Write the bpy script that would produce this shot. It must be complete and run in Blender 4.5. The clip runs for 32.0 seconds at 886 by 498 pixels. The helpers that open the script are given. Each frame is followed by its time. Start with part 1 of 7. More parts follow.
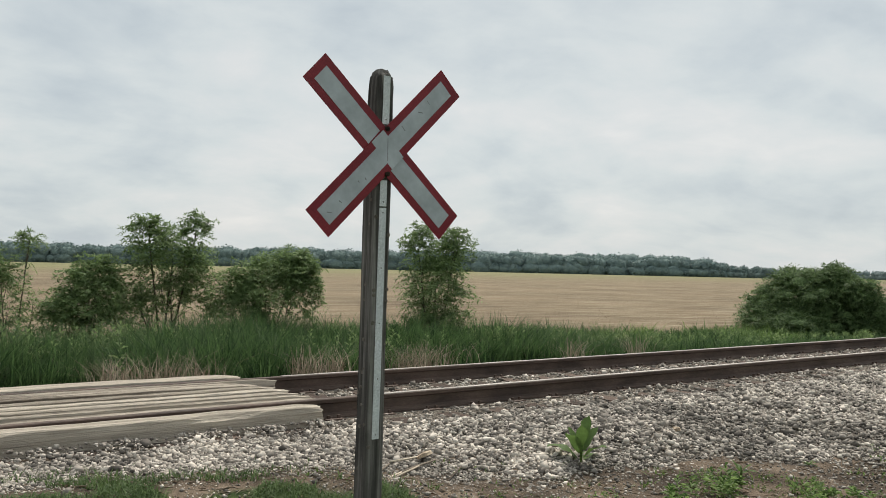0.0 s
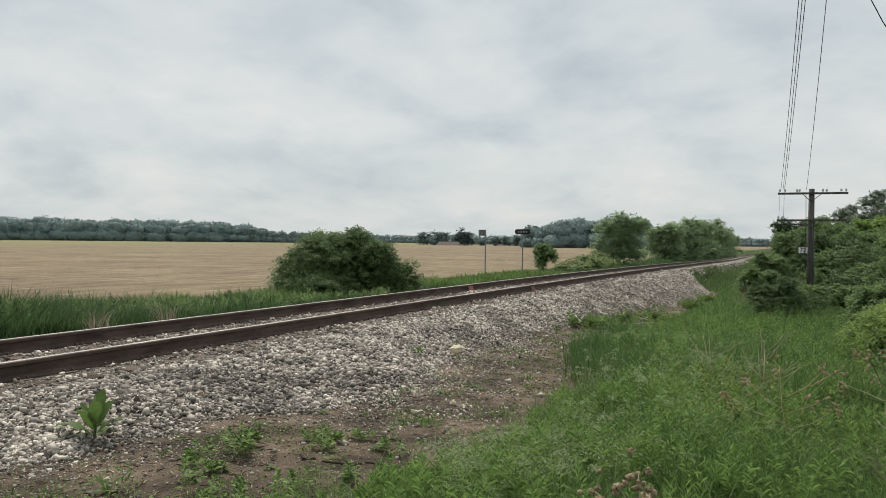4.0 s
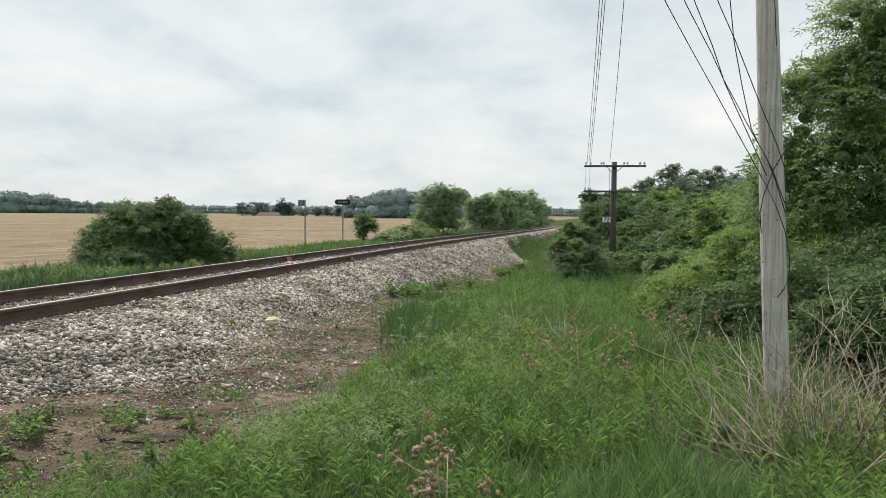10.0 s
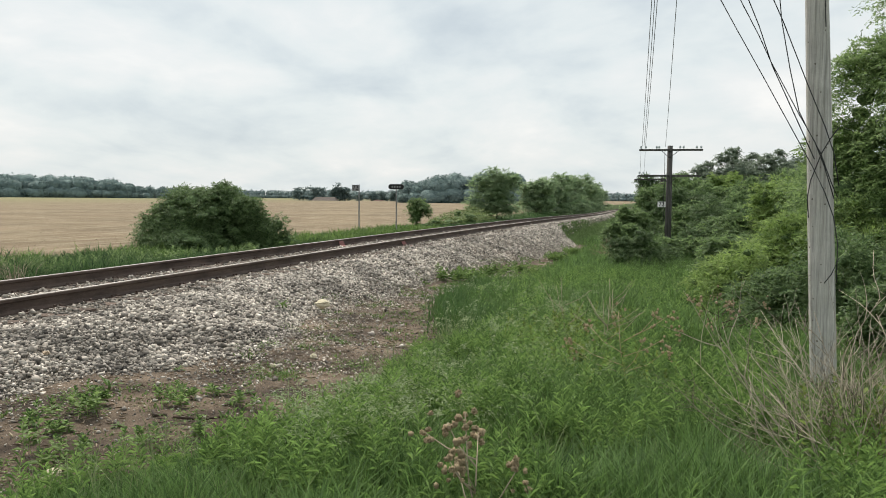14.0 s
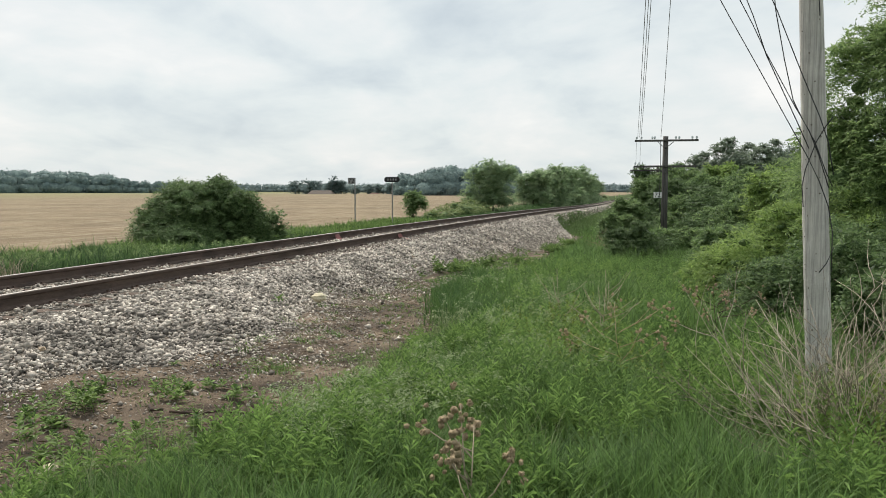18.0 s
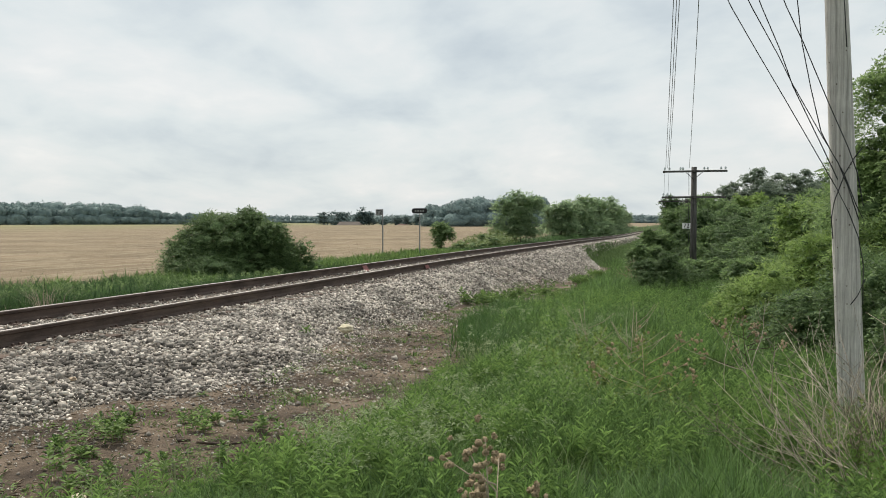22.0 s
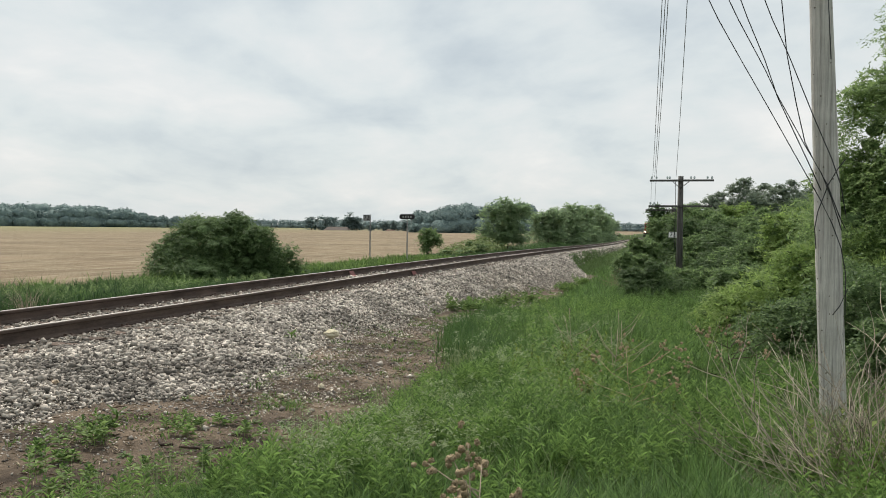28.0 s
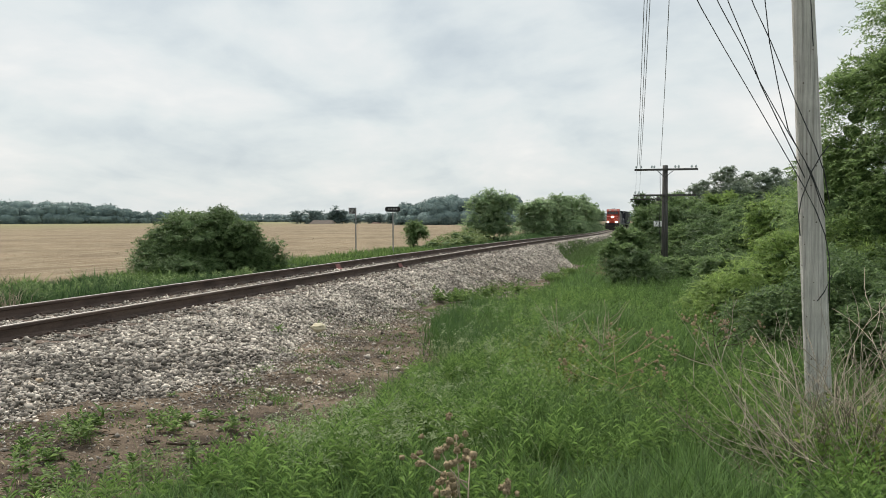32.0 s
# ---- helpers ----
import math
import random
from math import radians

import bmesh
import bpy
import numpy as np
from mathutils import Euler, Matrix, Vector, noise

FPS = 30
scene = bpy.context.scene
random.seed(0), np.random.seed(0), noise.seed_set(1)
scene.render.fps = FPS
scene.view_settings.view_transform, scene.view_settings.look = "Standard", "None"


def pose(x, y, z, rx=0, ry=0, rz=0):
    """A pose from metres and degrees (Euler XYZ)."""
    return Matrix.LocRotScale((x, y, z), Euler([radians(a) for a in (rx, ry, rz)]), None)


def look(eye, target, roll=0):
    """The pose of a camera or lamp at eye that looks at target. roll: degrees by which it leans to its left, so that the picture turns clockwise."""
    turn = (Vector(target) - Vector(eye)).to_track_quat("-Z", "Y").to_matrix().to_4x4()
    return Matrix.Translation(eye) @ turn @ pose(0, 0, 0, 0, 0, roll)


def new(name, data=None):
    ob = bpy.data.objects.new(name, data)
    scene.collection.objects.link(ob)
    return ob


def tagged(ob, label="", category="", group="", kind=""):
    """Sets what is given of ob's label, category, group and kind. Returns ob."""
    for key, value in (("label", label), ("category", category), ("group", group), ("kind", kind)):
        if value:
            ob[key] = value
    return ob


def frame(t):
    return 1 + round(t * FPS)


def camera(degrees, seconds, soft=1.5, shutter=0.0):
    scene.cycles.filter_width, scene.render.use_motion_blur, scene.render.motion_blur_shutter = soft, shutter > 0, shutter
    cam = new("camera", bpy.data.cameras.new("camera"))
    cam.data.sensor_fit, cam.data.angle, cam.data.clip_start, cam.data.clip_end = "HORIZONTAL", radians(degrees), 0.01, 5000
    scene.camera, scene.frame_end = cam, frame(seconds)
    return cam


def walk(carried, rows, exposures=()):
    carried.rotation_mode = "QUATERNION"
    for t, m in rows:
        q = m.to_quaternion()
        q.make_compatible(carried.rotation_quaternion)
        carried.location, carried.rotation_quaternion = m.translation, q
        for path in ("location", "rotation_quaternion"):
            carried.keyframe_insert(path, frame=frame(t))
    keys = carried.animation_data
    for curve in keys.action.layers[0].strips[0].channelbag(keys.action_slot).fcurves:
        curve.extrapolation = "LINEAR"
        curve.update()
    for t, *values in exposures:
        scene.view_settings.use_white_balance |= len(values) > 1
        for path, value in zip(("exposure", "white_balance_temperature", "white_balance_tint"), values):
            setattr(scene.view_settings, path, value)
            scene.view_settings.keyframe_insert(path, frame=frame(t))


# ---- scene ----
cam = camera(55.2, 32.0, soft=0.9)
METRES, EYE, TILT, LEAN, TURN = 0.83, 1.60, 1.3, -1.3, -37.0
ROWS = [
    (0.0, 0.0, 0.0, 0.0, 0.0, 0.0, -0.0),
    (0.5, 0.1004, -0.0151, -0.0007, -2.25, -0.15, 0.72),
    (1.0, 0.1688, -0.057, -0.0095, -5.43, -0.11, 0.69),
    (1.5, 0.1686, -0.0381, -0.0041, -10.14, 0.21, 0.71),
    (2.0, 0.162, -0.0238, -0.0032, -13.91, 0.21, 1.03),
    (2.5, 0.1712, -0.0079, -0.009, -17.94, -0.3, 0.89),
    (3.0, 0.177, -0.0079, -0.0098, -22.21, -0.87, 0.56),
    (3.5, 0.1927, -0.019, -0.0159, -26.67, -1.49, 0.08),
    (4.0, 0.2093, -0.025, -0.0183, -30.28, -2.28, -0.14),
    (4.5, 0.2322, -0.0307, -0.0267, -33.38, -3.11, 0.16),
    (6.5, 0.2755, -0.0315, -0.0333, -39.84, -4.96, -0.06),
    (7.0, 0.2787, -0.0248, -0.0329, -40.54, -5.01, -0.2),
    (7.5, 0.281, -0.023, -0.0361, -41.17, -5.19, -0.34),
    (8.0, 0.2785, -0.0208, -0.0385, -41.42, -5.42, -0.45),
    (8.5, 0.2745, -0.0308, -0.031, -41.51, -5.21, -0.41),
    (9.0, 0.2727, -0.0474, -0.0286, -41.85, -4.84, -0.27),
    (9.5, 0.2755, -0.0638, -0.0254, -42.3, -4.52, -0.28),
    (10.0, 0.3009, -0.0918, -0.0263, -42.25, -4.22, -0.42),
    (10.5, 0.335, -0.1344, -0.0293, -41.35, -4.3, -0.27),
    (11.0, 0.2871, -0.1402, -0.019, -41.4, -4.36, -0.23),
    (11.5, 0.2428, -0.1403, -0.0236, -41.93, -4.68, -1.2),
    (12.0, 0.2605, -0.1837, -0.0281, -41.31, -5.1, -1.9),
    (12.5, 0.3099, -0.2356, -0.0253, -39.58, -4.93, -1.48),
    (13.0, 0.3369, -0.2354, -0.0286, -38.65, -4.73, -0.59),
    (13.5, 0.3427, -0.2281, -0.0306, -38.55, -4.98, -0.39),
    (14.0, 0.3374, -0.2393, -0.0282, -38.54, -5.27, -0.3),
    (14.5, 0.3375, -0.2438, -0.0283, -38.56, -5.39, -0.15),
    (16.5, 0.3342, -0.2482, -0.0258, -38.68, -5.12, -0.02),
    (17.0, 0.3458, -0.2429, -0.028, -38.82, -5.48, -0.05),
    (17.5, 0.348, -0.2405, -0.0285, -38.85, -5.65, 0.02),
    (18.0, 0.3502, -0.2431, -0.0301, -38.81, -5.78, 0.15),
    (18.5, 0.3496, -0.2471, -0.0299, -38.95, -5.85, 0.13),
    (19.0, 0.3475, -0.2528, -0.0299, -38.99, -5.82, 0.09),
    (19.5, 0.3418, -0.2598, -0.0278, -38.86, -5.61, -0.04),
    (20.0, 0.3372, -0.2685, -0.0241, -38.68, -5.22, -0.08),
    (20.5, 0.3331, -0.2735, -0.0213, -38.25, -4.81, -0.05),
    (21.0, 0.3358, -0.2807, -0.0158, -37.76, -4.31, 0.08),
    (21.5, 0.3475, -0.2769, -0.0203, -37.34, -3.9, 0.25),
    (22.0, 0.3494, -0.2711, -0.0205, -36.95, -3.68, 0.29),
    (22.5, 0.3615, -0.2662, -0.0229, -36.57, -3.66, 0.48),
    (23.0, 0.3625, -0.261, -0.026, -36.47, -4.03, 0.63),
    (23.5, 0.3593, -0.2609, -0.0265, -36.47, -4.38, 0.66),
    (24.0, 0.3605, -0.2594, -0.0283, -36.31, -4.45, 0.91),
    (24.5, 0.3657, -0.2518, -0.0291, -35.92, -4.37, 1.02),
    (25.0, 0.3607, -0.2637, -0.0255, -35.81, -4.09, 0.65),
    (25.5, 0.3608, -0.2655, -0.0242, -36.3, -3.91, 0.27),
    (27.5, 0.3471, -0.2838, -0.0193, -37.86, -3.58, -0.38),
    (28.0, 0.3515, -0.2876, -0.02, -37.76, -3.26, -0.38),
    (28.5, 0.356, -0.2832, -0.0203, -37.77, -3.17, -0.34),
    (29.0, 0.3592, -0.2811, -0.021, -37.78, -3.24, -0.25),
    (29.5, 0.3657, -0.2744, -0.0239, -37.81, -3.47, -0.05),
    (30.0, 0.3733, -0.2694, -0.0268, -38.05, -3.84, 0.11),
    (30.5, 0.3767, -0.2691, -0.0268, -38.35, -4.09, 0.26),
    (31.0, 0.3718, -0.2717, -0.025, -38.52, -4.12, 0.32),
    (31.5, 0.3663, -0.2742, -0.0239, -38.66, -3.98, 0.3),
    (32.0, 0.3669, -0.2738, -0.0236, -38.74, -3.8, 0.35),
]
walk(cam, [(t, pose(0, 0, EYE, TILT, LEAN, TURN) @ pose(METRES * x, METRES * y, METRES * z, 90 + pitch, roll, yaw)) for t, x, y, z, yaw, pitch, roll in ROWS],
     [(0, 0.02), (2, -0.07), (4.5, 0.02), (7, 0.29), (10, 0.26), (19, 0.26), (21, 0.22), (23, 0.15), (25, 0.20), (29, 0.14), (32, 0.19)])

# ---- the line of the track ----
def smooth_table(table):
    """A smooth function through a few rows of (x, value)."""
    xs, vs = zip(*table)
    slopes = []
    for i in range(len(xs)):
        a, b = max(i - 1, 0), min(i + 1, len(xs) - 1)
        slopes.append((vs[b] - vs[a]) / (xs[b] - xs[a]))

    def value(x):
        x = np.clip(np.asarray(x, float), xs[0], xs[-1])
        i = np.clip(np.searchsorted(xs, x, side="right") - 1, 0, len(xs) - 2)
        x0, x1 = np.take(xs, i), np.take(xs, i + 1)
        h = x1 - x0
        u = (x - x0) / h
        return ((2 * u**3 - 3 * u**2 + 1) * np.take(vs, i) + (u**3 - 2 * u**2 + u) * h * np.take(slopes, i)
                + (3 * u**2 - 2 * u**3) * np.take(vs, i + 1) + (u**3 - u**2) * h * np.take(slopes, i + 1))
    return value


GAUGE = 1.507
track_y = smooth_table([(-80, 7.3), (20, 7.3), (60, 7.3), (100, 7.75), (150, 8.9), (188, 9.5), (206, 9.2), (224, 8.6), (260, 7.0),
                        (320, 2.5), (400, -6.0), (820, -52.0)])
rail_z = smooth_table([(-80, 0.44), (20, 0.44), (30, 0.43), (40, 0.39), (50, 0.34), (65, 0.22), (86, 0.02), (114, -0.25), (175, -0.62),
                       (260, -0.75), (820, -0.8)])
toe_near = smooth_table([(-80, 5.5), (0.5, 5.5), (2, 5.2), (3, 4.95), (4.2, 4.55), (6, 4.35), (7, 3.85), (8.4, 3.75), (10, 4.05), (11.6, 4.45), (14.2, 4.5), (19.4, 4.35), (24, 4.1), (29, 3.45), (34, 3.3), (40, 3.5), (44, 3.95), (48, 4.7), (54, 5.0), (60, 5.0),
                         (100, 5.4), (188, 7.2), (260, 4.7), (320, 0.2), (400, -8.3), (820, -54.3)])
verge_edge = smooth_table([(-80, 3.2), (2.0, 3.0), (4.7, 2.30), (5.6, 2.12), (7.2, 2.06), (8.7, 2.12), (10.8, 2.3), (13.1, 2.95), (15.5, 3.2), (17, 3.0), (20, 2.75), (24.5, 2.9), (29, 2.95),
                           (36, 3.0), (42, 3.4), (46, 4.3), (50, 5.6), (60, 6.2),
                           (100, 6.6), (188, 8.4), (260, 5.9), (320, 0.7), (400, -7.8), (820, -53.8)])
verge_z = smooth_table([(-80, 0.0), (3, -0.02), (7, -0.12), (12, -0.28), (18, -0.42), (24, -0.55), (38, -0.75), (60, -0.6), (100, -0.7), (180, -1.0), (820, -1.2)])


def ground_z(x, y):
    """Height of the earth: the bank of the track, the verge that falls away, the ditch and the fields."""
    x, y = np.asarray(x, float), np.asarray(y, float)
    v, zr, toe = y - track_y(x), rail_z(x), toe_near(x)
    top = zr - 0.30
    low = verge_z(x)
    mid = np.where(x < 30, np.minimum(low + 0.10, 0.02 - 0.012 * np.clip(x - 5, 0, 30)), low)
    k = np.clip((y - toe) / np.maximum(track_y(x) - 2.0 - toe, 0.3), 0, 1)
    near = mid + (top - mid) * k**0.9
    k2 = np.clip((toe - y) / 3.2, 0, 1)
    near = np.where(y < toe, mid + (low - mid) * k2 * k2 * (3 - 2 * k2), near)
    far_low = np.where(x < 60, -0.32, np.minimum(-0.32, zr - 0.8))
    k3 = np.clip((v - 1.9) / 1.7, 0, 1)
    far = top + (far_low - top) * k3
    k4 = np.clip((v - 4.5) / 2.5, 0, 1)
    far = far + (-0.22 - far_low) * k4 * (v > 4.5)
    z = np.where(v < 0, near, far)
    # the lane's approach to the crossing is filled up to the deck
    lane = np.interp(y, [-1, 0, 2, 3, 4, 5, 6.2], [0.0, 0.0, 0.03, 0.10, 0.19, 0.25, 0.26])
    k5 = np.clip((4.3 - x) / 1.7, 0, 1)
    k5 = k5 * k5 * (3 - 2 * k5) * (v < 0) * (x > -40)
    z = np.maximum(z, z + (lane - z) * k5)
    deep = np.clip((-2.0 - y) / 8.0, 0, 1)
    z = z + 0.35 * deep
    return np.where((y < -40) | (x < -40) | (x > 300), -0.25 + (z + 0.25) * np.exp(-np.maximum.reduce([-40 - y, -40 - x, x - 300, 0 * x]) / 60), z)


# ---- sky and sun ----
world = bpy.data.worlds.new("overcast_sky")
scene.world = world
world.use_nodes = True
wt = world.node_tree
wt.nodes.clear()


def wn(kind, **values):
    n = wt.nodes.new(kind)
    for key, value in values.items():
        n.inputs[key].default_value = value
    return n


sky = wt.nodes.new("ShaderNodeTexSky")
sky.sky_type, sky.sun_disc = "NISHITA", False
sky.sun_elevation, sky.sun_rotation = radians(55), radians(53)
sky.altitude, sky.air_density, sky.dust_density = 200, 1.0, 3.0
coord = wt.nodes.new("ShaderNodeTexCoord")
sep = wt.nodes.new("ShaderNodeSeparateXYZ")
wt.links.new(coord.outputs["Generated"], sep.inputs[0])
# cloud layer: directions projected on a flat sheet overhead, so that the clouds flatten towards the horizon
add = wt.nodes.new("ShaderNodeMath"); add.operation = "ADD"; add.inputs[1].default_value = 0.30
up = wt.nodes.new("ShaderNodeMath"); up.operation = "MAXIMUM"; up.inputs[1].default_value = 0.0
wt.links.new(sep.outputs[2], up.inputs[0]); wt.links.new(up.outputs[0], add.inputs[0])
dx = wt.nodes.new("ShaderNodeMath"); dx.operation = "DIVIDE"
dy = wt.nodes.new("ShaderNodeMath"); dy.operation = "DIVIDE"
wt.links.new(sep.outputs[0], dx.inputs[0]); wt.links.new(add.outputs[0], dx.inputs[1])
wt.links.new(sep.outputs[1], dy.inputs[0]); wt.links.new(add.outputs[0], dy.inputs[1])
comb = wt.nodes.new("ShaderNodeCombineXYZ")
wt.links.new(dx.outputs[0], comb.inputs[0]); wt.links.new(dy.outputs[0], comb.inputs[1])
big = wn("ShaderNodeTexNoise", Scale=1.25, Detail=9.0, Roughness=0.58, Distortion=0.35)
small = wn("ShaderNodeTexNoise", Scale=3.6, Detail=6.0, Roughness=0.5, Distortion=0.3)
wt.links.new(comb.outputs[0], big.inputs["Vector"]); wt.links.new(comb.outputs[0], small.inputs["Vector"])
mixn = wt.nodes.new("ShaderNodeMix"); mixn.data_type = "FLOAT"; mixn.inputs[0].default_value = 0.38
wt.links.new(big.outputs["Fac"], mixn.inputs[2]); wt.links.new(small.outputs["Fac"], mixn.inputs[3])
ramp = wt.nodes.new("ShaderNodeValToRGB")
ramp.color_ramp.elements[0].position, ramp.color_ramp.elements[0].color = 0.325, (0.475, 0.54, 0.585, 1)
ramp.color_ramp.elements[1].position, ramp.color_ramp.elements[1].color = 0.68, (0.86, 0.85, 0.825, 1)
e = ramp.color_ramp.elements.new(0.425); e.color = (0.585, 0.645, 0.67, 1)
e = ramp.color_ramp.elements.new(0.50); e.color = (0.67, 0.72, 0.725, 1)
e = ramp.color_ramp.elements.new(0.58); e.color = (0.745, 0.765, 0.76, 1)
wt.links.new(mixn.outputs[0], ramp.inputs[0])
dim = wt.nodes.new("ShaderNodeVectorMath"); dim.operation = "SCALE"; dim.inputs["Scale"].default_value = 0.09
wt.links.new(sky.outputs[0], dim.inputs[0])
blend = wt.nodes.new("ShaderNodeMix"); blend.data_type = "RGBA"; blend.inputs[0].default_value = 0.90
wt.links.new(dim.outputs[0], blend.inputs[6]); wt.links.new(ramp.outputs[0], blend.inputs[7])
back = wn("ShaderNodeBackground", Strength=1.0)
wt.links.new(blend.outputs[2], back.inputs[0])
out = wt.nodes.new("ShaderNodeOutputWorld")
wt.links.new(back.outputs[0], out.inputs[0])

lamp = bpy.data.lights.new("sun", "SUN")
lamp.energy, lamp.angle, lamp.color = 3.5, radians(13), (1.0, 0.93, 0.83)
sun = new("sun", lamp)
sun.matrix_world = look((34, 26, 62), (0, 0, 0))


# ---- materials ----
def surface(name, c1, c2, scale=8.0, fine=60.0, rough=0.85, bump=0.3, metallic=0.0, vary=0.0, island=0.0, stretch=(1, 1, 1), dist=0.01, third=None, translucent=0.0,
            specular=0.3, stain=None):
    """A node material: two colours mixed by coarse noise, darkened and lit by fine grain, with relief. stain: scale and depth of broad dirty patches."""
    m = bpy.data.materials.new(name)
    m.use_nodes = True
    nt = m.node_tree
    nt.nodes.clear()

    def node(kind, **values):
        n = nt.nodes.new(kind)
        for key, value in values.items():
            n.inputs[key].default_value = value
        return n

    tc = node("ShaderNodeTexCoord")
    mp = node("ShaderNodeMapping", Scale=stretch)
    nt.links.new(tc.outputs["Object"], mp.inputs["Vector"])
    n1 = node("ShaderNodeTexNoise", Scale=scale, Detail=5.0, Roughness=0.6)
    n2 = node("ShaderNodeTexNoise", Scale=fine, Detail=4.0, Roughness=0.65)
    nt.links.new(mp.outputs[0], n1.inputs["Vector"])
    nt.links.new(mp.outputs[0], n2.inputs["Vector"])
    cr = node("ShaderNodeValToRGB")
    wide = 0.08 if max(vary, island) > 0.5 else 0.34
    cr.color_ramp.elements[0].position, cr.color_ramp.elements[0].color = wide, (*c1, 1)
    cr.color_ramp.elements[1].position, cr.color_ramp.elements[1].color = 1 - wide, (*c2, 1)
    if third:
        el = cr.color_ramp.elements.new(0.5)
        el.color = (*third, 1)
    source = n1.outputs["Fac"]
    if island:
        geo = node("ShaderNodeNewGeometry")
        mx = node("ShaderNodeMix")
        mx.data_type, mx.inputs[0].default_value = "FLOAT", island
        nt.links.new(n1.outputs["Fac"], mx.inputs[2])
        nt.links.new(geo.outputs["Random Per Island"], mx.inputs[3])
        source = mx.outputs[0]
    if vary:
        info = node("ShaderNodeObjectInfo")
        mx = node("ShaderNodeMix")
        mx.data_type, mx.inputs[0].default_value = "FLOAT", vary
        nt.links.new(source, mx.inputs[2])
        nt.links.new(info.outputs["Random"], mx.inputs[3])
        source = mx.outputs[0]
    nt.links.new(source, cr.inputs[0])
    grain = node("ShaderNodeMapRange")
    grain.inputs["From Min"].default_value, grain.inputs["From Max"].default_value = 0.3, 0.7
    grain.inputs["To Min"].default_value, grain.inputs["To Max"].default_value = 0.78, 1.18
    nt.links.new(n2.outputs["Fac"], grain.inputs[0])
    mul = node("ShaderNodeVectorMath")
    mul.operation = "SCALE"
    nt.links.new(cr.outputs[0], mul.inputs[0])
    nt.links.new(grain.outputs[0], mul.inputs["Scale"])
    if stain:
        n3 = node("ShaderNodeTexNoise", Scale=stain[0], Detail=5.0, Roughness=0.6, Distortion=0.4)
        nt.links.new(tc.outputs["Object"], n3.inputs["Vector"])
        dirty = node("ShaderNodeMapRange")
        dirty.inputs["From Min"].default_value, dirty.inputs["From Max"].default_value = 0.36, 0.60
        dirty.inputs["To Min"].default_value, dirty.inputs["To Max"].default_value = 1 - stain[1], 1.0
        nt.links.new(n3.outputs["Fac"], dirty.inputs[0])
        spoil = node("ShaderNodeVectorMath")
        spoil.operation = "SCALE"
        nt.links.new(mul.outputs[0], spoil.inputs[0])
        nt.links.new(dirty.outputs[0], spoil.inputs["Scale"])
        mul = spoil
    bs = node("ShaderNodeBsdfPrincipled", Roughness=rough, Metallic=metallic)
    bs.inputs["Specular IOR Level"].default_value = specular
    nt.links.new(mul.outputs[0], bs.inputs["Base Color"])
    if bump:
        bp = node("ShaderNodeBump", Strength=bump, Distance=dist)
        nt.links.new(n2.outputs["Fac"], bp.inputs["Height"])
        nt.links.new(bp.outputs[0], bs.inputs["Normal"])
    shader = bs.outputs[0]
    if translucent:
        tr = node("ShaderNodeBsdfTranslucent")
        nt.links.new(mul.outputs[0], tr.inputs[0])
        ms = node("ShaderNodeMixShader", Fac=translucent)
        nt.links.new(bs.outputs[0], ms.inputs[1])
        nt.links.new(tr.outputs[0], ms.inputs[2])
        shader = ms.outputs[0]
    mo = node("ShaderNodeOutputMaterial")
    nt.links.new(shader, mo.inputs[0])
    return m


def foliage(name, c1, c2, island=0.6, translucent=0.3, rough=0.6):
    return surface(name, c1, c2, scale=1.7, fine=30, rough=rough, bump=0, island=island, translucent=translucent, specular=0.25)


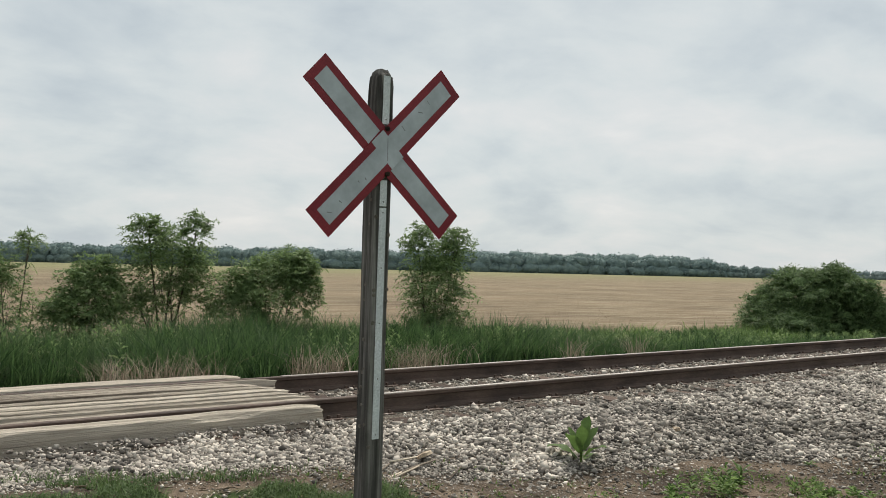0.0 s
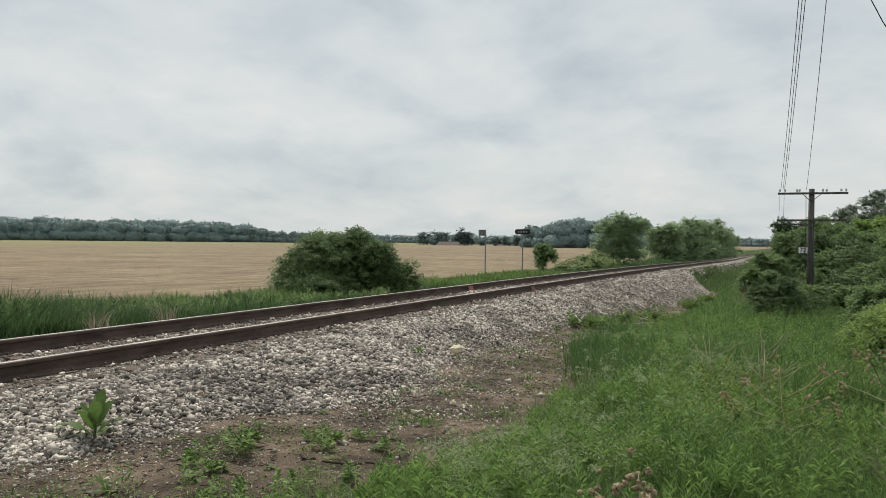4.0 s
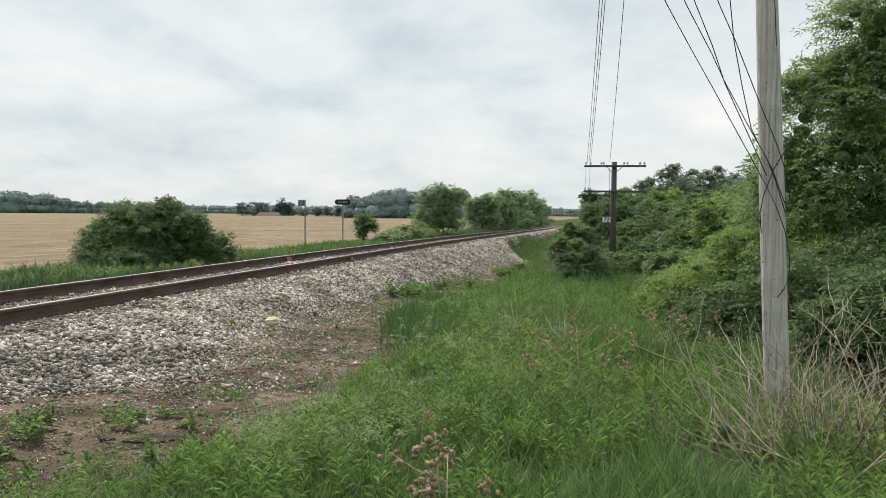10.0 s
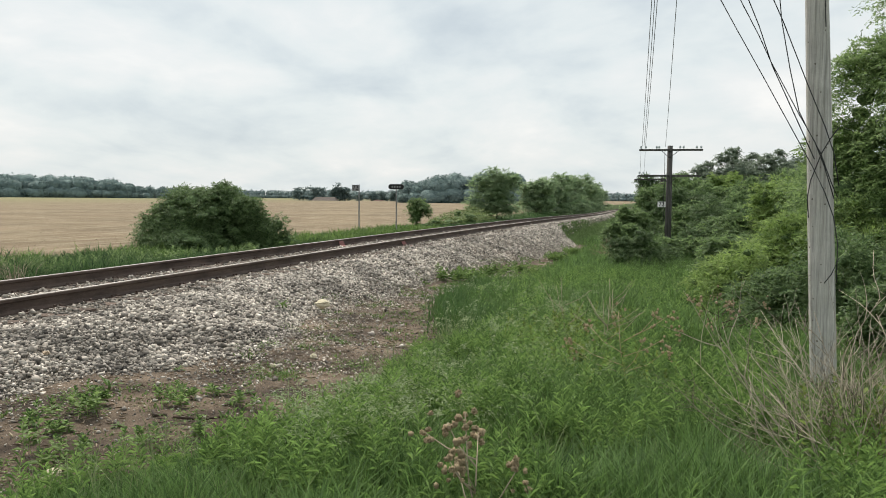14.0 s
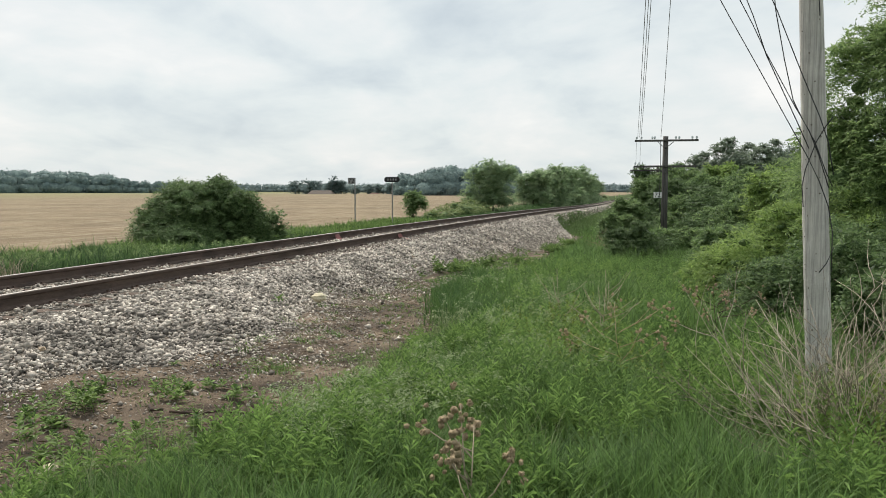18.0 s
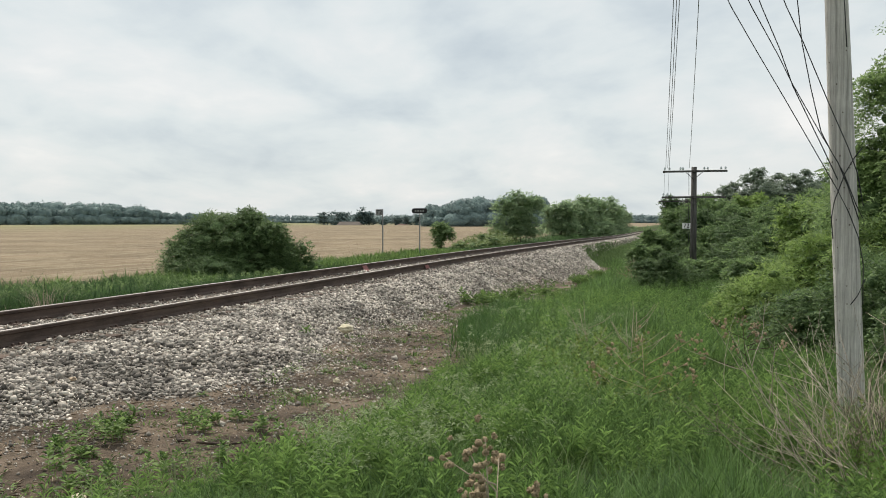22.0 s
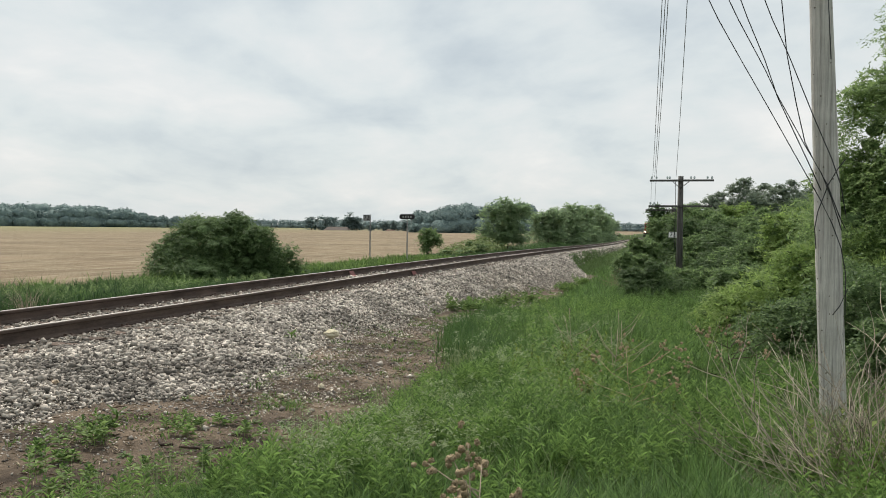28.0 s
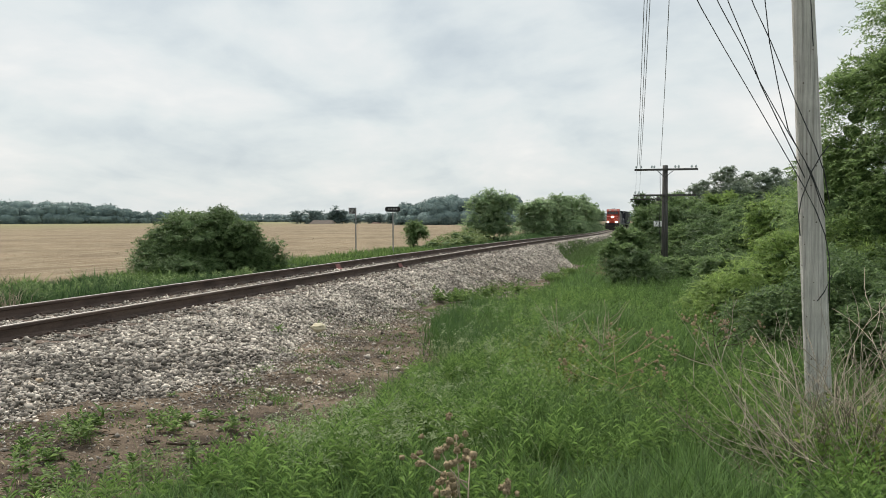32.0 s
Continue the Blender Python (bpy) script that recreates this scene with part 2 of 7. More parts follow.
MAT = {
    "stone": surface("ballast_stone", (0.042, 0.037, 0.034), (0.90, 0.825, 0.725), 0.9, 45, 0.92, 0.4, island=0.66, third=(0.425, 0.384, 0.333), dist=0.004, stain=(0.8, 0.48)),
    "stone_one": surface("ballast_stone_single", (0.042, 0.037, 0.034), (0.90, 0.825, 0.725), 0.9, 45, 0.92, 0.4, vary=0.70, third=(0.425, 0.384, 0.333), dist=0.004),
    "bed": surface("ballast_bed", (0.045, 0.039, 0.033), (0.36, 0.31, 0.25), 30, 55, 0.95, 1.0, third=(0.165, 0.143, 0.117), dist=0.04),
    "rail": surface("rusty_rail_steel", (0.055, 0.038, 0.031), (0.125, 0.088, 0.070), 6, 90, 0.75, 0.25, stretch=(0.3, 1, 1), specular=0.35),
    "head": surface("worn_rail_head", (0.26, 0.23, 0.20), (0.46, 0.42, 0.38), 5, 80, 0.45, 0.08, metallic=0.45, stretch=(0.15, 1, 1)),
    "sleeper": surface("weathered_sleeper", (0.06, 0.042, 0.033), (0.17, 0.125, 0.10), 7, 60, 0.95, 0.8, stretch=(1, 0.15, 1), vary=0.3),
    "timber": surface("bleached_crossing_timber", (0.12, 0.098, 0.076), (0.56, 0.50, 0.415), 3.2, 34, 0.92, 1.0, stretch=(0.10, 3.6, 3.6), vary=0.15, third=(0.40, 0.352, 0.288), dist=0.012),
    "post": surface("grey_creosote_post", (0.026, 0.024, 0.022), (0.30, 0.282, 0.258), 8, 60, 0.95, 1.0, stretch=(4.0, 4.0, 0.10), third=(0.11, 0.102, 0.092), dist=0.008, stain=(5.0, 0.35)),
    "pole": surface("silver_grey_pole", (0.34, 0.322, 0.295), (0.68, 0.655, 0.61), 10, 90, 0.92, 0.9, stretch=(5.0, 5.0, 0.12), third=(0.535, 0.512, 0.472), dist=0.005, stain=(4.0, 0.15)),
    "knot": surface("grey_brown_knot", (0.10, 0.085, 0.07), (0.22, 0.195, 0.165), 30, 120, 0.95, 0.5),
    "old_pole": surface("dark_old_pole", (0.045, 0.043, 0.040), (0.13, 0.124, 0.116), 8, 60, 0.95, 0.8, stretch=(1.5, 1.5, 0.12)),
    "sign_red": surface("faded_red_sheeting", (0.19, 0.016, 0.024), (0.245, 0.024, 0.033), 5, 120, 0.45, 0.03),
    "sign_grey": surface("reflective_grey_sheeting", (0.405, 0.435, 0.455), (0.465, 0.497, 0.517), 3, 7, 0.4, 0.0),
    "strip": surface("white_marker_strip", (0.58, 0.60, 0.60), (0.68, 0.70, 0.70), 4, 100, 0.45, 0.03),
    "bolt": surface("rusted_bolt", (0.02, 0.015, 0.012), (0.07, 0.045, 0.03), 30, 150, 0.8, 0.4, metallic=0.4),
    "steel_post": surface("galvanised_post", (0.20, 0.20, 0.20), (0.33, 0.33, 0.33), 9, 90, 0.6, 0.1, metallic=0.5),
    "black": surface("black_sign_face", (0.008, 0.008, 0.009), (0.02, 0.02, 0.021), 9, 90, 0.5, 0.05),
    "white": surface("white_sign_face", (0.72, 0.72, 0.70), (0.82, 0.82, 0.80), 9, 90, 0.5, 0.05),
    "glass": surface("insulator_glass", (0.35, 0.40, 0.40), (0.55, 0.60, 0.60), 12, 90, 0.15, 0.0, specular=0.6),
    "wire": surface("dull_line_wire", (0.13, 0.133, 0.138), (0.22, 0.222, 0.228), 20, 90, 0.6, 0.0),
    "loose_wire": surface("black_loose_wire", (0.022, 0.022, 0.023), (0.055, 0.055, 0.057), 20, 90, 0.6, 0.0),
    "red_mark": surface("faded_red_paint", (0.20, 0.085, 0.080), (0.34, 0.17, 0.155), 12, 60, 0.9, 0.5),
    "bark": surface("bark", (0.05, 0.04, 0.032), (0.14, 0.115, 0.09), 12, 60, 0.95, 1.0, stretch=(1, 1, 0.3)),
    "dry": surface("dead_stems", (0.20, 0.155, 0.11), (0.47, 0.40, 0.30), 3, 60, 0.95, 0.0, island=0.8),
    "rusty": surface("dry_reddish_stems", (0.17, 0.105, 0.075), (0.36, 0.25, 0.185), 3, 60, 0.95, 0.0, vary=0.7),
    "twig": surface("dead_shrub_twigs", (0.075, 0.058, 0.044), (0.60, 0.52, 0.41), 3, 60, 0.95, 0.0, vary=0.85),
    "burr": surface("brown_seed_burrs", (0.25, 0.185, 0.108), (0.53, 0.42, 0.275), 20, 60, 0.95, 0.6, island=0.5),
    "grass": foliage("verge_grass", (0.017, 0.050, 0.014), (0.235, 0.385, 0.112), island=0.58, translucent=0.36),
    "grass_deep": foliage("ditch_grass", (0.013, 0.036, 0.012), (0.120, 0.208, 0.075), island=0.75, translucent=0.48),
    "grass_pale": foliage("seeding_grass", (0.112, 0.154, 0.063), (0.342, 0.399, 0.199)),
    "herb": foliage("broad_leaved_weeds", (0.035, 0.080, 0.018), (0.242, 0.361, 0.106), island=0.75, translucent=0.42),
    "leaf_dark": foliage("dark_shrub_leaves", (0.037, 0.069, 0.031), (0.175, 0.262, 0.105), translucent=0.45),
    "leaf_tree": foliage("large_tree_leaves", (0.056, 0.106, 0.036), (0.355, 0.490, 0.185), translucent=0.55),
    "leaf_bush": foliage("dense_bush_leaves", (0.040, 0.078, 0.034), (0.225, 0.330, 0.128), translucent=0.45),
    "leaf_mid": foliage("shrub_leaves", (0.046, 0.088, 0.036), (0.290, 0.410, 0.165), translucent=0.55),
    "leaf_light": foliage("light_green_leaves", (0.091, 0.158, 0.041), (0.375, 0.510, 0.155), translucent=0.52),
    "leaf_willow": foliage("willow_leaves", (0.065, 0.108, 0.032), (0.280, 0.353, 0.125)),
    # needle colour lightened and greyed in place of haze
    "leaf_pine": foliage("hazed_pine_needles", (0.125, 0.172, 0.130), (0.310, 0.370, 0.265), translucent=0.55),
    # solid crown cores, darker than most leaves; the tone stands for shade inside
    "inner": surface("shaded_crown_core", (0.050, 0.085, 0.034), (0.180, 0.265, 0.105), 16, 60, 0.9, 0.8, dist=0.03),
    "leaf_side": foliage("field_shrub_leaves", (0.062, 0.108, 0.044), (0.300, 0.415, 0.165), translucent=0.42),
    "grass_dark": foliage("dark_corner_grass", (0.025, 0.069, 0.018), (0.149, 0.257, 0.077)),
    "lance": foliage("lance_leaved_weeds", (0.042, 0.098, 0.026), (0.350, 0.530, 0.155), island=0.58, translucent=0.42),
    "bank": foliage("bank_grass", (0.040, 0.075, 0.025), (0.194, 0.279, 0.108), translucent=0.4),
    # base colour paled to carry the haze over the row trees and willow
    "leaf_row": foliage("hazed_row_tree_leaves", (0.130, 0.205, 0.118), (0.440, 0.560, 0.310), translucent=0.62),
    # aerial haze is put into these three far colours; wood_mass also carries shade
    "leaf_far": foliage("far_wood_hazed_leaves", (0.118, 0.172, 0.172), (0.190, 0.256, 0.240), translucent=0.40),
    "wood_mass": surface("far_wood_hazed_shade", (0.100, 0.146, 0.146), (0.180, 0.245, 0.228), 0.25, 2.0, 0.95, 0.6, dist=0.5),
    "leaf_hazy": foliage("distant_wood_hazed_leaves", (0.14, 0.195, 0.20), (0.235, 0.30, 0.285), translucent=0.15),
    "leaf_yellow": foliage("young_yellow_green_leaves", (0.045, 0.078, 0.017), (0.279, 0.369, 0.081), translucent=0.4),
    "feather": foliage("feathery_grass_heads", (0.18, 0.25, 0.12), (0.45, 0.53, 0.30), translucent=0.45),
    "leaf_pale": foliage("pale_rhubarb_leaves", (0.140, 0.231, 0.084), (0.378, 0.504, 0.243), island=0.4),
    "rock": surface("pale_limestone", (0.46, 0.41, 0.28), (0.66, 0.60, 0.45), 9, 50, 0.9, 0.5),
    "stick": surface("wet_dark_stick", (0.028, 0.019, 0.014), (0.10, 0.07, 0.05), 14, 70, 0.9, 0.8),
    "chip": surface("splintered_wood", (0.34, 0.26, 0.18), (0.52, 0.43, 0.32), 9, 60, 0.9, 0.5, stretch=(0.2, 1, 1)),
    "loco_red": surface("locomotive_red_paint", (0.24, 0.032, 0.020), (0.31, 0.046, 0.028), 2, 40, 0.5, 0.03),
    "loco_black": surface("locomotive_black_paint", (0.012, 0.013, 0.02), (0.025, 0.027, 0.04), 2, 40, 0.5, 0.03),
    "loco_white": surface("locomotive_white_paint", (0.55, 0.55, 0.54), (0.65, 0.65, 0.64), 2, 40, 0.5, 0.03),
    "dark_metal": surface("grimy_running_gear", (0.015, 0.014, 0.013), (0.05, 0.045, 0.04), 4, 40, 0.8, 0.3),
    "window": surface("dark_window_glass", (0.010, 0.012, 0.014), (0.018, 0.02, 0.022), 4, 40, 0.1, 0.0, specular=0.6),
    "wall_paint": surface("pale_house_wall", (0.34, 0.33, 0.31), (0.42, 0.41, 0.39), 1, 10, 0.9, 0.1),
    "roof": surface("brown_roof_shingles", (0.09, 0.075, 0.065), (0.15, 0.125, 0.11), 2, 20, 0.9, 0.3),
    "roof_red": surface("rust_red_roof", (0.11, 0.075, 0.062), (0.16, 0.105, 0.088), 2, 20, 0.9, 0.3),
    "bird": surface("dark_feathers", (0.02, 0.018, 0.016), (0.05, 0.045, 0.04), 40, 90, 0.8, 0.0),
}


def glow(name, colour, strength):
    m = bpy.data.materials.new(name)
    m.use_nodes = True
    bs = m.node_tree.nodes["Principled BSDF"]
    bs.inputs["Base Color"].default_value = (0.8, 0.8, 0.75, 1)
    bs.inputs["Emission Color"].default_value, bs.inputs["Emission Strength"].default_value = (*colour, 1), strength
    return m


MAT["headlight"] = glow("lit_headlight", (1.0, 0.86, 0.62), 14.0)


def ground_material(name, kind):
    """Earth that changes from trodden dirt to green turf (kind turf), or a harvested field with rows of straw (kind field)."""
    m = bpy.data.materials.new(name)
    m.use_nodes = True
    nt = m.node_tree
    bs = nt.nodes["Principled BSDF"]
    bs.inputs["Roughness"].default_value, bs.inputs["Specular IOR Level"].default_value = 0.95, 0.15
    tc = nt.nodes.new("ShaderNodeTexCoord")

    def noise_node(scale, detail=6.0, stretch=None):
        n = nt.nodes.new("ShaderNodeTexNoise")
        n.inputs["Scale"].default_value, n.inputs["Detail"].default_value, n.inputs["Roughness"].default_value = scale, detail, 0.65
        if stretch:
            mp = nt.nodes.new("ShaderNodeMapping")
            mp.inputs["Scale"].default_value, mp.inputs["Rotation"].default_value = stretch, (0, 0, radians(12))
            nt.links.new(tc.outputs["Object"], mp.inputs[0])
            nt.links.new(mp.outputs[0], n.inputs["Vector"])
        else:
            nt.links.new(tc.outputs["Object"], n.inputs["Vector"])
        return n

    def ramp_node(source, stops):
        r = nt.nodes.new("ShaderNodeValToRGB")
        for i, (p, c) in enumerate(stops):
            el = r.color_ramp.elements[i] if i < 2 else r.color_ramp.elements.new(p)
            el.position, el.color = p, (*c, 1)
        nt.links.new(source, r.inputs[0])
        return r

    def mix_node(fac, a, b):
        x = nt.nodes.new("ShaderNodeMix")
        x.data_type = "RGBA"
        nt.links.new(fac, x.inputs[0]) if not isinstance(fac, float) else None
        if isinstance(fac, float):
            x.inputs[0].default_value = fac
        nt.links.new(a, x.inputs[6])
        nt.links.new(b, x.inputs[7])
        return x

    fine = noise_node(38, 5)
    if kind == "turf":
        patch = noise_node(1.1)
        dirt = ramp_node(noise_node(1.6, 9).outputs["Fac"], [(0.36, (0.050, 0.038, 0.029)), (0.64, (0.205, 0.158, 0.116)), (0.5, (0.114, 0.087, 0.064))])
        turf = ramp_node(noise_node(7).outputs["Fac"], [(0.35, (0.022, 0.042, 0.012)), (0.68, (0.085, 0.115, 0.036)), (0.5, (0.048, 0.075, 0.022))])
        at = nt.nodes.new("ShaderNodeAttribute")
        at.attribute_name = "turf"
        ad = nt.nodes.new("ShaderNodeMath")
        ad.operation = "ADD"
        nt.links.new(at.outputs["Fac"], ad.inputs[0])
        nt.links.new(patch.outputs["Fac"], ad.inputs[1])
        step = ramp_node(ad.outputs[0], [(0.78, (0, 0, 0)), (1.0, (1, 1, 1))])
        colour = mix_node(step.outputs[0], dirt.outputs[0], turf.outputs[0]).outputs[2]
    else:
        soil = ramp_node(noise_node(0.10, 8).outputs["Fac"], [(0.35, (0.135, 0.100, 0.066)), (0.65, (0.245, 0.190, 0.124)), (0.5, (0.185, 0.140, 0.09))])
        straw = ramp_node(noise_node(1.0, 7, (0.25, 2.2, 1)).outputs["Fac"], [(0.45, (0, 0, 0)), (0.68, (1, 1, 1))])
        pale = ramp_node(noise_node(9).outputs["Fac"], [(0.35, (0.230, 0.183, 0.12)), (0.65, (0.385, 0.338, 0.232))])
        colour = mix_node(straw.outputs[0], soil.outputs[0], pale.outputs[0]).outputs[2]
        # far along, the young crop greens the field
        sp = nt.nodes.new("ShaderNodeSeparateXYZ")
        nt.links.new(tc.outputs["Object"], sp.inputs[0])
        far = nt.nodes.new("ShaderNodeMapRange")
        far.inputs["From Min"].default_value, far.inputs["From Max"].default_value = 90.0, 260.0
        far.inputs["To Max"].default_value = 0.75
        nt.links.new(sp.outputs[1], far.inputs[0])
        green = ramp_node(noise_node(0.02, 4).outputs["Fac"], [(0.4, (0.185, 0.20, 0.09)), (0.6, (0.24, 0.235, 0.115))])
        colour = mix_node(far.outputs[0], colour, green.outputs[0]).outputs[2]
    gr = nt.nodes.new("ShaderNodeMapRange")
    gr.inputs["From Min"].default_value, gr.inputs["From Max"].default_value = 0.3, 0.7
    gr.inputs["To Min"].default_value, gr.inputs["To Max"].default_value = 0.7, 1.25
    nt.links.new(fine.outputs["Fac"], gr.inputs[0])
    mul = nt.nodes.new("ShaderNodeVectorMath")
    mul.operation = "SCALE"
    nt.links.new(colour, mul.inputs[0])
    nt.links.new(gr.outputs[0], mul.inputs["Scale"])
    nt.links.new(mul.outputs[0], bs.inputs["Base Color"])
    bp = nt.nodes.new("ShaderNodeBump")
    bp.inputs["Strength"].default_value, bp.inputs["Distance"].default_value = 0.8, 0.03
    nt.links.new(fine.outputs["Fac"], bp.inputs["Height"])
    nt.links.new(bp.outputs[0], bs.inputs["Normal"])
    return m


MAT["turf"] = ground_material("dirt_and_turf", "turf")
MAT["field"] = ground_material("stubble_field", "field")


# ---- mesh helpers ----


def mesh_of(name, verts, faces, material, smooth=False):
    me = bpy.data.meshes.new(name)
    me.from_pydata([tuple(v) for v in verts], [], faces)
    me.materials.append(material)
    if smooth:
        me.polygons.foreach_set("use_smooth", [True] * len(me.polygons))
    me.update()
    return me


def fast_mesh(name, verts, loops, sizes, material, smooth=False):
    """A large mesh from arrays: corner indices in one row, and how many corners each face has."""
    me = bpy.data.meshes.new(name)
    me.vertices.add(len(verts))
    me.vertices.foreach_set("co", np.asarray(verts, np.float32).ravel())
    me.loops.add(len(loops))
    me.loops.foreach_set("vertex_index", np.asarray(loops, np.int32))
    me.polygons.add(len(sizes))
    sizes = np.asarray(sizes, np.int32)
    me.polygons.foreach_set("loop_start", np.concatenate([[0], np.cumsum(sizes)[:-1]]).astype(np.int32))
    if smooth:
        me.polygons.foreach_set("use_smooth", np.ones(len(sizes), bool))
    me.materials.append(material)
    me.update(calc_edges=True)
    return me


def thing(name, label, category, group="", kind="", at=(0, 0, 0)):
    ob = new(name)
    ob.location = at
    return tagged(ob, label, category, group, kind)


def put(ob, parent):
    """ob becomes a part of parent, and stays where it is given in its parent's space."""
    ob.parent = parent
    return ob


def part(name, bm, material, parent, label="", smooth=False):
    me = bpy.data.meshes.new(name)
    bm.to_mesh(me)
    bm.free()
    me.materials.append(material)
    if smooth:
        me.polygons.foreach_set("use_smooth", [True] * len(me.polygons))
    ob = put(new(name, me), parent)
    return tagged(ob, label)


def box(bm, centre, size, turn=None, bevel=0.0):
    m = Matrix.Translation(centre) @ (turn or Matrix()) @ Matrix.Diagonal((*size, 1))
    made = bmesh.ops.create_cube(bm, size=1.0, matrix=m)
    if bevel:
        edges = list({e for v in made["verts"] for e in v.link_edges})
        bmesh.ops.bevel(bm, geom=edges, offset=bevel, segments=2, affect="EDGES")
    return bm


def a_box(centre, size, turn=None, bevel=0.0):
    return box(bmesh.new(), centre, size, turn, bevel)


def tube_arrays(points, radii, sides=6):
    pts = np.asarray(points, float)
    rad = np.broadcast_to(np.asarray(radii, float), (len(pts),))
    tang = np.gradient(pts, axis=0)
    tang /= np.linalg.norm(tang, axis=1)[:, None] + 1e-9
    ref = np.where(np.abs(tang[:, 2:3]) > 0.9, [[1.0, 0, 0]], [[0, 0, 1.0]])
    a = np.cross(tang, ref)
    a /= np.linalg.norm(a, axis=1)[:, None] + 1e-9
    b = np.cross(tang, a)
    ang = np.linspace(0, 2 * np.pi, sides, endpoint=False)
    ring = a[:, None] * np.cos(ang)[None, :, None] + b[:, None] * np.sin(ang)[None, :, None]
    verts = (pts[:, None] + ring * rad[:, None, None]).reshape(-1, 3)
    faces = []
    for i in range(len(pts) - 1):
        for j in range(sides):
            k = (j + 1) % sides
            faces.append((i * sides + j, i * sides + k, (i + 1) * sides + k, (i + 1) * sides + j))
    faces.append(tuple(range(sides - 1, -1, -1)))
    faces.append(tuple((len(pts) - 1) * sides + j for j in range(sides)))
    return verts, faces


def tubes(name, lines, material, smooth=True):
    """One mesh of many tubes; lines: (points, radii, sides)."""
    verts, faces, n = [], [], 0
    for points, radii, sides in lines:
        v, f = tube_arrays(points, radii, sides)
        verts.append(v)
        faces += [tuple(i + n for i in q) for q in f]
        n += len(v)
    return mesh_of(name, np.concatenate(verts), faces, material, smooth)


def disc(bm, centre, radius, depth, axis="Y", segments=20, r2=None):
    turn = {"X": pose(0, 0, 0, 0, 90, 0), "Y": pose(0, 0, 0, 90, 0, 0), "Z": Matrix()}[axis]
    bmesh.ops.create_cone(bm, cap_ends=True, segments=segments, radius1=radius, radius2=radius if r2 is None else r2, depth=depth,
                          matrix=Matrix.Translation(centre) @ turn)
    return bm


# ---- earth and fields ----
def grid_axis(low, high, step, far, growth=1.22):
    mid = list(np.arange(low, high + 1e-6, step))
    s, v, up = step, high, []
    while v < far:
        s *= growth
        v += s
        up.append(v)
    s, v, down = step, low, []
    while v > -far:
        s *= growth
        v -= s
        down.append(v)
    return np.array(down[::-1] + mid + up)


def swells(x, y):
    """The low unevenness of the open earth."""
    x, y = np.asarray(x, float), np.asarray(y, float)
    n = np.array([noise.noise((a * 0.9, b * 0.9, 3.0)) * 0.035 for a, b in zip(x.ravel(), y.ravel())]).reshape(x.shape)
    return n * ((y < toe_near(x)) | (y - track_y(x) > 3.2))


def soil_z(x, y):
    return ground_z(x, y) + swells(x, y)


def build_ground():
    xs = np.unique(np.concatenate([grid_axis(-4, 50, 0.3, 4200), np.arange(52, 330, 2.5)]))
    ys = np.unique(np.concatenate([grid_axis(-7, 14, 0.25, 4200), np.arange(-30, -8, 1.5)]))
    gx, gy = np.meshgrid(xs, ys)
    z = ground_z(gx, gy)
    near = (gx > -6) & (gx < 60) & (gy < 16) & (gy > -14)
    v = gy - track_y(gx)
    z = z + np.where(near, swells(gx, gy), 0.0)
    verts = np.stack([gx, gy, z], -1).reshape(-1, 3)
    r, c = len(ys), len(xs)
    i = (np.arange(r - 1)[:, None] * c + np.arange(c - 1)[None]).ravel()
    loops = np.stack([i, i + 1, i + c + 1, i + c], 1).ravel()
    me = fast_mesh("ground", verts, loops, np.full(len(i), 4), MAT["turf"], True)
    edge = verge_edge(gx)
    turf = np.clip((edge + 0.1 - gy) / 0.7, -0.2, 1) * 0.75
    turf = np.where(v > 2.2, np.clip((v - 2.2) / 0.8, 0, 1) * 0.8, turf)
    # the lane that crosses the track stays bare beyond it; a green patch lies before the crossing
    lane = (gx < 2.4) & (v > 1.5) & (v < 5.0)
    turf = np.where(lane, -0.1, turf)
    patch = np.exp(-(((gx - 1.9) / 1.2) ** 2 + ((gy - 5.9 + 0.5 * gx) / 0.35) ** 2)) * 0.55
    turf = np.where(v < -2.3, np.maximum(turf, patch), turf)
    at = me.attributes.new("turf", "FLOAT", "POINT")
    at.data.foreach_set("value", turf.astype(np.float32).ravel())
    tagged(new("ground", me), "trodden brown earth turning into rough green verge", "ground", kind="structure")


def build_field():
    xs = np.concatenate([np.linspace(-900, -20, 23), np.linspace(-15, 90, 43), np.linspace(100, 1300, 61)])
    k = np.concatenate([np.linspace(0, 1, 12)[:-1] * 30, 30 + np.geomspace(1, 620, 40)])
    gx, gk = np.meshgrid(xs, k)
    start = np.maximum(track_y(gx) + 7.0, 13.4) + 0.25 * np.sin(gx * 0.7)
    gy = start + gk
    z = -0.17 - 0.1 * np.exp(-gk / 1.0) + 0.04 * np.sin(gx * 0.09) * np.clip(gk / 20, 0, 1)
    verts = np.stack([gx, gy, z], -1).reshape(-1, 3)
    r, c = gx.shape
    i = (np.arange(r - 1)[:, None] * c + np.arange(c - 1)[None]).ravel()
    loops = np.stack([i, i + 1, i + c + 1, i + c], 1).ravel()
    tagged(new("field", fast_mesh("field", verts, loops, np.full(len(i), 4), MAT["field"], True)),
           "flat tan field of harvested stubble and straw", "field", kind="structure")


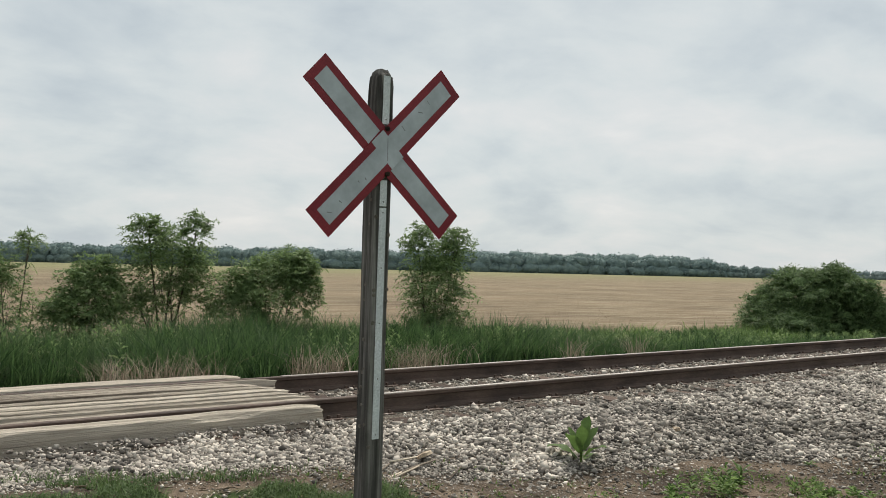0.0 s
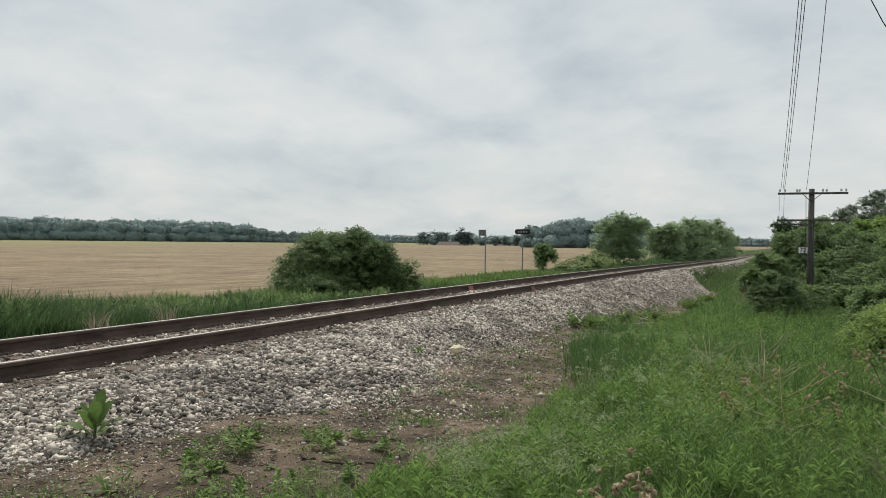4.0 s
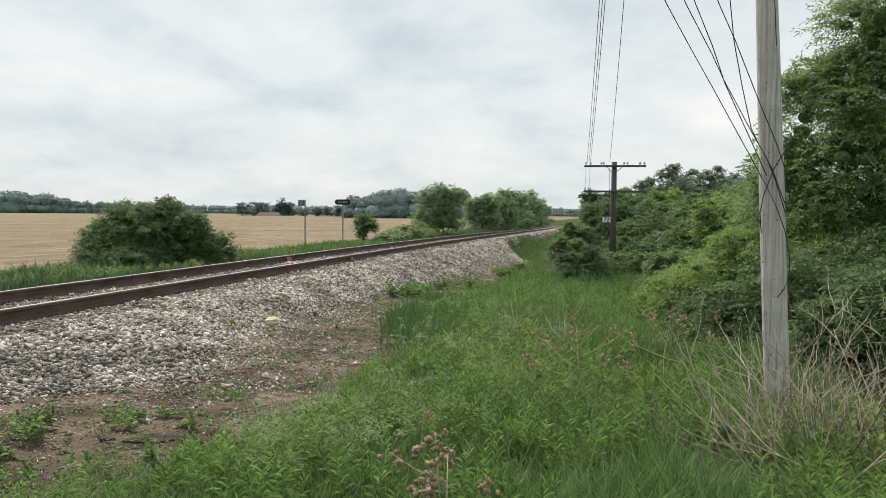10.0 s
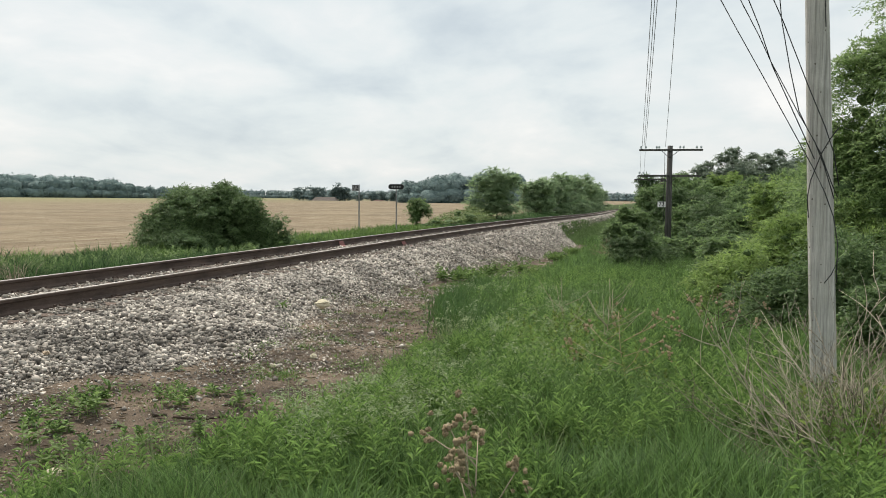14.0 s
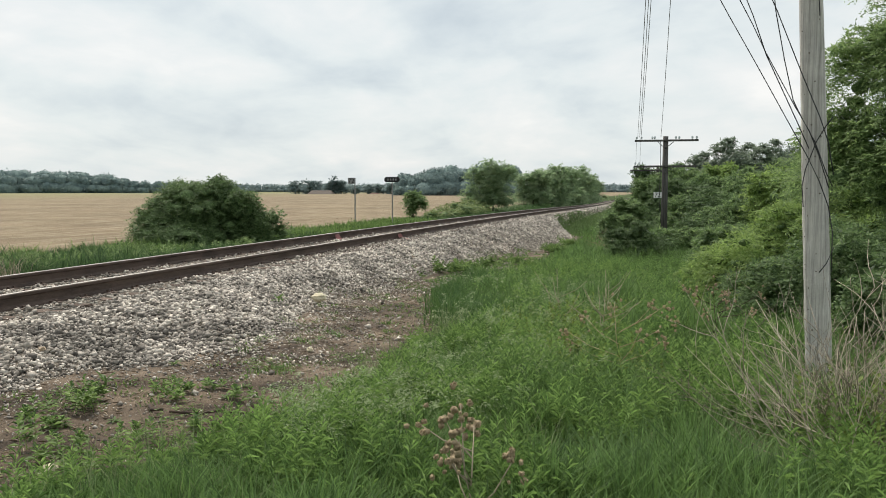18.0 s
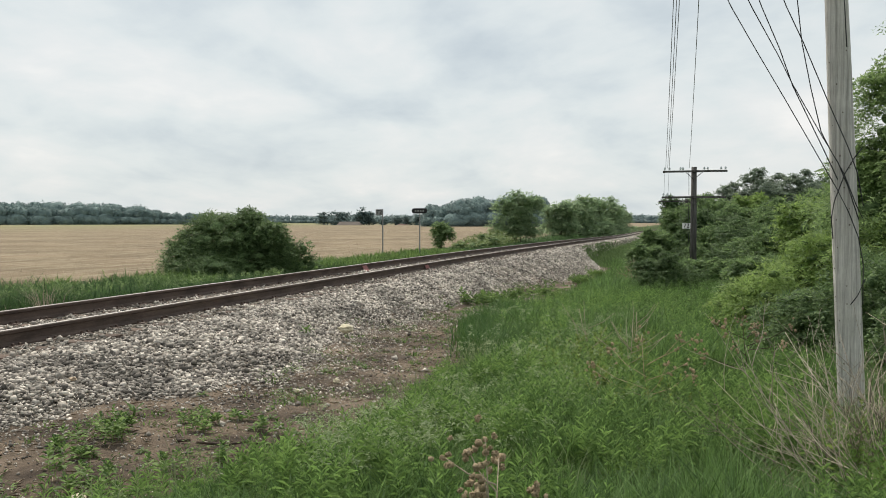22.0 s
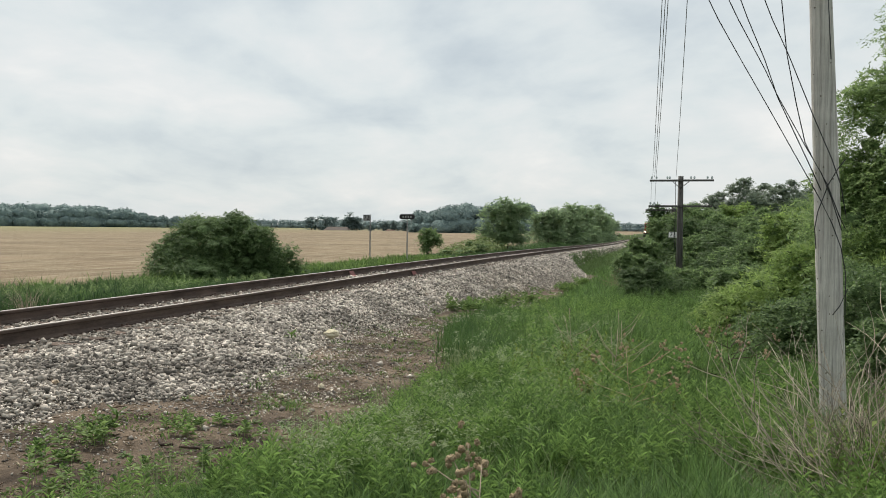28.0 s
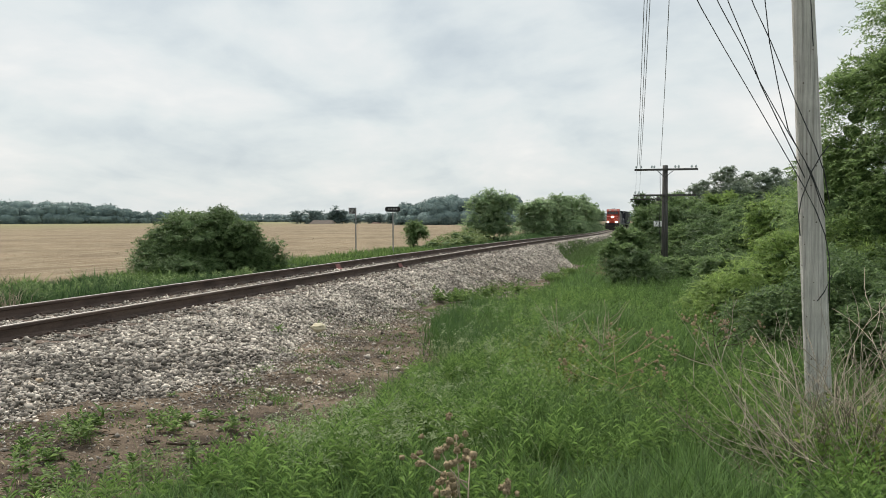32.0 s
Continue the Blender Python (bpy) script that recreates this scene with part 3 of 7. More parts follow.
def bed_z(x, y):
    """Top of the ballast: level with the sleepers, falling to its toe on either side."""
    v, zr = y - track_y(x), rail_z(x)
    toe = toe_near(x) - track_y(x)
    shoulder = np.clip(toe * 0.42, -1.9, -1.5)
    inner = zr - 0.185 - 0.012 * np.cos(v * 4.0)
    g = ground_z(x, y)
    k = np.clip((v - toe) / (shoulder - toe), 0, 1)
    edge = ground_z(x, toe + track_y(x)) - 0.01
    near = edge + (inner - edge) * (1 - (1 - k) ** 1.35)
    k2 = np.clip((2.75 - v) / 1.1, 0, 1)
    far = (g - 0.02) + (inner - g + 0.02) * k2
    return np.where(v < 0, np.where(v < toe, g - 0.05, near), np.where(v > 2.75, g - 0.05, far))


def bed_relief(x, y):
    """Ridges and hollows where the stone was tipped and slid."""
    lift = np.array([noise.noise((a * 0.75, b * 1.1, 1.0)) * 0.055 + noise.noise((a * 2.3, b * 2.3, 8.0)) * 0.028 + noise.noise((a * 9, b * 9, 5.0)) * 0.010 if a < 48 else 0.0
                     for a, b in zip(x.ravel(), y.ravel())]).reshape(x.shape)
    off = track_y(x) - y
    return lift * np.clip((off - 1.15) / 0.5, 0, 1) * np.clip((y - toe_near(x)) / 0.35, 0.25, 1)


def build_ballast():
    xs = np.concatenate([np.arange(-5, 45, 0.2), np.arange(45, 110, 0.8), np.arange(110, 420, 5.0)])
    us = np.linspace(-0.25, 1.05, 46)
    gx, gu = np.meshgrid(xs, us)
    toe = toe_near(gx)
    gy = np.where(gu < 0.62, toe + (track_y(gx) - toe) * (gu / 0.62), track_y(gx) + 2.75 * (gu - 0.62) / 0.38)
    z = bed_z(gx, gy)
    z = z + bed_relief(gx, gy)
    verts = np.stack([gx, gy, z], -1).reshape(-1, 3)
    r, c = gx.shape
    i = (np.arange(r - 1)[:, None] * c + np.arange(c - 1)[None]).ravel()
    loops = np.stack([i, i + 1, i + c + 1, i + c], 1).ravel()
    bed = new("ballast", fast_mesh("ballast", verts, loops, np.full(len(i), 4), MAT["bed"], True))
    return tagged(bed, "bank of grey crushed-stone railway ballast", "ballast", kind="structure")


# stones: one rough broken lump, squashed and turned for each place
LUMP = np.array([(-1, -1, -1), (1, -1, -1), (1, 1, -1), (-1, 1, -1), (-1, -1, 1), (1, -1, 1), (1, 1, 1), (-1, 1, 1)]) * 0.72
LUMP_F = np.array([(0, 2, 1), (0, 3, 2), (4, 5, 6), (4, 6, 7), (0, 1, 5), (0, 5, 4), (1, 2, 6), (1, 6, 5), (2, 3, 7), (2, 7, 6), (3, 0, 4), (3, 4, 7)])


def random_turns(n, source, tilt=3.14):
    """n turn matrices: about the upright, and tipped by up to tilt."""
    a, b, c = source.uniform(0, 6.28, n), source.uniform(-tilt, tilt, n), source.uniform(0, 6.28, n)
    z0, zn = np.zeros(n), np.ones(n)
    rz = np.stack([np.cos(a), -np.sin(a), z0, np.sin(a), np.cos(a), z0, z0, z0, zn], 1).reshape(-1, 3, 3)
    rx = np.stack([zn, z0, z0, z0, np.cos(b), -np.sin(b), z0, np.sin(b), np.cos(b)], 1).reshape(-1, 3, 3)
    r2 = np.stack([np.cos(c), -np.sin(c), z0, np.sin(c), np.cos(c), z0, z0, z0, zn], 1).reshape(-1, 3, 3)
    return r2 @ rx @ rz


SHARD = np.array([(1, 0, 0), (-1, 0, 0), (0, 1, 0), (0, -1, 0), (0, 0, 1), (0, 0, -1)]) * 1.15
SHARD_F = np.array([(0, 2, 4), (2, 1, 4), (1, 3, 4), (3, 0, 4), (2, 0, 5), (1, 2, 5), (3, 1, 5), (0, 3, 5)])


def stone_cloud(places, sizes, source, coarse=False):
    n = len(places)
    if coarse:
        jit = (SHARD[None] + source.normal(size=(n, 6, 3)) * 0.22) * source.uniform(0.6, 1.35, (n, 1, 3)) * [1, 1, 0.75] * np.asarray(sizes)[:, None, None]
        verts = np.einsum("nij,nkj->nki", random_turns(n, source, 0.8), jit) + np.asarray(places)[:, None]
        return verts.reshape(-1, 3), (SHARD_F[None] + 6 * np.arange(n)[:, None, None]).ravel(), np.full(n * 8, 3)
    jit = LUMP[None] * source.uniform(0.64, 1.18, (n, 8, 1)) + source.normal(size=(n, 8, 3)) * 0.15
    jit = jit * source.uniform(0.65, 1.45, (n, 1, 3)) * [1, 1, 0.66] * np.asarray(sizes)[:, None, None]
    verts = np.einsum("nij,nkj->nki", random_turns(n, source, 0.75), jit) + np.asarray(places)[:, None]
    loops = (LUMP_F[None] + 8 * np.arange(n)[:, None, None]).ravel()
    return verts.reshape(-1, 3), loops, np.full(n * 12, 3)


def build_stones(bed):
    src = np.random.default_rng(21)
    pts = []
    # near slope, thick; then thinner along the line; the strip between the rails and beyond
    for x0, x1, n in ((0.3, 4, 17500), (4, 8, 16500), (8, 12, 12500), (12, 17, 11500), (17, 24, 10500), (24, 48, 13500)):
        x = src.uniform(x0, x1, n)
        u = src.uniform(0.0, 1.0, n)
        stray = src.random(n) < 0.09
        u = np.where(stray, -0.5 * src.random(n) ** 1.8, u)
        ragged = np.array([noise.noise((a * 0.9, 0.0, 4.0)) * 0.40 + noise.noise((a * 3.0, 0.0, 6.0)) * 0.20 for a in x])
        y = toe_near(x) + u * (5.95 - toe_near(x)) + ragged * np.clip(1 - u * 2, 0, 1)
        pts.append(np.stack([x, y], 1))
    for x0, x1, n in ((3.9, 12, 8000), (12, 25, 6000), (25, 45, 2600)):
        x = src.uniform(x0, x1, n)
        pts.append(np.stack([x, src.uniform(6.0, 8.9, n)], 1))
    x = src.uniform(0.3, 5, 1900)
    pts.append(np.stack([x, src.uniform(8.5, 10.4, 1900)], 1))
    x = 46 + 74 * src.random(6500) ** 1.3
    pts.append(np.stack([x, toe_near(x) + src.uniform(0, 1, 6500) * (track_y(x) - 1.25 - toe_near(x))], 1))
    # banked up against the crossing's outer timber
    x = src.uniform(-1.0, 3.9, 1900)
    pts.append(np.stack([x, src.uniform(5.86, 6.27, 1900)], 1))
    p = np.concatenate(pts)
    v = p[:, 1] - track_y(p[:, 0])
    on_rail = np.abs(np.abs(v) - GAUGE / 2) < 0.13
    on_wood = (p[:, 0] < 3.85) & (v > -1.035) & (v < 1.25)
    p, v = p[~on_rail & ~on_wood], v[~on_rail & ~on_wood]
    size = np.exp(src.normal(np.log(0.0165), 0.36, len(p))) * np.interp(p[:, 0], [0, 3, 5, 8, 40, 110], [0.66, 0.76, 0.95, 1.0, 1.75, 2.6])
    size = size * np.clip(0.62 + 0.38 * (p[:, 1] - toe_near(p[:, 0])) / 0.5, 0.5, 1.0)
    size = np.minimum(size, 0.034 + 0.0004 * p[:, 0])
    # sleepers show between the rails: fewer stones lie on them
    on_tie = (np.abs(((p[:, 0] + 0.25) % 0.53) - 0.265) < 0.10) & (np.abs(v) < 1.25) & (src.random(len(p)) < 0.75)
    keep = ~on_tie
    p, v, size = p[keep], v[keep], size[keep]
    banked = np.clip((3.9 - p[:, 0]) / 0.5, 0, 1) * np.clip((p[:, 1] - 5.75) / 0.4, 0, 1) * (v < -1.0) * 0.045
    z = np.maximum(bed_z(p[:, 0], p[:, 1]) + bed_relief(p[:, 0], p[:, 1]), ground_z(p[:, 0], p[:, 1])) + banked + size * (0.05 + 0.75 * src.random(len(p)) ** 1.6)
    xyz = np.stack([p[:, 0], p[:, 1], z], 1)
    # the 300 that lie nearest on the slope before the post are parts of their own
    zone = np.argsort(np.hypot(xyz[:, 0] - 5.0, xyz[:, 1] - 5.0))
    first, rest = zone[:300], zone[300:]
    kinds = []
    for k in range(12):
        vv, ll, ss = stone_cloud(np.zeros((1, 3)), [1.0], src)
        kinds.append(fast_mesh("stone", vv, ll, ss, MAT["stone_one"]))
    for n, i in enumerate(first):
        ob = put(new("stone", kinds[n % 12]), bed)
        ob.location, ob.scale = xyz[i], (size[i],) * 3
        ob.rotation_euler = (0, 0, src.uniform(0, 6.28))
    near = xyz[rest][:, 0] < 10
    for pick, coarse in ((rest[near], False), (rest[~near], True)):
        vv, ll, ss = stone_cloud(xyz[pick], size[pick], src, coarse)
        tagged(put(new("loose_stones", fast_mesh("loose_stones", vv, ll, ss, MAT["stone"])), bed), kind="stuff")


# ---- track ----
def rail_section():
    """Half outline of a flat-bottomed rail, mirrored: foot, web, head. z = 0 at the top."""
    half = [(0.070, -0.172), (0.070, -0.160), (0.022, -0.145), (0.009, -0.130), (0.009, -0.052), (0.034, -0.038), (0.0365, -0.010), (0.030, -0.003)]
    return half + [(-x, z) for x, z in half[::-1]]


def build_track():
    track = thing("railway_track", "single railway track of rusty rails on weathered sleepers", "railway track", kind="structure")
    xs = np.concatenate([np.arange(-6, 60, 1.0), np.arange(60, 430, 3.0)])
    sec = rail_section()
    n = len(sec)
    for side in (-1, 1):
        verts = [(x, float(track_y(x)) + side * GAUGE / 2 + a, float(rail_z(x)) + b) for x in xs for a, b in sec]
        faces = [(i * n + j, i * n + (j + 1) % n, (i + 1) * n + (j + 1) % n, (i + 1) * n + j) for i in range(len(xs) - 1) for j in range(n)]
        rail = put(new("rail", mesh_of("rail", verts, faces, MAT["rail"])), track)
        verts = [(x, float(track_y(x)) + side * GAUGE / 2 + a, float(rail_z(x)) + b) for x in xs[xs > 3.6] for a, b in ((-0.030, -0.0035), (-0.028, 0.0015), (0.028, 0.0015), (0.030, -0.0035))]
        faces = [(i * 4 + j, i * 4 + j + 1, i * 4 + 5 + j, i * 4 + 4 + j) for i in range(int((xs > 3.6).sum()) - 1) for j in range(3)]
        tagged(put(new("running_surface", mesh_of("running_surface", verts, faces, MAT["head"])), rail), "worn bright running surface")
    src = random.Random(5)
    tie = bmesh.new()
    box(tie, (0, 0, -0.085), (0.22, 2.6, 0.17), bevel=0.012)
    me = bpy.data.meshes.new("sleeper")
    tie.to_mesh(me)
    tie.free()
    me.materials.append(MAT["sleeper"])
    plate = bmesh.new()
    box(plate, (0, 0, 0.008), (0.18, 0.30, 0.016))
    for a in (-0.05, 0.05):
        for b in (-0.095, 0.095):
            box(plate, (a, b, 0.028), (0.022, 0.03, 0.03))
    mp = bpy.data.meshes.new("tie_plate")
    plate.to_mesh(mp)
    plate.free()
    mp.materials.append(MAT["rail"])
    for i in range(-9, 190):
        x = i * 0.53 + 0.0
        ob = put(new("sleeper", me), track)
        ob.location = (x, float(track_y(x)) + src.uniform(-0.05, 0.05), float(rail_z(x)) - 0.178)
        ob.rotation_euler = (0, 0, radians(src.uniform(-1.5, 1.5)))
        if 2 < x < 24:
            for s in (-1, 1):
                pl = put(new("tie_plate", mp), track)
                pl.location = (x, float(track_y(x)) + s * GAUGE / 2, float(rail_z(x)) - 0.180)


def worn_plank(name, parent, x0, x1, y0, y1, z0, z1, seed, broken=0.0):
    """A long timber with worn arrises, a checked top and a rounded, broken end; broken hollows its near arris."""
    src = random.Random(seed)
    n = 44
    bm = bmesh.new()
    rows = []
    w = y1 - y0
    for i in range(n + 1):
        x = x0 + (x1 - x0) * i / n
        end = i == n
        sag = noise.noise((x * 0.7, seed * 3.0, 0.0)) * 0.008
        bite = broken * max(0.0, noise.noise((x * 1.7, seed * 5.0, 2.0)) + 0.15)
        ring = []
        for (y, z, k) in ((y0, z0, 0), (y0 - 0.004, z1 - 0.05, 0), (y0 + bite * 0.5, z1 - 0.006 - bite, 1), (y0 + 0.008 + bite, z1 - 0.001, 1), (y0 + w * 0.35, z1 + 0.002, 1), (y0 + w * 0.48, z1 - 0.009 * (seed % 3), 1),
                          (y0 + w * 0.6, z1 + 0.002, 1), (y1 - 0.018, z1 - 0.003, 1), (y1 - 0.004, z1 - 0.016, 1), (y1, z0, 0)):
            dz = (sag + src.uniform(-0.003, 0.003)) * k - (0.02 if end and k else 0)
            ring.append(bm.verts.new((x + (src.uniform(-0.03, 0.03) if end else 0), y + src.uniform(-0.003, 0.003), z + dz)))
        rows.append(ring)
    for a, b in zip(rows, rows[1:]):
        for j in range(10):
            k = (j + 1) % 10
            bm.faces.new((a[j], a[k], b[k], b[j]))
    bm.faces.new(rows[0][::-1])
    bm.faces.new(rows[-1])
    bmesh.ops.recalc_face_normals(bm, faces=bm.faces)
    return part(name, bm, MAT["timber"], parent)


def build_crossing():
    deck = thing("crossing_deck", "bleached wooden plank deck of a farm-lane level crossing", "level crossing")
    worn_plank("timber", deck, -4.0, 3.50, 6.265, 6.455, 0.24, 0.432, 1, 0.06)
    ys = [6.645, 6.80, 6.96, 7.13, 7.31, 7.50, 7.70, 7.90]
    ends = [3.70, 3.69, 3.64, 3.62, 3.58, 3.50, 3.40]
    tops = [0.424, 0.438, 0.441, 0.446, 0.450, 0.455, 0.448]
    for i, e in enumerate(ends):
        worn_plank("timber", deck, -4.0, e, ys[i] + 0.026, ys[i + 1] - 0.026, 0.24, tops[i], 10 + i)
        # a strip added low in each seam so the gap between boards reads dark
        part("seam_dirt", a_box((-0.3, ys[i + 1], 0.30), (7.4, 0.06, 0.12)), MAT["bed"], deck, "strip added to darken the seam between boards")
    worn_plank("timber", deck, -4.0, 3.86, 7.905, 7.952, 0.24, 0.442, 25)
    worn_plank("timber", deck, -4.0, 3.60, 8.13, 8.40, 0.20, 0.452, 30)


def build_crossbuck():
    sign = thing("railway_crossing_sign", "red-bordered grey crossbuck on a weathered square wooden post", "railway sign", at=(2.049, 3.215, 0))
    bm = bmesh.new()
    src = random.Random(3)
    rows = []
    for z, w in ((-0.35, 0.048), (0.2, 0.0475), (0.6, 0.047), (1.0, 0.0465), (1.4, 0.0465), (1.8, 0.046), (2.2, 0.0455), (2.34, 0.045), (2.41, 0.0445), (2.445, 0.041), (2.468, 0.034), (2.480, 0.022)):
        c = 0.008
        ring = [bm.verts.new((x + src.uniform(-0.0025, 0.0025) - 0.026 + z * 0.011, y + src.uniform(-0.002, 0.002), z + (src.uniform(-0.012, 0.012) if z > 2.35 else 0)))
                for x, y in ((-w + c, -w), (w - c, -w), (w, -w + c), (w, w - c), (w - c, w), (-w + c, w), (-w, w - c), (-w, -w + c))]
        rows.append(ring)
    for a, b in zip(rows, rows[1:]):
        for j in range(8):
            bm.faces.new((a[j], a[(j + 1) % 8], b[(j + 1) % 8], b[j]))
    bm.faces.new(rows[-1])
    bm.faces.new(rows[0][::-1])
    part("post", bm, MAT["post"], sign)
    for i in range(26):
        z, s = src.uniform(0.5, 2.3), src.random() < 0.5
        at = (-0.047 - 0.026 + z * 0.011, src.uniform(-0.03, 0.03), z) if s else (-0.026 + z * 0.011 + src.choice((-0.032, 0.036)), -0.0465, z)
        part("knot", disc(bmesh.new(), at, src.uniform(0.005, 0.010), 0.005, "X" if s else "Y", 10), MAT["knot"], sign)
    # the second blade lies under the first
    for angle, y, zc, xc in ((45.3, -0.0605, 2.121, 0.004), (-41.9, -0.0545, 2.116, -0.005)):
        bm = a_box((0, 0, 0), (0.975, 0.003, 0.157), bevel=0.0008)
        blade = part("blade", bm, MAT["sign_red"], sign, "red-bordered reflective blade")
        blade.matrix_basis = Matrix.Translation((xc, y, zc)) @ pose(0, 0, 0, 0, -angle, 0)
        if angle > 0:
            part("reflective_face", a_box((0, -0.0022, 0), (0.895, 0.0012, 0.085)), MAT["sign_grey"], blade, "dull grey reflective face")
            part("middle_face", a_box((0.0, -0.0023, 0), (0.085, 0.0011, 0.1565)), MAT["sign_grey"], blade, "dull grey reflective face")
            part("seam", a_box((0.0, -0.0031, 0), (0.0035, 0.0008, 0.10), pose(0, 0, 0, 0, 45, 0)), MAT["steel_post"], blade)
            for s, n in ((-1, 4), (1, 3)):
                for k in range(n):
                    u = s * src.uniform(0.1, 0.42)
                    part("scratch", a_box((u, -0.0030, src.uniform(-0.03, 0.03)), (0.004, 0.0006, src.uniform(0.008, 0.03)), pose(0, 0, 0, 0, src.uniform(-60, 60), 0)), MAT["steel_post"], blade)
        else:
            for s in (-1, 1):
                part("reflective_face", a_box((s * 0.264, -0.0022, 0), (0.368, 0.0012, 0.085)), MAT["sign_grey"], blade, "dull grey reflective face")
    for x, z in ((-0.002, 2.213), (0.003, 2.012)):
        bm = disc(bmesh.new(), (x, -0.066, z), 0.011, 0.014, "Y", 8)
        disc(bm, (x, -0.076, z), 0.006, 0.009, "Y", 6)
        part("bolt", bm, MAT["bolt"], sign, "rusted bolt")
    for z0, z1 in ((2.235, 2.452), (1.868, 1.985), (0.84, 1.862)):
        tip = math.degrees(math.atan(0.011))
        strip = part("marker_strip", a_box((0, 0, 0), (0.036, 0.003, z1 - z0), bevel=0.001), MAT["strip"], sign, "narrow pale reflective strip")
        zm = (z0 + z1) / 2
        strip.matrix_basis = Matrix.Translation((-0.026 + zm * 0.011, -0.0495, zm)) @ pose(0, 0, 0, 0, tip, 0)
        for z in np.arange(-(z1 - z0) / 2 + 0.02, (z1 - z0) / 2, 0.245):
            part("nail", disc(bmesh.new(), (0.0, -0.0018, float(z)), 0.003, 0.002, "Y", 6), MAT["bolt"], strip)


# ---- leaves and trees ----
def leaf_arrays(places, sizes, source, narrow=0.5, tilt=1.4, small=False):
    """A folded lozenge at each place; for small leaves a bare pointed one."""
    n = len(places)
    if small:
        shape = np.array([(narrow * 0.62, 0.25, 0.0), (0, 1.0, 0.0), (-narrow * 0.62, 0.15, 0.0)])
        verts = np.einsum("nij,kj->nki", random_turns(n, source, tilt), shape) * np.asarray(sizes)[:, None, None] + np.asarray(places)[:, None]
        return verts.reshape(-1, 3), np.arange(3 * n), np.full(n, 3)
    shape = np.array([(0, 0, 0), (narrow * 0.5, 0.5, 0.10), (0, 1.0, -0.02), (-narrow * 0.5, 0.5, 0.10)])
    verts = np.einsum("nij,kj->nki", random_turns(n, source, tilt), shape) * np.asarray(sizes)[:, None, None] + np.asarray(places)[:, None]
    base = 4 * np.arange(n)[:, None]
    loops = np.concatenate([base + [0, 1, 2], base + [0, 2, 3]], 1).ravel()
    return verts.reshape(-1, 3), loops, np.full(2 * n, 3)


def crown_places(blobs, n, source, per=14, rough=0.35, lumps=14, even=0.15):
    """Places for sprays of leaves: each ellipsoid of the crown carries smaller boughs on its outside, and each bough sprays on its own outside.
    Gives their places, the way each points, the size of the limb that it grows on, and the boughs."""
    place, way, grown, limbs = [], [], [], []
    total = sum(b[2] for b in blobs)
    for (cx, cy, cz), (rx, ry, rz), share in blobs:
        mean, radii = (rx + ry + rz) / 3, np.array([rx, ry, rz])
        q = source.normal(size=(int(even * n * share / total / per) + 1, 3))
        q[:, 2] = np.where(source.random(len(q)) < 0.7, np.abs(q[:, 2]), q[:, 2])
        q /= np.linalg.norm(q, axis=1)[:, None]
        place.append(np.array([cx, cy, cz]) + q * source.uniform(0.55, 1.04, (len(q), 1)) * radii)
        way.append(q)
        m = max(int((1 - even) * n * share / total / per), 1)
        k = max(4, int(lumps * (0.6 + 0.4 * share)))
        d = source.normal(size=(k, 3))
        d[:, 2] = np.abs(d[:, 2]) * np.where(source.random(k) < 0.72, 1, -1)
        d /= np.linalg.norm(d, axis=1)[:, None]
        boughs = np.array([cx, cy, cz]) + d * source.uniform(0.45, 0.80 + 0.4 * rough, (k, 1)) * radii
        size = source.uniform(0.22, 0.46, k)
        limbs += [(b, s * radii) for b, s in zip(boughs, size)]
        pick = source.choice(k, m, p=size**2 / (size**2).sum())
        e = source.normal(size=(m, 3))
        e[:, 2] += 0.35
        e /= np.linalg.norm(e, axis=1)[:, None]
        place.append(boughs[pick] + e * (source.uniform(0.68, 1.10, m) * size[pick])[:, None] * radii)
        way.append(e)
        grown.append(np.full(len(q) + m, mean))
    return np.concatenate(place), np.concatenate(way), np.concatenate(grown), limbs


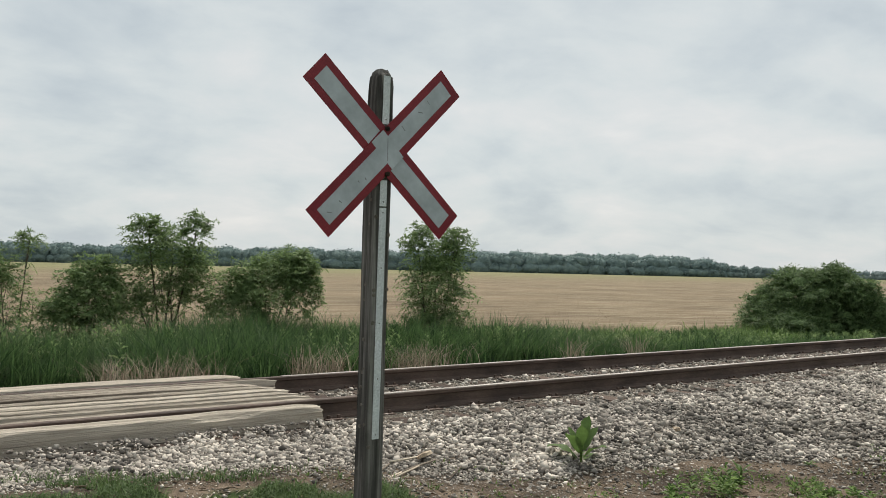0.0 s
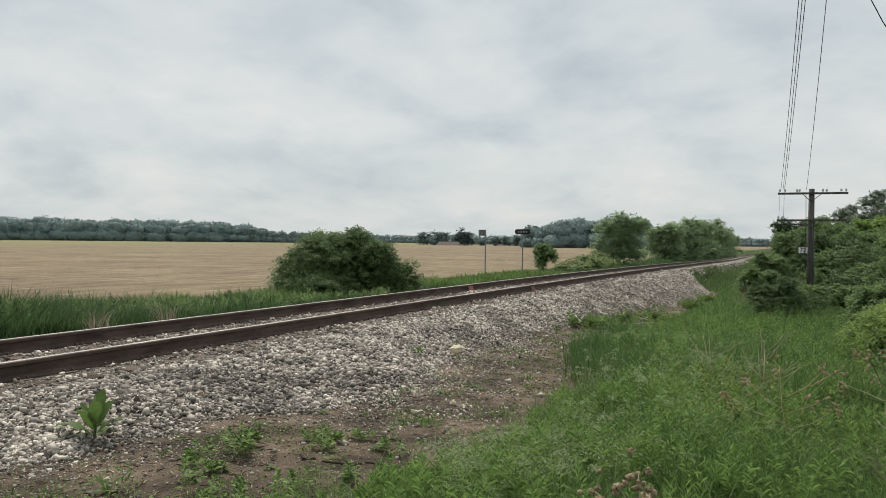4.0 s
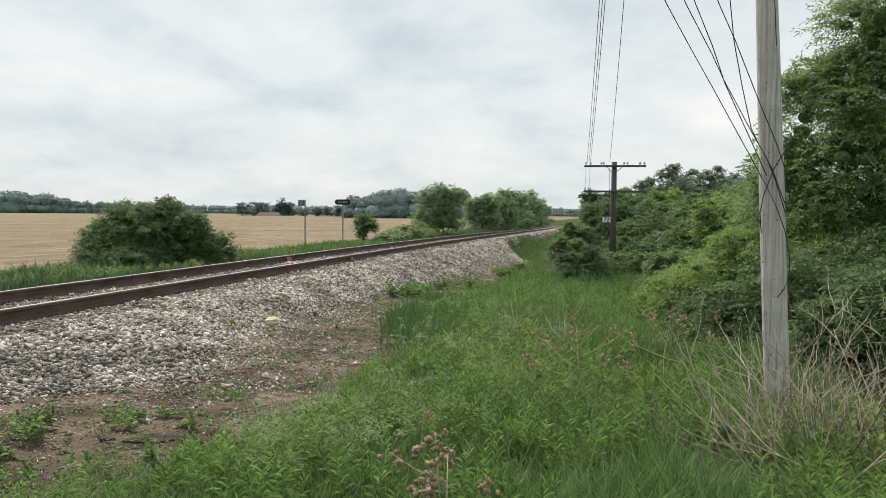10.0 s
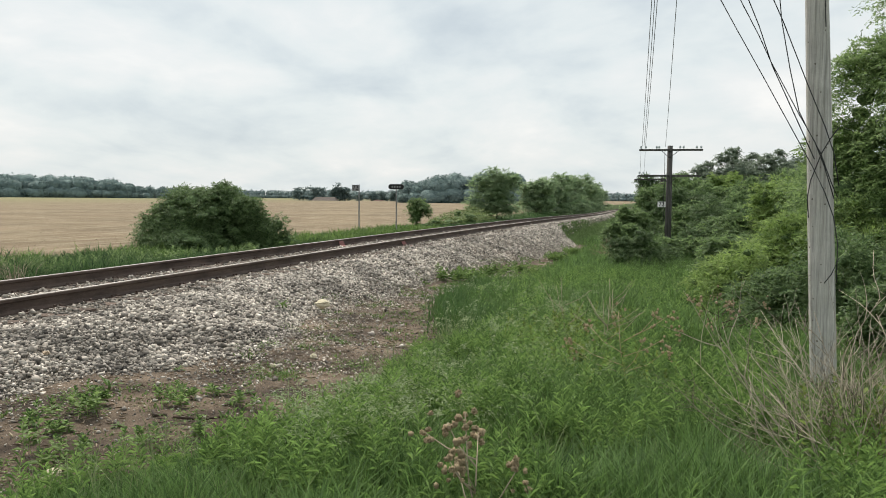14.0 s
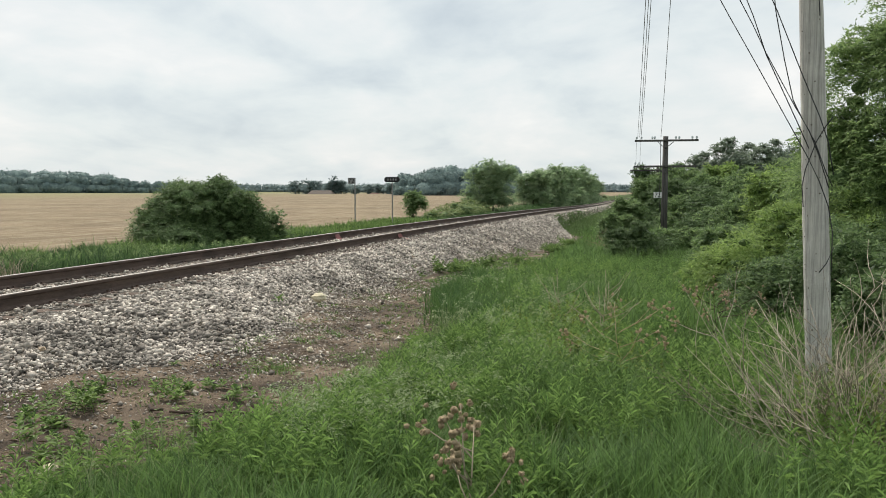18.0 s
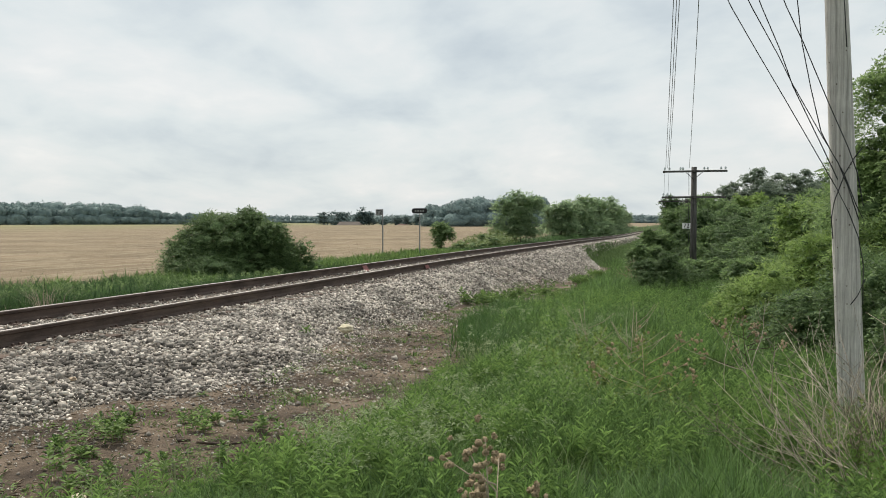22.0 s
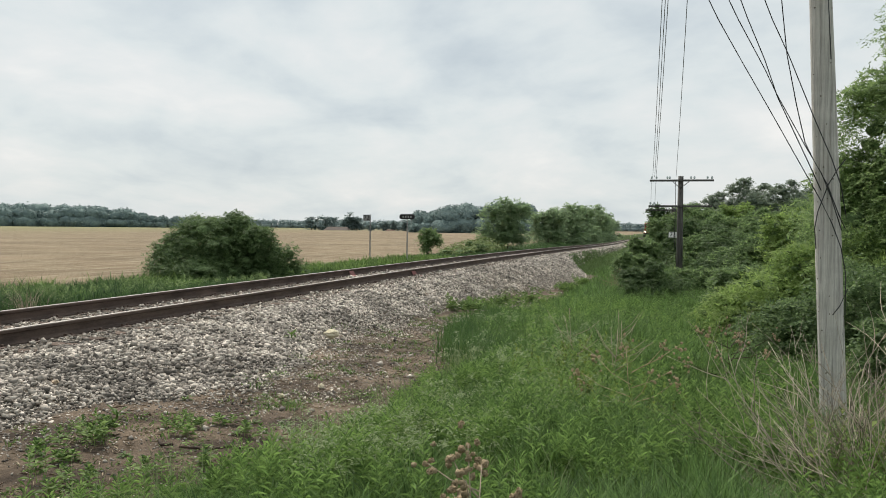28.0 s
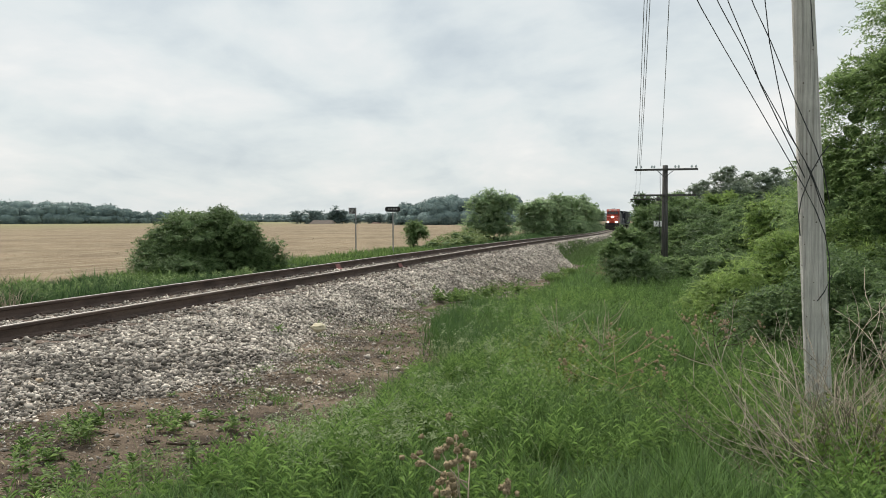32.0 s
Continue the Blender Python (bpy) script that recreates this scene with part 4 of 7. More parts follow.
def spray_arrays(places, ways, lengths, per, leaf, source, narrow=0.5, small=False):
    """Twigs that reach outwards and droop at the tip, with leaves set along both sides, each roughly level."""
    n = len(places)
    d = ways * [1, 1, 0.45] + source.normal(size=(n, 3)) * [0.40, 0.40, 0.30] + [0, 0, 0.10]
    d /= np.linalg.norm(d, axis=1)[:, None] + 1e-9
    side = np.cross(d, [0, 0, 1.0])
    side /= np.linalg.norm(side, axis=1)[:, None] + 1e-9
    k = (np.arange(per) + 0.5) / per
    along = (k[None] - 0.45 + source.normal(size=(n, per)) * 0.05) * lengths[:, None]
    root = places[:, None] + d[:, None] * along[..., None]
    root[..., 2] -= 0.42 * lengths[:, None] * k[None] ** 2
    flank = np.where(np.arange(per) % 2, 1.0, -1.0)[None, :, None]
    root = root + side[:, None] * flank * (0.10 * lengths)[:, None, None] * source.uniform(0, 1.6, (n, per, 1))
    w = d[:, None] * 0.55 + side[:, None] * flank * (0.9 - 0.5 * k)[None, :, None] + source.normal(size=(n, per, 3)) * 0.33 + [0, 0, -0.28]
    w /= np.linalg.norm(w, axis=2)[..., None] + 1e-9
    face = ways[:, None] * 0.45 + [0, 0, 0.75] + source.normal(size=(n, per, 3)) * 0.36
    q = np.cross(w, face)
    q /= np.linalg.norm(q, axis=2)[..., None] + 1e-9
    up = np.cross(q, w)
    size = leaf * source.uniform(0.55, 1.35, (n, per, 1))
    tip = root + w * size
    m = n * per
    if small:
        verts = np.stack([root - q * size * narrow * 0.42, root + q * size * narrow * 0.42 + w * size * 0.15, tip], 2)
        return verts.reshape(-1, 3), np.arange(3 * m), np.full(m, 3)
    mid = root + w * size * 0.45 + up * size * 0.07
    verts = np.stack([root, mid + q * size * narrow / 2, tip, mid - q * size * narrow / 2], 2)
    base = 4 * np.arange(m)[:, None]
    loops = np.concatenate([base + [0, 1, 2], base + [0, 2, 3]], 1).ravel()
    return verts.reshape(-1, 3), loops, np.full(2 * m, 3)


def orb(level):
    bm = bmesh.new()
    bmesh.ops.create_icosphere(bm, subdivisions=level, radius=1.0)
    v, f = np.array([v.co[:] for v in bm.verts]), np.array([[v.index for v in f.verts] for f in bm.faces])
    bm.free()
    return v, f


ORBS = {k: orb(k) for k in (1, 2, 3)}


def massed_crowns(crowns, source, rough=1.0, level=3):
    """Lumpy masses of foliage that run into one another. crowns: centre, radii."""
    verts, loops, n = [], [], 0
    ov, of = ORBS[level]
    for c, r in crowns:
        shift = source.uniform(0, 50, 3)
        d = np.array([noise.noise(Vector(p * 2.3 + shift)) * 0.30 + noise.noise(Vector(p * 5.5 + shift)) * 0.22 + noise.noise(Vector(p * 12 + shift)) * 0.14 for p in ov])
        verts.append(np.asarray(c) + ov * (1 + rough * d)[:, None] * r)
        loops.append(of + n)
        n += len(ov)
    loops = np.concatenate(loops)
    return np.concatenate(verts), loops.ravel(), np.full(len(loops), 3)


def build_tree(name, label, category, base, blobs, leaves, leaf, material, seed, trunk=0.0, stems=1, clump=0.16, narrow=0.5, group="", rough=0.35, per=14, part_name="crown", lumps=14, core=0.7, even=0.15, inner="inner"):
    """A woody plant: stems with limbs that reach into the crown, and a crown of single leaves. blobs are relative to the base."""
    src = np.random.default_rng(seed)
    plant = thing(name, label, category, group, at=base)
    lines = []
    low = min(b[0][2] - b[1][2] for b in blobs)
    for s in range(stems):
        blob = blobs[s % len(blobs)]
        c = np.array(blob[0])
        root = np.array([src.normal() * trunk * 2, src.normal() * trunk * 2, -0.3]) if stems > 1 else np.array([0, 0, -0.3])
        mid = root * 0.6 + c * 0.4 + src.normal(size=3) * 0.08 * blob[1][0]
        tip = c + np.array([0, 0, blob[1][2] * 0.5])
        r = trunk / (stems**0.5)
        lines.append(([root, root * 0.75 + mid * 0.25 + [0, 0, 0.05], mid, c, tip], [r * 1.25, r, r * 0.75, r * 0.45, r * 0.12], 7))
        for k in range(5 if trunk > 0.03 else 3):
            f = src.uniform(0.25, 1.0)
            a = mid + (c - mid) * f
            to = c + np.clip(src.normal(size=3), -1.6, 1.6) * np.array(blob[1]) * 0.38
            lines.append(([a, (a + to) / 2 + [0, 0, 0.06 * blob[1][2]], to], [r * 0.4, r * 0.25, r * 0.06], 5))
    put(new("trunk", tubes("trunk", lines, MAT["bark"])), plant)
    p, e, grown, limbs = crown_places(blobs, int(leaves * (2.2 if core else 1)), src, per, rough, lumps, even)
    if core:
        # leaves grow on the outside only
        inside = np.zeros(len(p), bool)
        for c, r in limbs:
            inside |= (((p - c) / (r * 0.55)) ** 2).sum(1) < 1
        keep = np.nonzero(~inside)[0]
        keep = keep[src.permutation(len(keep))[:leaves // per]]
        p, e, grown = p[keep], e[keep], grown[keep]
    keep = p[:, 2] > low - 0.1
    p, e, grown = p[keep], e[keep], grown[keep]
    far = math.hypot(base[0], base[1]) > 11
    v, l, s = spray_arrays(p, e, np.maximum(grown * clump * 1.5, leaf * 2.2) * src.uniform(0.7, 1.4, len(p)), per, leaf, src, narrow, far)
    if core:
        # solid lumps fill the crown; the default inner colour has its shade built in
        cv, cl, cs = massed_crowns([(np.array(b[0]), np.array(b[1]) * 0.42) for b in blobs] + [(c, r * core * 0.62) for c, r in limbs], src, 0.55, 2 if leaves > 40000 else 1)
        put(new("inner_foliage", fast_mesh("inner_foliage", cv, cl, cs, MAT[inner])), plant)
    put(new(part_name, fast_mesh(part_name, v, l, s, MAT[material])), plant)
    return plant


def gz(x, y):
    return float(ground_z(x, y)) + (float(swells(np.array([x]), np.array([y]))[0]) if -6 < x < 60 and -14 < y < 16 else 0.0)


# ---- grasses ----
def blade_arrays(x, y, z, height, width, source, bend=0.5, fine=False):
    """Tapered blades of three joints, bent over at the tip."""
    n = len(x)
    a = source.uniform(0, 6.28, n)
    lean = source.uniform(0.05, bend, n) * height
    side = np.stack([np.cos(a), np.sin(a), np.zeros(n)], 1) * (np.broadcast_to(width, (n,)) / 2)[:, None]
    b = a + 1.57 + source.normal(size=n) * 0.4
    out = np.stack([np.cos(b), np.sin(b), np.zeros(n)], 1) * lean[:, None]
    root = np.stack([x, y, z], 1)
    up = np.zeros((n, 3))
    up[:, 2] = height
    if not fine:
        p1 = root + up * 0.6 + out * 0.3
        p2 = root + up * 0.97 + out
        verts = np.stack([root - side, root + side, p1 - side * 0.9, p1 + side * 0.9, p2], 1)
        base = 5 * np.arange(n)[:, None]
        loops = np.concatenate([base + [0, 1, 3, 2], base + [2, 3, 4]], 1).ravel()
        return verts.reshape(-1, 3), loops, np.tile([4, 3], n)
    p1 = root + up * 0.5 + out * 0.22
    p2 = root + up * 0.85 + out * 0.62
    p3 = root + up * 0.98 + out * 1.05
    verts = np.stack([root - side * 0.8, root + side * 0.8, p1 - side, p1 + side, p2 - side * 0.7, p2 + side * 0.7, p3], 1)
    base = 7 * np.arange(n)[:, None]
    loops = np.concatenate([base + [0, 1, 3, 2], base + [2, 3, 5, 4], base + [4, 5, 6]], 1).ravel()
    return verts.reshape(-1, 3), loops, np.tile([4, 4, 3], n)


def grass_patch(name, label, x, y, height, width, material, seed, bend=0.5, fine=False, sink=0.02):
    src = np.random.default_rng(seed)
    x, y = np.asarray(x), np.asarray(y)
    z = (soil_z(x, y) if len(x) < 60000 else ground_z(x, y)) - sink
    v, l, s = blade_arrays(x, y, z, height, width, src, bend, fine)
    return tagged(new(name, fast_mesh(name, v, l, s, MAT[material])), label, "grass", kind="stuff")


def tufted(n, x0, x1, y_low, y_high, source, spread=0.07, per=9):
    """Places gathered in tufts between two lines y_low(x), y_high(x)."""
    m = n // per
    tx = source.uniform(x0, x1, m)
    ty = y_low(tx) + (y_high(tx) - y_low(tx)) * source.random(m)
    x = (tx[:, None] + source.normal(size=(m, per)) * spread).ravel()
    y = (ty[:, None] + source.normal(size=(m, per)) * spread).ravel()
    return x, y


def patchiness(x, y, scale=0.8, seed=0.0):
    return np.array([noise.noise((a * scale, b * scale, seed)) for a, b in zip(x, y)])


# ================= the place =================
build_ground()
build_field()
ballast = build_ballast()
build_stones(ballast)
build_track()
build_crossing()
build_crossbuck()


# ---- grass and weeds ----
def build_grass():
    src = np.random.default_rng(40)
    flat = lambda c: (lambda x: np.full_like(x, c))
    # the near verge, thick and knee-high, edged along the trodden dirt
    low = lambda x: np.clip(-1.0 - 0.16 * x, -3.6, -1.0)
    x, y = [np.concatenate(q) for q in zip(tufted(84000, 1.6, 7.5, low, verge_edge, src, 0.055, 13), tufted(54000, 7.5, 15, low, verge_edge, src, 0.08, 13),
                                         tufted(30000, 15, 46, lambda x: np.full_like(x, -3.4), verge_edge, src, 0.16))]
    p = 0.6 * patchiness(x, y, 0.9) + 0.7 * patchiness(x, y, 2.6, 6.0)
    edge = np.clip((verge_edge(x) - y) / 0.9, 0.12, 1)
    h = (0.29 + 0.24 * p + src.normal(size=len(x)) * 0.06) * (0.35 + 0.65 * edge) * (1 + np.clip(x - 6, 0, 8) * 0.04)
    h = np.clip(h, 0.05, 0.6)
    w = 0.0062 + 0.0008 * np.clip(x - 3, 0, 25) + src.uniform(0, 0.003, len(x))
    grass_patch("verge_grass", "thick uncut green verge grass", x, y, h, w, "grass", 1, 0.95)
    # shorter grass round about and behind
    x, y = src.uniform(-9, 11, 14000), src.uniform(-9, 2.6, 14000)
    k = ((x < 1.7) | (y < np.clip(-1.0 - 0.16 * x, -3.6, -1.0))) & (x * x + y * y > 0.3)
    x, y = x[k], y[k]
    grass_patch("mown_grass", "shorter green grass along the verge", x, y, src.uniform(0.06, 0.2, len(x)), 0.008, "grass", 11, 0.8)
    # a darker, taller clump at the corner of the dirt
    x, y = tufted(11000, 10.4, 17.5, lambda x: verge_edge(x) - 0.9, lambda x: verge_edge(x) + 0.1, src, 0.10)
    k = patchiness(x, y, 0.9, 41.0) > -0.15
    x, y = x[k], y[k]
    grass_patch("dark_grass", "dark green taller grass at the dirt's edge", x, y, np.clip(0.31 + src.normal(size=len(x)) * 0.09, 0.1, 0.5), 0.011, "grass_dark", 9, 0.9)
    # seeding heads among it
    x, y = tufted(15000, 3.2, 19, lambda x: np.full_like(x, -1.6), verge_edge, src, 0.10, 6)
    k = patchiness(x, y, 0.9, 4.0) > -0.08
    x, y = x[k], y[k]
    grass_patch("seeding_grass", "pale nodding seed heads of brome grass", x, y, np.clip(0.33 + src.normal(size=len(x)) * 0.06, 0.15, 0.5), 0.0028 + 0.0004 * x, "grass_pale", 2, 0.9)
    # low growth on the dirt and in the foot of the ballast
    x = src.uniform(2.5, 28, 30000)
    y = verge_edge(x) + (toe_near(x) + 0.5 - verge_edge(x)) * src.random(30000)
    k = 0.8 * patchiness(x, y, 1.1, 9.0) + 0.4 * patchiness(x, y, 4.0, 19.0) + 0.010 * np.clip(x - 12, 0, 14) > 0.10
    x, y = x[k], y[k]
    grass_patch("dirt_weeds", "low scattered green weeds on bare dirt", x, y, src.uniform(0.015, 0.06, len(x)), src.uniform(0.006, 0.014, len(x)) + 0.0006 * x, "herb", 3, 1.4)
    # ragged tufts that have taken root on the trodden dirt
    x, y = tufted(5200, 3.6, 24, lambda x: verge_edge(x) + 0.05, lambda x: toe_near(x) + 0.1, src, 0.07, 40)
    k = patchiness(x, y, 0.9, 61.0) > 0.0
    x, y = x[k], y[k]
    grass_patch("dirt_tufts", "ragged green tufts rooted in the dirt", x, y, src.uniform(0.02, 0.085, len(x)), src.uniform(0.005, 0.010, len(x)) + 0.0007 * x, "herb", 13, 1.5)
    # the green patch before the crossing
    x = src.uniform(-0.4, 3.4, 26000)
    y = 5.72 - 0.5 * x + src.normal(0, 0.24, 26000)
    k = patchiness(x, y, 2.4, 2.0) > -0.05
    grass_patch("crossing_weeds", "low feathery green weeds before the crossing", x[k], y[k], src.uniform(0.02, 0.06, k.sum()), src.uniform(0.004, 0.010, k.sum()), "bank", 4, 1.9, sink=0.005)
    # tall ditch grass beyond the track
    lo, hi = lambda x: track_y(x) + 2.35, lambda x: np.maximum(track_y(x) + 6.6, 13.2)
    x, y = [np.concatenate(q) for q in zip(tufted(50000, -0.5, 12, lo, hi, src, 0.10), tufted(28000, 12, 30, lo, hi, src, 0.15), tufted(18000, 30, 70, lo, hi, src, 0.25),
                                           tufted(14000, 70, 200, lo, hi, src, 0.4))]
    k = ~((x < 3.0) & (y < 10.7))
    x, y = x[k], y[k]
    p = 0.7 * patchiness(x, y, 0.5, 5.0) + 0.6 * patchiness(x, y, 1.7, 15.0)
    tall = np.interp(x, [0, 8, 11, 14, 20, 26, 40, 70, 200], [1.0, 0.95, 0.8, 0.62, 0.48, 0.38, 0.30, 0.36, 0.6])
    tall = tall * np.interp(y - track_y(x), [2.2, 3.4, 4.6, 6.5], [0.45, 0.9, 1.0, 0.8])
    h = np.clip(tall * (0.93 + 0.42 * p + src.normal(size=len(x)) * 0.17), 0.08, 1.4)
    w = 0.0105 + 0.0007 * np.clip(x, 0, 40) + src.uniform(0, 0.004, len(x))
    grass_patch("ditch_grass", "tall dense green grass in the ditch beside the track", x, y, h, w, "grass_deep", 5, 1.0)
    # lighter plants along its far edge
    x, y = tufted(32000, 8.5, 45, lambda x: track_y(x) + 3.8, lambda x: np.maximum(track_y(x) + 6.4, 13.3), src, 0.15, 14)
    k = patchiness(x, y, 0.6, 7.0) > -0.04
    x, y = x[k], y[k]
    grass_patch("ditch_weeds", "yellow-green weeds at the field's edge", x, y, np.clip(np.interp(x, [0, 9, 14, 26, 45], [0.85, 0.75, 0.52, 0.40, 0.34]) + src.normal(size=len(x)) * 0.1, 0.1, 1.2), 0.018 + 0.0006 * x, "herb", 6, 0.9)
    # dead straw at the foot of the ditch grass
    x, y = tufted(7500, -0.3, 11.5, lambda x: track_y(x) + 1.75, lambda x: track_y(x) + 2.6, src, 0.11, 26)
    k = patchiness(x, y, 0.8, 11.0) > 0.02
    x, y = x[k], y[k]
    grass_patch("dead_grass", "tufts of bleached dead grass along the ballast", x, y, src.uniform(0.15, 0.52, len(x)), 0.007, "dry", 7, 1.5, sink=-0.04)
    # bank beyond the end of the ballast heap
    x, y = [np.concatenate(q) for q in zip(tufted(18000, 44, 66, lambda x: np.full_like(x, -1.0), lambda x: toe_near(x) + 0.25, src, 0.2),
                                           tufted(12000, 62, 180, lambda x: toe_near(x) - 7.0, lambda x: toe_near(x) + 0.2, src, 0.4))]
    h = np.clip(0.15 + 0.06 * patchiness(x, y, 0.4, 3.0) + src.normal(size=len(x)) * 0.04, 0.05, 0.4)
    grass_patch("bank_grass", "short mid-green grass on the track bank", x, y, h, 0.03 + 0.0003 * x, "bank", 8, 0.6)
    # straw litter on the nearer field
    n = 5000
    x, y = src.uniform(4, 75, n), 13.8 + 46 * src.random(n) ** 1.6
    v, l, s = leaf_arrays(np.stack([x, y, np.full(n, -0.14)], 1), src.uniform(0.04, 0.12, n), src, 0.22, 0.15)
    tagged(new("field_straw", fast_mesh("field_straw", v, l, s, MAT["dry"])), "pale straw litter lying on the field", "straw", kind="stuff")


build_grass()


def dirt_litter():
    src = np.random.default_rng(77)
    n = 15000
    x = 1.2 + 22.8 * src.random(n) ** 1.3
    y = verge_edge(x) - 0.2 + (toe_near(x) + 0.5 - verge_edge(x)) * src.random(n) ** 0.8
    size = np.exp(src.normal(np.log(0.006), 0.5, n)) * (1 + 0.02 * x)
    v, l, s = stone_cloud(np.stack([x, y, soil_z(x, y) + size * 0.4], 1), size, src, True)
    tagged(new("dirt_pebbles", fast_mesh("dirt_pebbles", v, l, s, MAT["stone"])), "pebbles trodden into the brown dirt", "pebbles", kind="stuff")
    n = 5200
    x = 1.2 + 18.8 * src.random(n) ** 1.3
    y = verge_edge(x) - 0.2 + (toe_near(x) + 0.2 - verge_edge(x)) * src.random(n)
    v, l, s = leaf_arrays(np.stack([x, y, soil_z(x, y) + 0.012], 1), src.uniform(0.03, 0.10, n), src, 0.10, 0.3)
    tagged(new("dirt_straw", fast_mesh("dirt_straw", v, l, s, MAT["dry"])), "bits of dry straw on the dirt", "straw", kind="stuff")


    # creeping weeds over the near dirt
    n = 15000
    x, y = src.uniform(2.6, 9.5, n), src.uniform(2.1, 4.1, n)
    k = (patchiness(x, y, 1.6, 17.0) > 0.02 + 0.05 * (x - 3.5)) & (y < toe_near(x) + 0.1)
    x, y = x[k], y[k]
    v, l, s = leaf_arrays(np.stack([x, y, soil_z(x, y) + src.uniform(0.005, 0.05, len(x))], 1), src.uniform(0.014, 0.04, len(x)), src, 0.45, 0.9)
    tagged(new("creeping_weeds", fast_mesh("creeping_weeds", v, l, s, MAT["herb"])), "creeping green weeds spread over the dirt", "weeds", kind="stuff")


dirt_litter()


def herb_arrays(x, y, z, height, source, leaves=16, length=0.10, narrow=0.28, droop=0.3):
    """Upright weeds: a leaning stem with lance leaves set round it, close and rising at the tip, longer and drooping lower down."""
    n = len(x)
    h = np.broadcast_to(np.asarray(height, float), (n,))
    k = (np.arange(leaves) + 0.5) / leaves
    ang = (np.arange(leaves) * 2.4)[None] + source.uniform(0, 6.28, (n, 1))
    lean = source.normal(size=(n, 2)) * 0.13 * h[:, None]
    up = h[:, None] * (0.22 + 0.78 * k[None] ** 0.75)
    foot = np.stack([x, y, z], 1)
    f = (up / h[:, None]) ** 1.5
    root = foot[:, None] + np.stack([lean[:, :1] * f, lean[:, 1:] * f, up], 2)
    w = np.stack([np.cos(ang), np.sin(ang), np.broadcast_to(0.40 + 1.3 * k[None] ** 2, (n, leaves))], 2) + source.normal(size=(n, leaves, 3)) * 0.15
    w /= np.linalg.norm(w, axis=2)[..., None]
    side = np.cross(w, [0, 0, 1.0])
    side /= np.linalg.norm(side, axis=2)[..., None] + 1e-9
    le = (length * source.uniform(0.7, 1.25, (n, leaves)) * (1.05 - 0.45 * k[None]))[..., None]
    mid = root + w * le * 0.5 + [0, 0, 0.03 * length]
    tip = root + w * le
    tip[..., 2] -= (droop * le[..., 0])
    leaf = np.stack([root, mid + side * le * narrow / 2, tip, mid - side * le * narrow / 2], 2).reshape(-1, 3)
    m = n * leaves
    base = 4 * np.arange(m)[:, None]
    loops = np.concatenate([base + [0, 1, 2], base + [0, 2, 3]], 1).ravel()
    q = np.array([0.0035, 0, 0])
    top = foot + np.stack([lean[:, 0], lean[:, 1], h], 1)
    stem = np.stack([foot - q, foot + q, top], 1).reshape(-1, 3)
    loops = np.concatenate([loops, 4 * m + np.arange(3 * n)])
    return np.concatenate([leaf, stem]), loops, np.full(2 * m + n, 3)


def feather_arrays(x, y, z, height, source, per=14, size=0.03):
    """Nodding open grass heads: fine spikelets hung along a bent tip."""
    n = len(x)
    a = source.uniform(0, 6.28, n)
    k = np.arange(per) / per
    reach = 0.16 * k**1.6
    c = np.stack([x[:, None] + np.cos(a)[:, None] * reach, y[:, None] + np.sin(a)[:, None] * reach, (z + height)[:, None] + 0.13 * k - 0.17 * k**2.2], 2)
    p = (c + source.normal(size=(n, per, 3)) * [0.009, 0.009, 0.008]).reshape(-1, 3)
    return leaf_arrays(p, size * source.uniform(0.6, 1.4, len(p)), source, 0.26, 1.0)


def weed_bed(name, label, material, n, x0, x1, low, high, seed, cut, height, leaves, length, narrow, spread=0.12, per=7, droop=0.3, scale=0.8, taper=0.03):
    """A bed of one kind of upright weed, in gathered patches."""
    src = np.random.default_rng(seed)
    x, y = tufted(n, x0, x1, low, high, src, spread, per)
    k = patchiness(x, y, scale, seed * 1.0) > cut
    x, y = x[k], y[k]
    h = src.uniform(*height, len(x)) * np.clip((verge_edge(x) - y + 0.1) / 0.8, 0.45, 1) * (1 + taper * np.clip(x - 5, 0, 12))
    v, l, s = herb_arrays(x, y, ground_z(x, y), h, src, leaves, length, narrow, droop)
    tagged(new(name, fast_mesh(name, v, l, s, MAT[material])), label, "weeds", kind="stuff")


